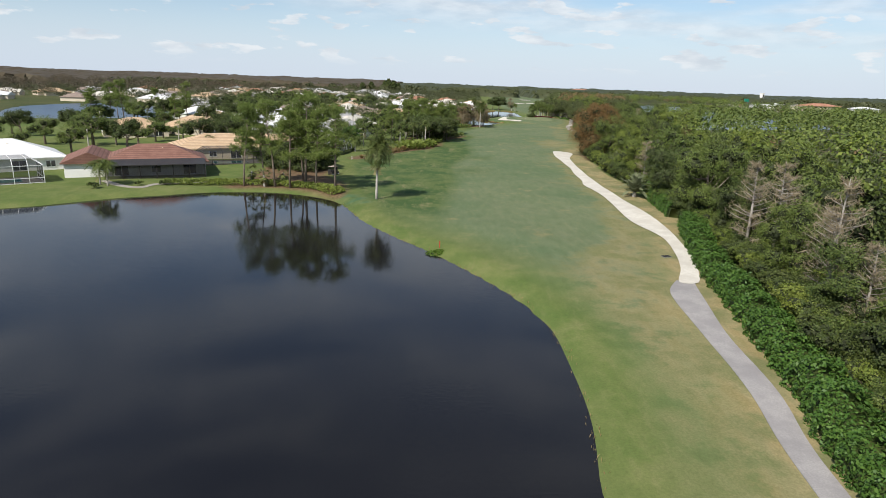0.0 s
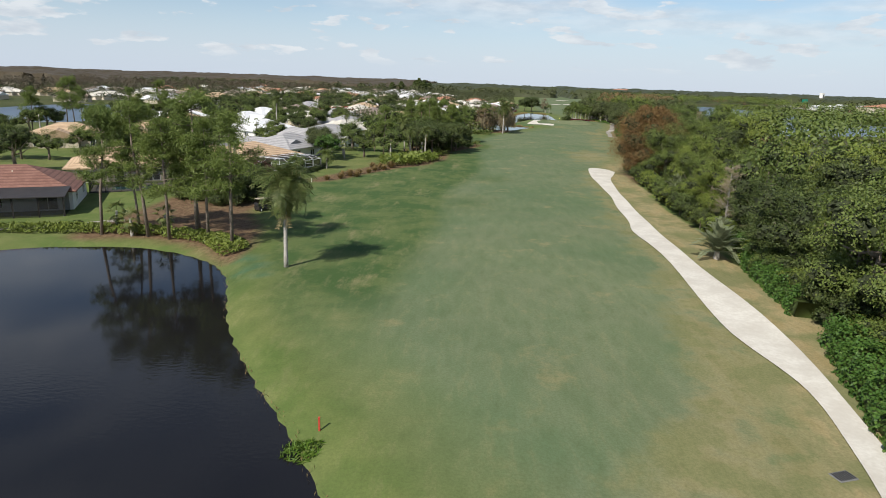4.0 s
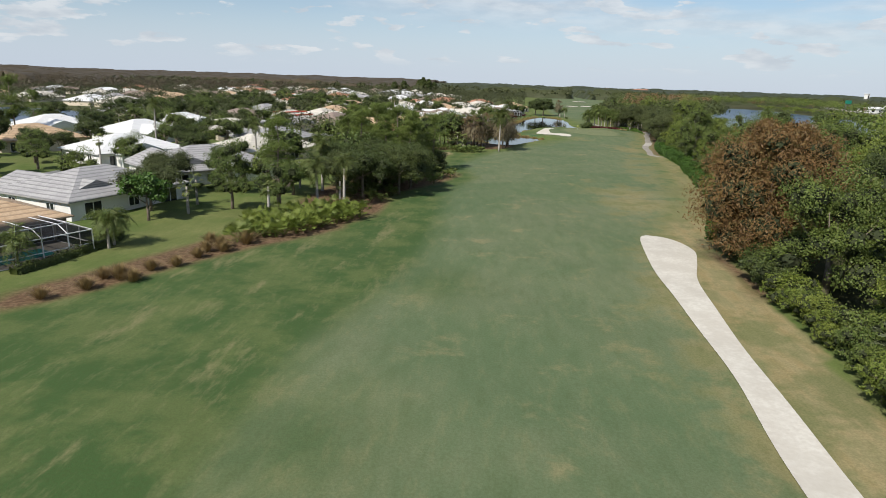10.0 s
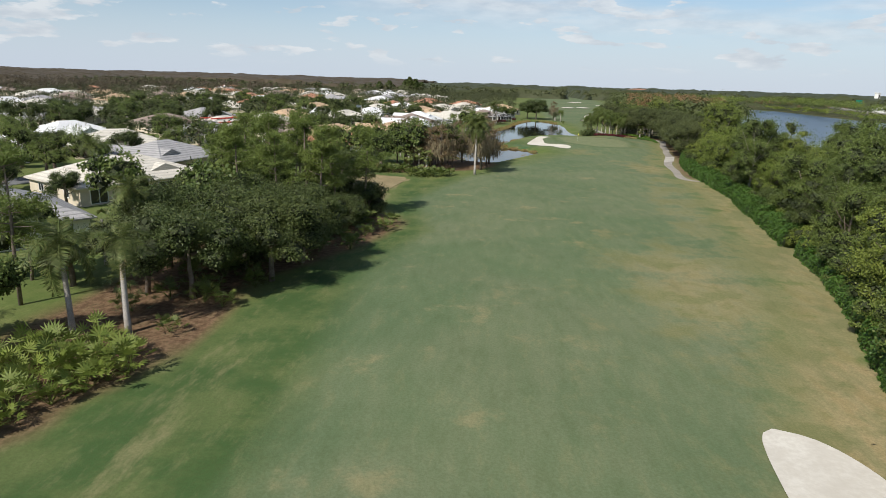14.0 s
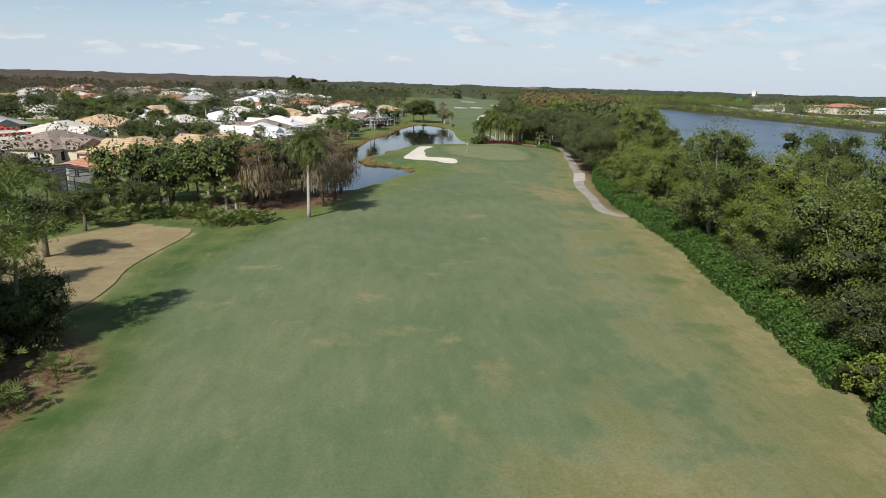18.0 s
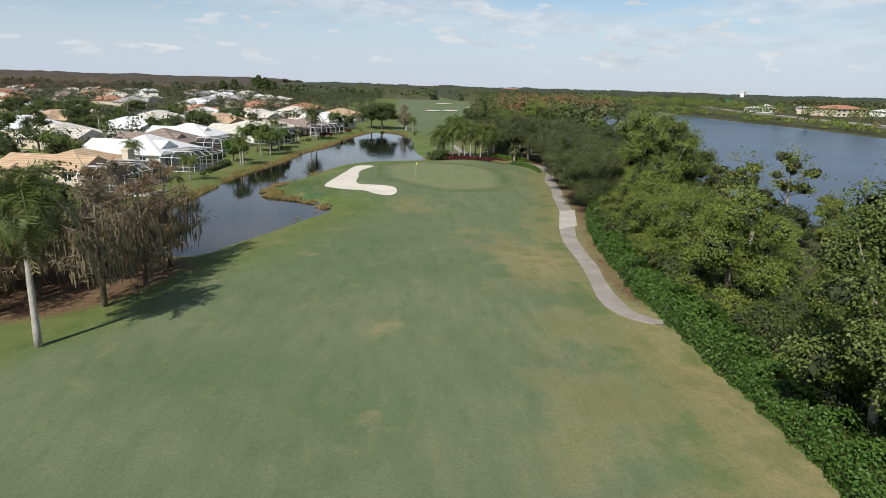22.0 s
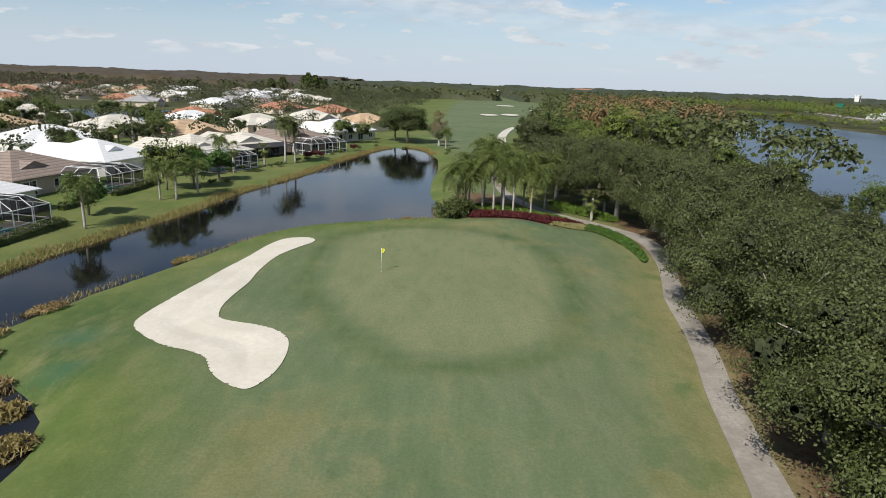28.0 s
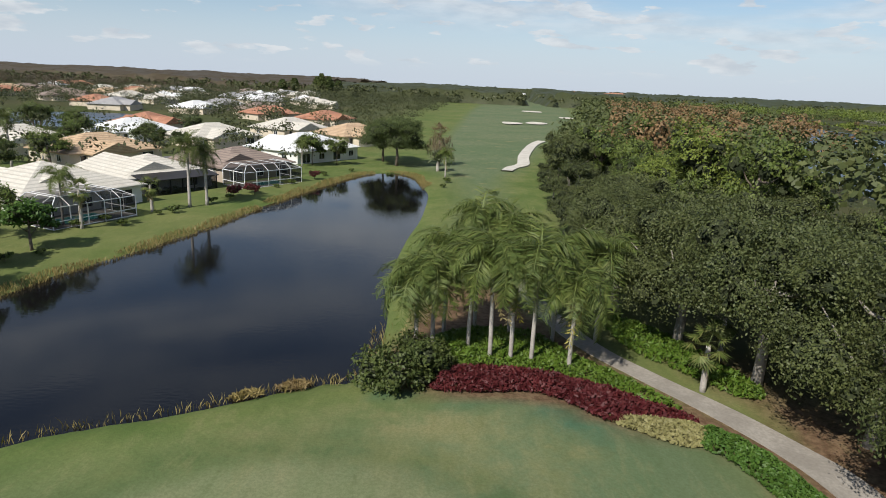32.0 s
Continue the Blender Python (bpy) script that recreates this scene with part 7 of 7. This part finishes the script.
spots = [(-55, 117.5), (-51, 119), (-47, 121.4), (-42, 124.8), (-61, 113), (9.8, 380), (10.4, 383), (7.5, 372), (17.5, 430), (19, 433), (21, 453.5), (22.5, 455), (24.6, 462.5), (26, 466), (29.5, 478), (31, 482), (34, 494), (38, 502), (46, 503), (57.5, 488), (58, 494), (5.2, 361.8), (6.4, 361), (4, 362.6), (-29, 221.5), (-31.5, 222.6), (17, 448), (16, 444), (20, 446.6)]
scatter(lawn_shrub, spots, bed_rng, 0.7, 1.3)

# ---- small things on the course ----
fx, fy = 50.2, 381.2
fz = ground_z(fx, fy)
flag = thing("golf_flag", pose(fx, fy, fz), "yellow flag on a white pole in the putting green", "flag")
part("pole", tubes_mesh("pole", [([(0, 0, -0.15), (0, 0, 2.3)], [0.022, 0.016], 8)], WHITE_PAINT), None, flag)
part("cloth", mesh_of("cloth", [(0.012, 0, 2.28), (0.2, 0.10, 2.25), (0.36, 0.12, 2.1), (0.2, 0.08, 1.86), (0.012, 0, 1.8), (0.014, 0.012, 2.28), (0.2, 0.112, 2.25), (0.36, 0.132, 2.1), (0.2, 0.092, 1.86), (0.014, 0.012, 1.8)],
                             [(0, 1, 2, 3, 4), (9, 8, 7, 6, 5)], YELLOW), None, flag)
part("cup", tubes_mesh("cup", [([(0, 0, -0.1), (0, 0, 0.012)], [0.06, 0.06], 12)], WHITE_PAINT), None, flag)


def stake(x, y, mat, label):
    ob = thing("marker_stake", pose(x, y, ground_z(x, y)), label, "stake", "marker stakes")
    part("post", box(bmesh.new(), -0.05, 0.05, -0.05, 0.05, -0.2, 0.8), mat, ob)
    part("cap", box(bmesh.new(), -0.06, 0.06, -0.06, 0.06, 0.8, 0.84), mat, ob)


stake(-22.7, 167, WHITE_PAINT, "white marker stake at the garden's edge")
for p in ((0.6, 81),):
    stake(*p, RED_PAINT, "red hazard stake at the water's edge")
grate = thing("drain_grate", pose(29.3, 79.2, ground_z(29.3, 79.2), 0, 0, 20), "dark iron drain grate in the turf", "drain")
part("frame", box(bmesh.new(), -0.6, 0.6, -0.4, 0.4, -0.1, 0.05), ROAD, grate)
for k in range(7):
    part("bar", box(bmesh.new(), -0.52 + 0.16 * k, -0.44 + 0.16 * k, -0.34, 0.34, 0.05, 0.08), RUBBER, grate)
planter = thing("planter_wall", pose(0, 0, 0), "low white curved planter wall by the pond", "planter")
arc = spline([(3.0, 364.9), (2.2, 361.8), (3.4, 359.0), (5.6, 358.0), (7.8, 359.4), (8.4, 361.6)], False, 6)
v, f = [], []
for i, q in enumerate(arc):
    e = arc[min(i + 1, len(arc) - 1)] - arc[max(i - 1, 0)]
    e = e / np.linalg.norm(e)
    nn = np.array([e[1], -e[0]]) * 0.12
    z = ground_z(*q)
    v += [(*(q - nn), z - 0.2), (*(q - nn), z + 0.5), (*(q + nn), z + 0.5), (*(q + nn), z - 0.2)]
for i in range(len(arc) - 1):
    f += [(4 * i + k, 4 * i + (k + 1) % 4, 4 * i + 4 + (k + 1) % 4, 4 * i + 4 + k) for k in range(4)]
f += [(0, 1, 2, 3), (4 * len(arc) - 1, 4 * len(arc) - 2, 4 * len(arc) - 3, 4 * len(arc) - 4)]
part("wall", mesh_of("wall", v, f, STUCCO_WHITE), None, planter)
ribbon("garden_walk", [(-64, 121), (-58, 115.8), (-53.4, 115.0), (-52, 119.2), (-46, 123.6), (-38, 128.6)], [(-63, 121.8), (-57.4, 117.0), (-54.2, 116.4), (-53, 120.4), (-46.6, 124.6), (-38.6, 129.6)], CONCRETE, "pale curved garden walk beside the lanai", 0.06)
ribbon("street", [(-64, 180), (-66, 215), (-64, 255), (-58, 285), (-46, 320), (-38, 350), (-32, 390), (-29, 420), (-26, 450), (-20, 480), (-6, 510), (10, 540)],
       [(-57.5, 180), (-59.5, 215), (-57.5, 255), (-51.5, 285), (-40, 320), (-31.6, 350), (-26, 390), (-23, 420), (-20, 450), (-14, 478), (-1, 505), (15, 536)], ROAD, "grey residential street between the houses", 0.05, 0.1, "road")


def car(x, y, turn, body_mat, label):
    ob = thing("parked_car", pose(x, y, ground_z(x, y) + 0.06, 0, 0, turn), label, "car", "parked cars")
    bm = bmesh.new()
    prof = [(-2.2, 0.35), (-2.25, 0.8), (-2.1, 1.05), (-1.55, 1.1), (-1.0, 1.62), (0.6, 1.66), (1.15, 1.12), (2.1, 0.95), (2.25, 0.7), (2.2, 0.35)]
    a = [bm.verts.new((px, -0.88 + (0.14 if pz > 1.2 else 0), pz)) for px, pz in prof]
    b = [bm.verts.new((px, 0.88 - (0.14 if pz > 1.2 else 0), pz)) for px, pz in prof]
    for i in range(len(prof)):
        j = (i + 1) % len(prof)
        bm.faces.new((a[i], a[j], b[j], b[i]))
    bm.faces.new(a[::-1])
    bm.faces.new(b)
    bmesh.ops.recalc_face_normals(bm, faces=bm.faces[:])
    part("body", bm, body_mat, ob)
    for s in (-1, 1):
        part("side_window", box(bmesh.new(), -0.95, 0.75, s * 0.77, s * 0.84, 1.15, 1.52), GLASS, ob)
        for px in (-1.4, 1.4):
            wh = part("wheel", tubes_mesh("tyre", [([(0, -0.11, 0), (0, 0.11, 0)], [0.34, 0.34], 14)], RUBBER), None, ob)
            wh.location = (px, s * 0.82, 0.34)
            part("rim", tubes_mesh("rim", [([(0, -0.115, 0), (0, 0.115, 0)], [0.2, 0.2], 10)], WHITE_PAINT), None, wh)
        part("headlight", box(bmesh.new(), 2.2, 2.27, s * 0.55, s * 0.8, 0.68, 0.82), GLASS, ob)


car(-42, 348, 70, WHITE_PAINT, "white car parked in the street")
car(-60, 246, 85, WHITE_PAINT, "white car parked in a drive")
car(-34, 404, 80, STUCCO_TAN, "beige car parked in the street")

def golf_cart(x, y, turn):
    """A parked golf cart: body, seats, canopy on four posts, wheels."""
    ob = thing("golf_cart", pose(x, y, ground_z(x, y) + 0.02, 0, 0, turn), "dark golf cart with a canopy parked in tree shade", "golf cart")
    bm = bmesh.new()
    prof = [(-1.15, 0.25), (-1.2, 0.75), (-0.55, 0.82), (-0.5, 0.38), (0.55, 0.36), (0.7, 0.85), (1.15, 0.7), (1.2, 0.25)]
    a = [bm.verts.new((px, -0.58, pz)) for px, pz in prof]
    b = [bm.verts.new((px, 0.58, pz)) for px, pz in prof]
    for i in range(len(prof)):
        j = (i + 1) % len(prof)
        bm.faces.new((a[i], a[j], b[j], b[i]))
    bm.faces.new(a[::-1])
    bm.faces.new(b)
    bmesh.ops.recalc_face_normals(bm, faces=bm.faces[:])
    part("body", bm, BRONZE, ob)
    part("seat", box(bmesh.new(), -0.55, 0.0, -0.52, 0.52, 0.62, 0.78), RUBBER, ob)
    part("backrest", box(bmesh.new(), -0.62, -0.5, -0.52, 0.52, 0.8, 1.15), RUBBER, ob)
    for px, tilt in ((-0.85, 0.0), (0.8, -0.2)):
        for s in (-0.52, 0.52):
            part("canopy_post", beam(bmesh.new(), (px, s, 0.7), (px + tilt, s, 1.85), 0.045), BRONZE, ob)
    bm = box(bmesh.new(), -1.05, 0.85, -0.62, 0.62, 1.84, 1.92)
    bmesh.ops.bevel(bm, geom=bm.edges[:], offset=0.03, segments=2, affect="EDGES")
    part("canopy", bm, STUCCO_TAN, ob, "tan canopy")
    part("windscreen", mesh_of("windscreen", [(0.78, -0.5, 0.85), (0.78, 0.5, 0.85), (0.63, 0.5, 1.82), (0.63, -0.5, 1.82)], [(0, 1, 2, 3)], GLASS), None, ob)
    part("steering_wheel", tubes_mesh("steering_wheel", [([(0.42, 0.22, 0.98), (0.40, 0.22, 1.02)], [0.17, 0.17], 12)], RUBBER), None, ob)
    part("bag_rack", box(bmesh.new(), -1.25, -1.0, -0.45, 0.45, 0.8, 1.3), RUBBER, ob)
    for px in (-0.82, 0.85):
        for s in (-0.5, 0.5):
            wh = part("wheel", tubes_mesh("tyre", [([(0, -0.1, 0), (0, 0.1, 0)], [0.23, 0.23], 14)], RUBBER), None, ob)
            wh.location = (px, s, 0.23)
            part("rim", tubes_mesh("rim", [([(0, -0.105, 0), (0, 0.105, 0)], [0.12, 0.12], 10)], WHITE_PAINT), None, wh)


golf_cart(-23.0, 140.1, 60)

# ---- across the wide lake ----


def block(x, y, turn, w, d, h, wall, roof_mat, label, rows=2):
    ob = thing("commercial_building", pose(x, y, 0, 0, 0, turn), label, "building", "distant buildings")
    part("wall", box(bmesh.new(), -w / 2, w / 2, -d / 2, d / 2, -0.5, h), wall, ob)
    bm = bmesh.new()
    hip_roof(bm, w, d, h + 0.1, 0.22, 1.0)
    part("roof", bm, roof_mat, ob)
    n = int(w // 7)
    for r in range(rows):
        for k in range(n):
            window(ob, -w / 2 + w * (k + 0.5) / n, -d / 2, h * (r + 0.5) / rows, 3.4, h / rows * 0.5, -90)


block(470, 800, 20, 46, 26, 7, STUCCO_CREAM, ROOFS["orange"], "cream commercial building with an orange roof beyond the lake")
block(420, 840, 15, 26, 16, 4.5, STUCCO_WHITE, ROOFS["white"], "long low white building beyond the lake", 1)
block(500, 940, 15, 44, 18, 5, STUCCO_WHITE, ROOFS["white"], "long low white building beyond the lake", 1)
block(540, 820, 20, 30, 20, 5, STUCCO_WHITE, ROOFS["white"], "white building beyond the lake", 1)
block(580, 1060, 15, 50, 20, 6, STUCCO_WHITE, ROOFS["grey"], "white building with a grey roof beyond the lake", 1)
block(250, 1500, 5, 46, 20, 12, STUCCO_WHITE, ROOFS["orange"], "distant pale building with an orange roof", 2)
block(330, 1540, 5, 40, 20, 12, STUCCO_WHITE, ROOFS["orange"], "distant pale building with an orange roof", 2)
block(150, 1400, 5, 26, 14, 6, STUCCO_WHITE, ROOFS["white"], "distant long white building", 1)
rng = np.random.default_rng(77)
for k in range(8):
    block(rng.uniform(440, 700), rng.uniform(820, 1120), rng.uniform(5, 30), rng.uniform(14, 27), 12, rng.uniform(4, 6.5), STUCCO_WHITE if k % 3 else STUCCO_CREAM, ROOFS["white" if k % 2 else "grey"], "pale commercial building across the highway", 1)
tower = thing("sign_tower", pose(496, 997, 0, 0, 0, 30), "tall white sign tower beyond the lake", "tower")
part("shaft", box(bmesh.new(), -2.2, 2.2, -2.2, 2.2, -0.5, 19), STUCCO_WHITE, tower)
part("cap", box(bmesh.new(), -2.6, 2.6, -2.6, 2.6, 19, 20), STUCCO_WHITE, tower)
part("dark_panel", box(bmesh.new(), -1.2, 1.2, -2.32, -2.2, 13, 17.5), BRONZE, tower)
sign = thing("road_sign", pose(455, 960, 0, 0, 0, 30), "green overhead road sign on posts", "sign")
for s in (-4, 4):
    part("post", box(bmesh.new(), s - 0.25, s + 0.25, -0.25, 0.25, -0.5, 9), ROAD, sign)
part("panel", box(bmesh.new(), -6, 6, -0.45, -0.25, 6.5, 11), GREEN_PAINT, sign)
ribbon("highway", [(330, 300), (345, 480), (352, 640), (395, 860), (480, 1100)], [(342, 300), (357, 480), (364, 640), (407, 860), (492, 1100)], CONCRETE, "pale highway beyond the lake", 1.2, 1.4, "road")
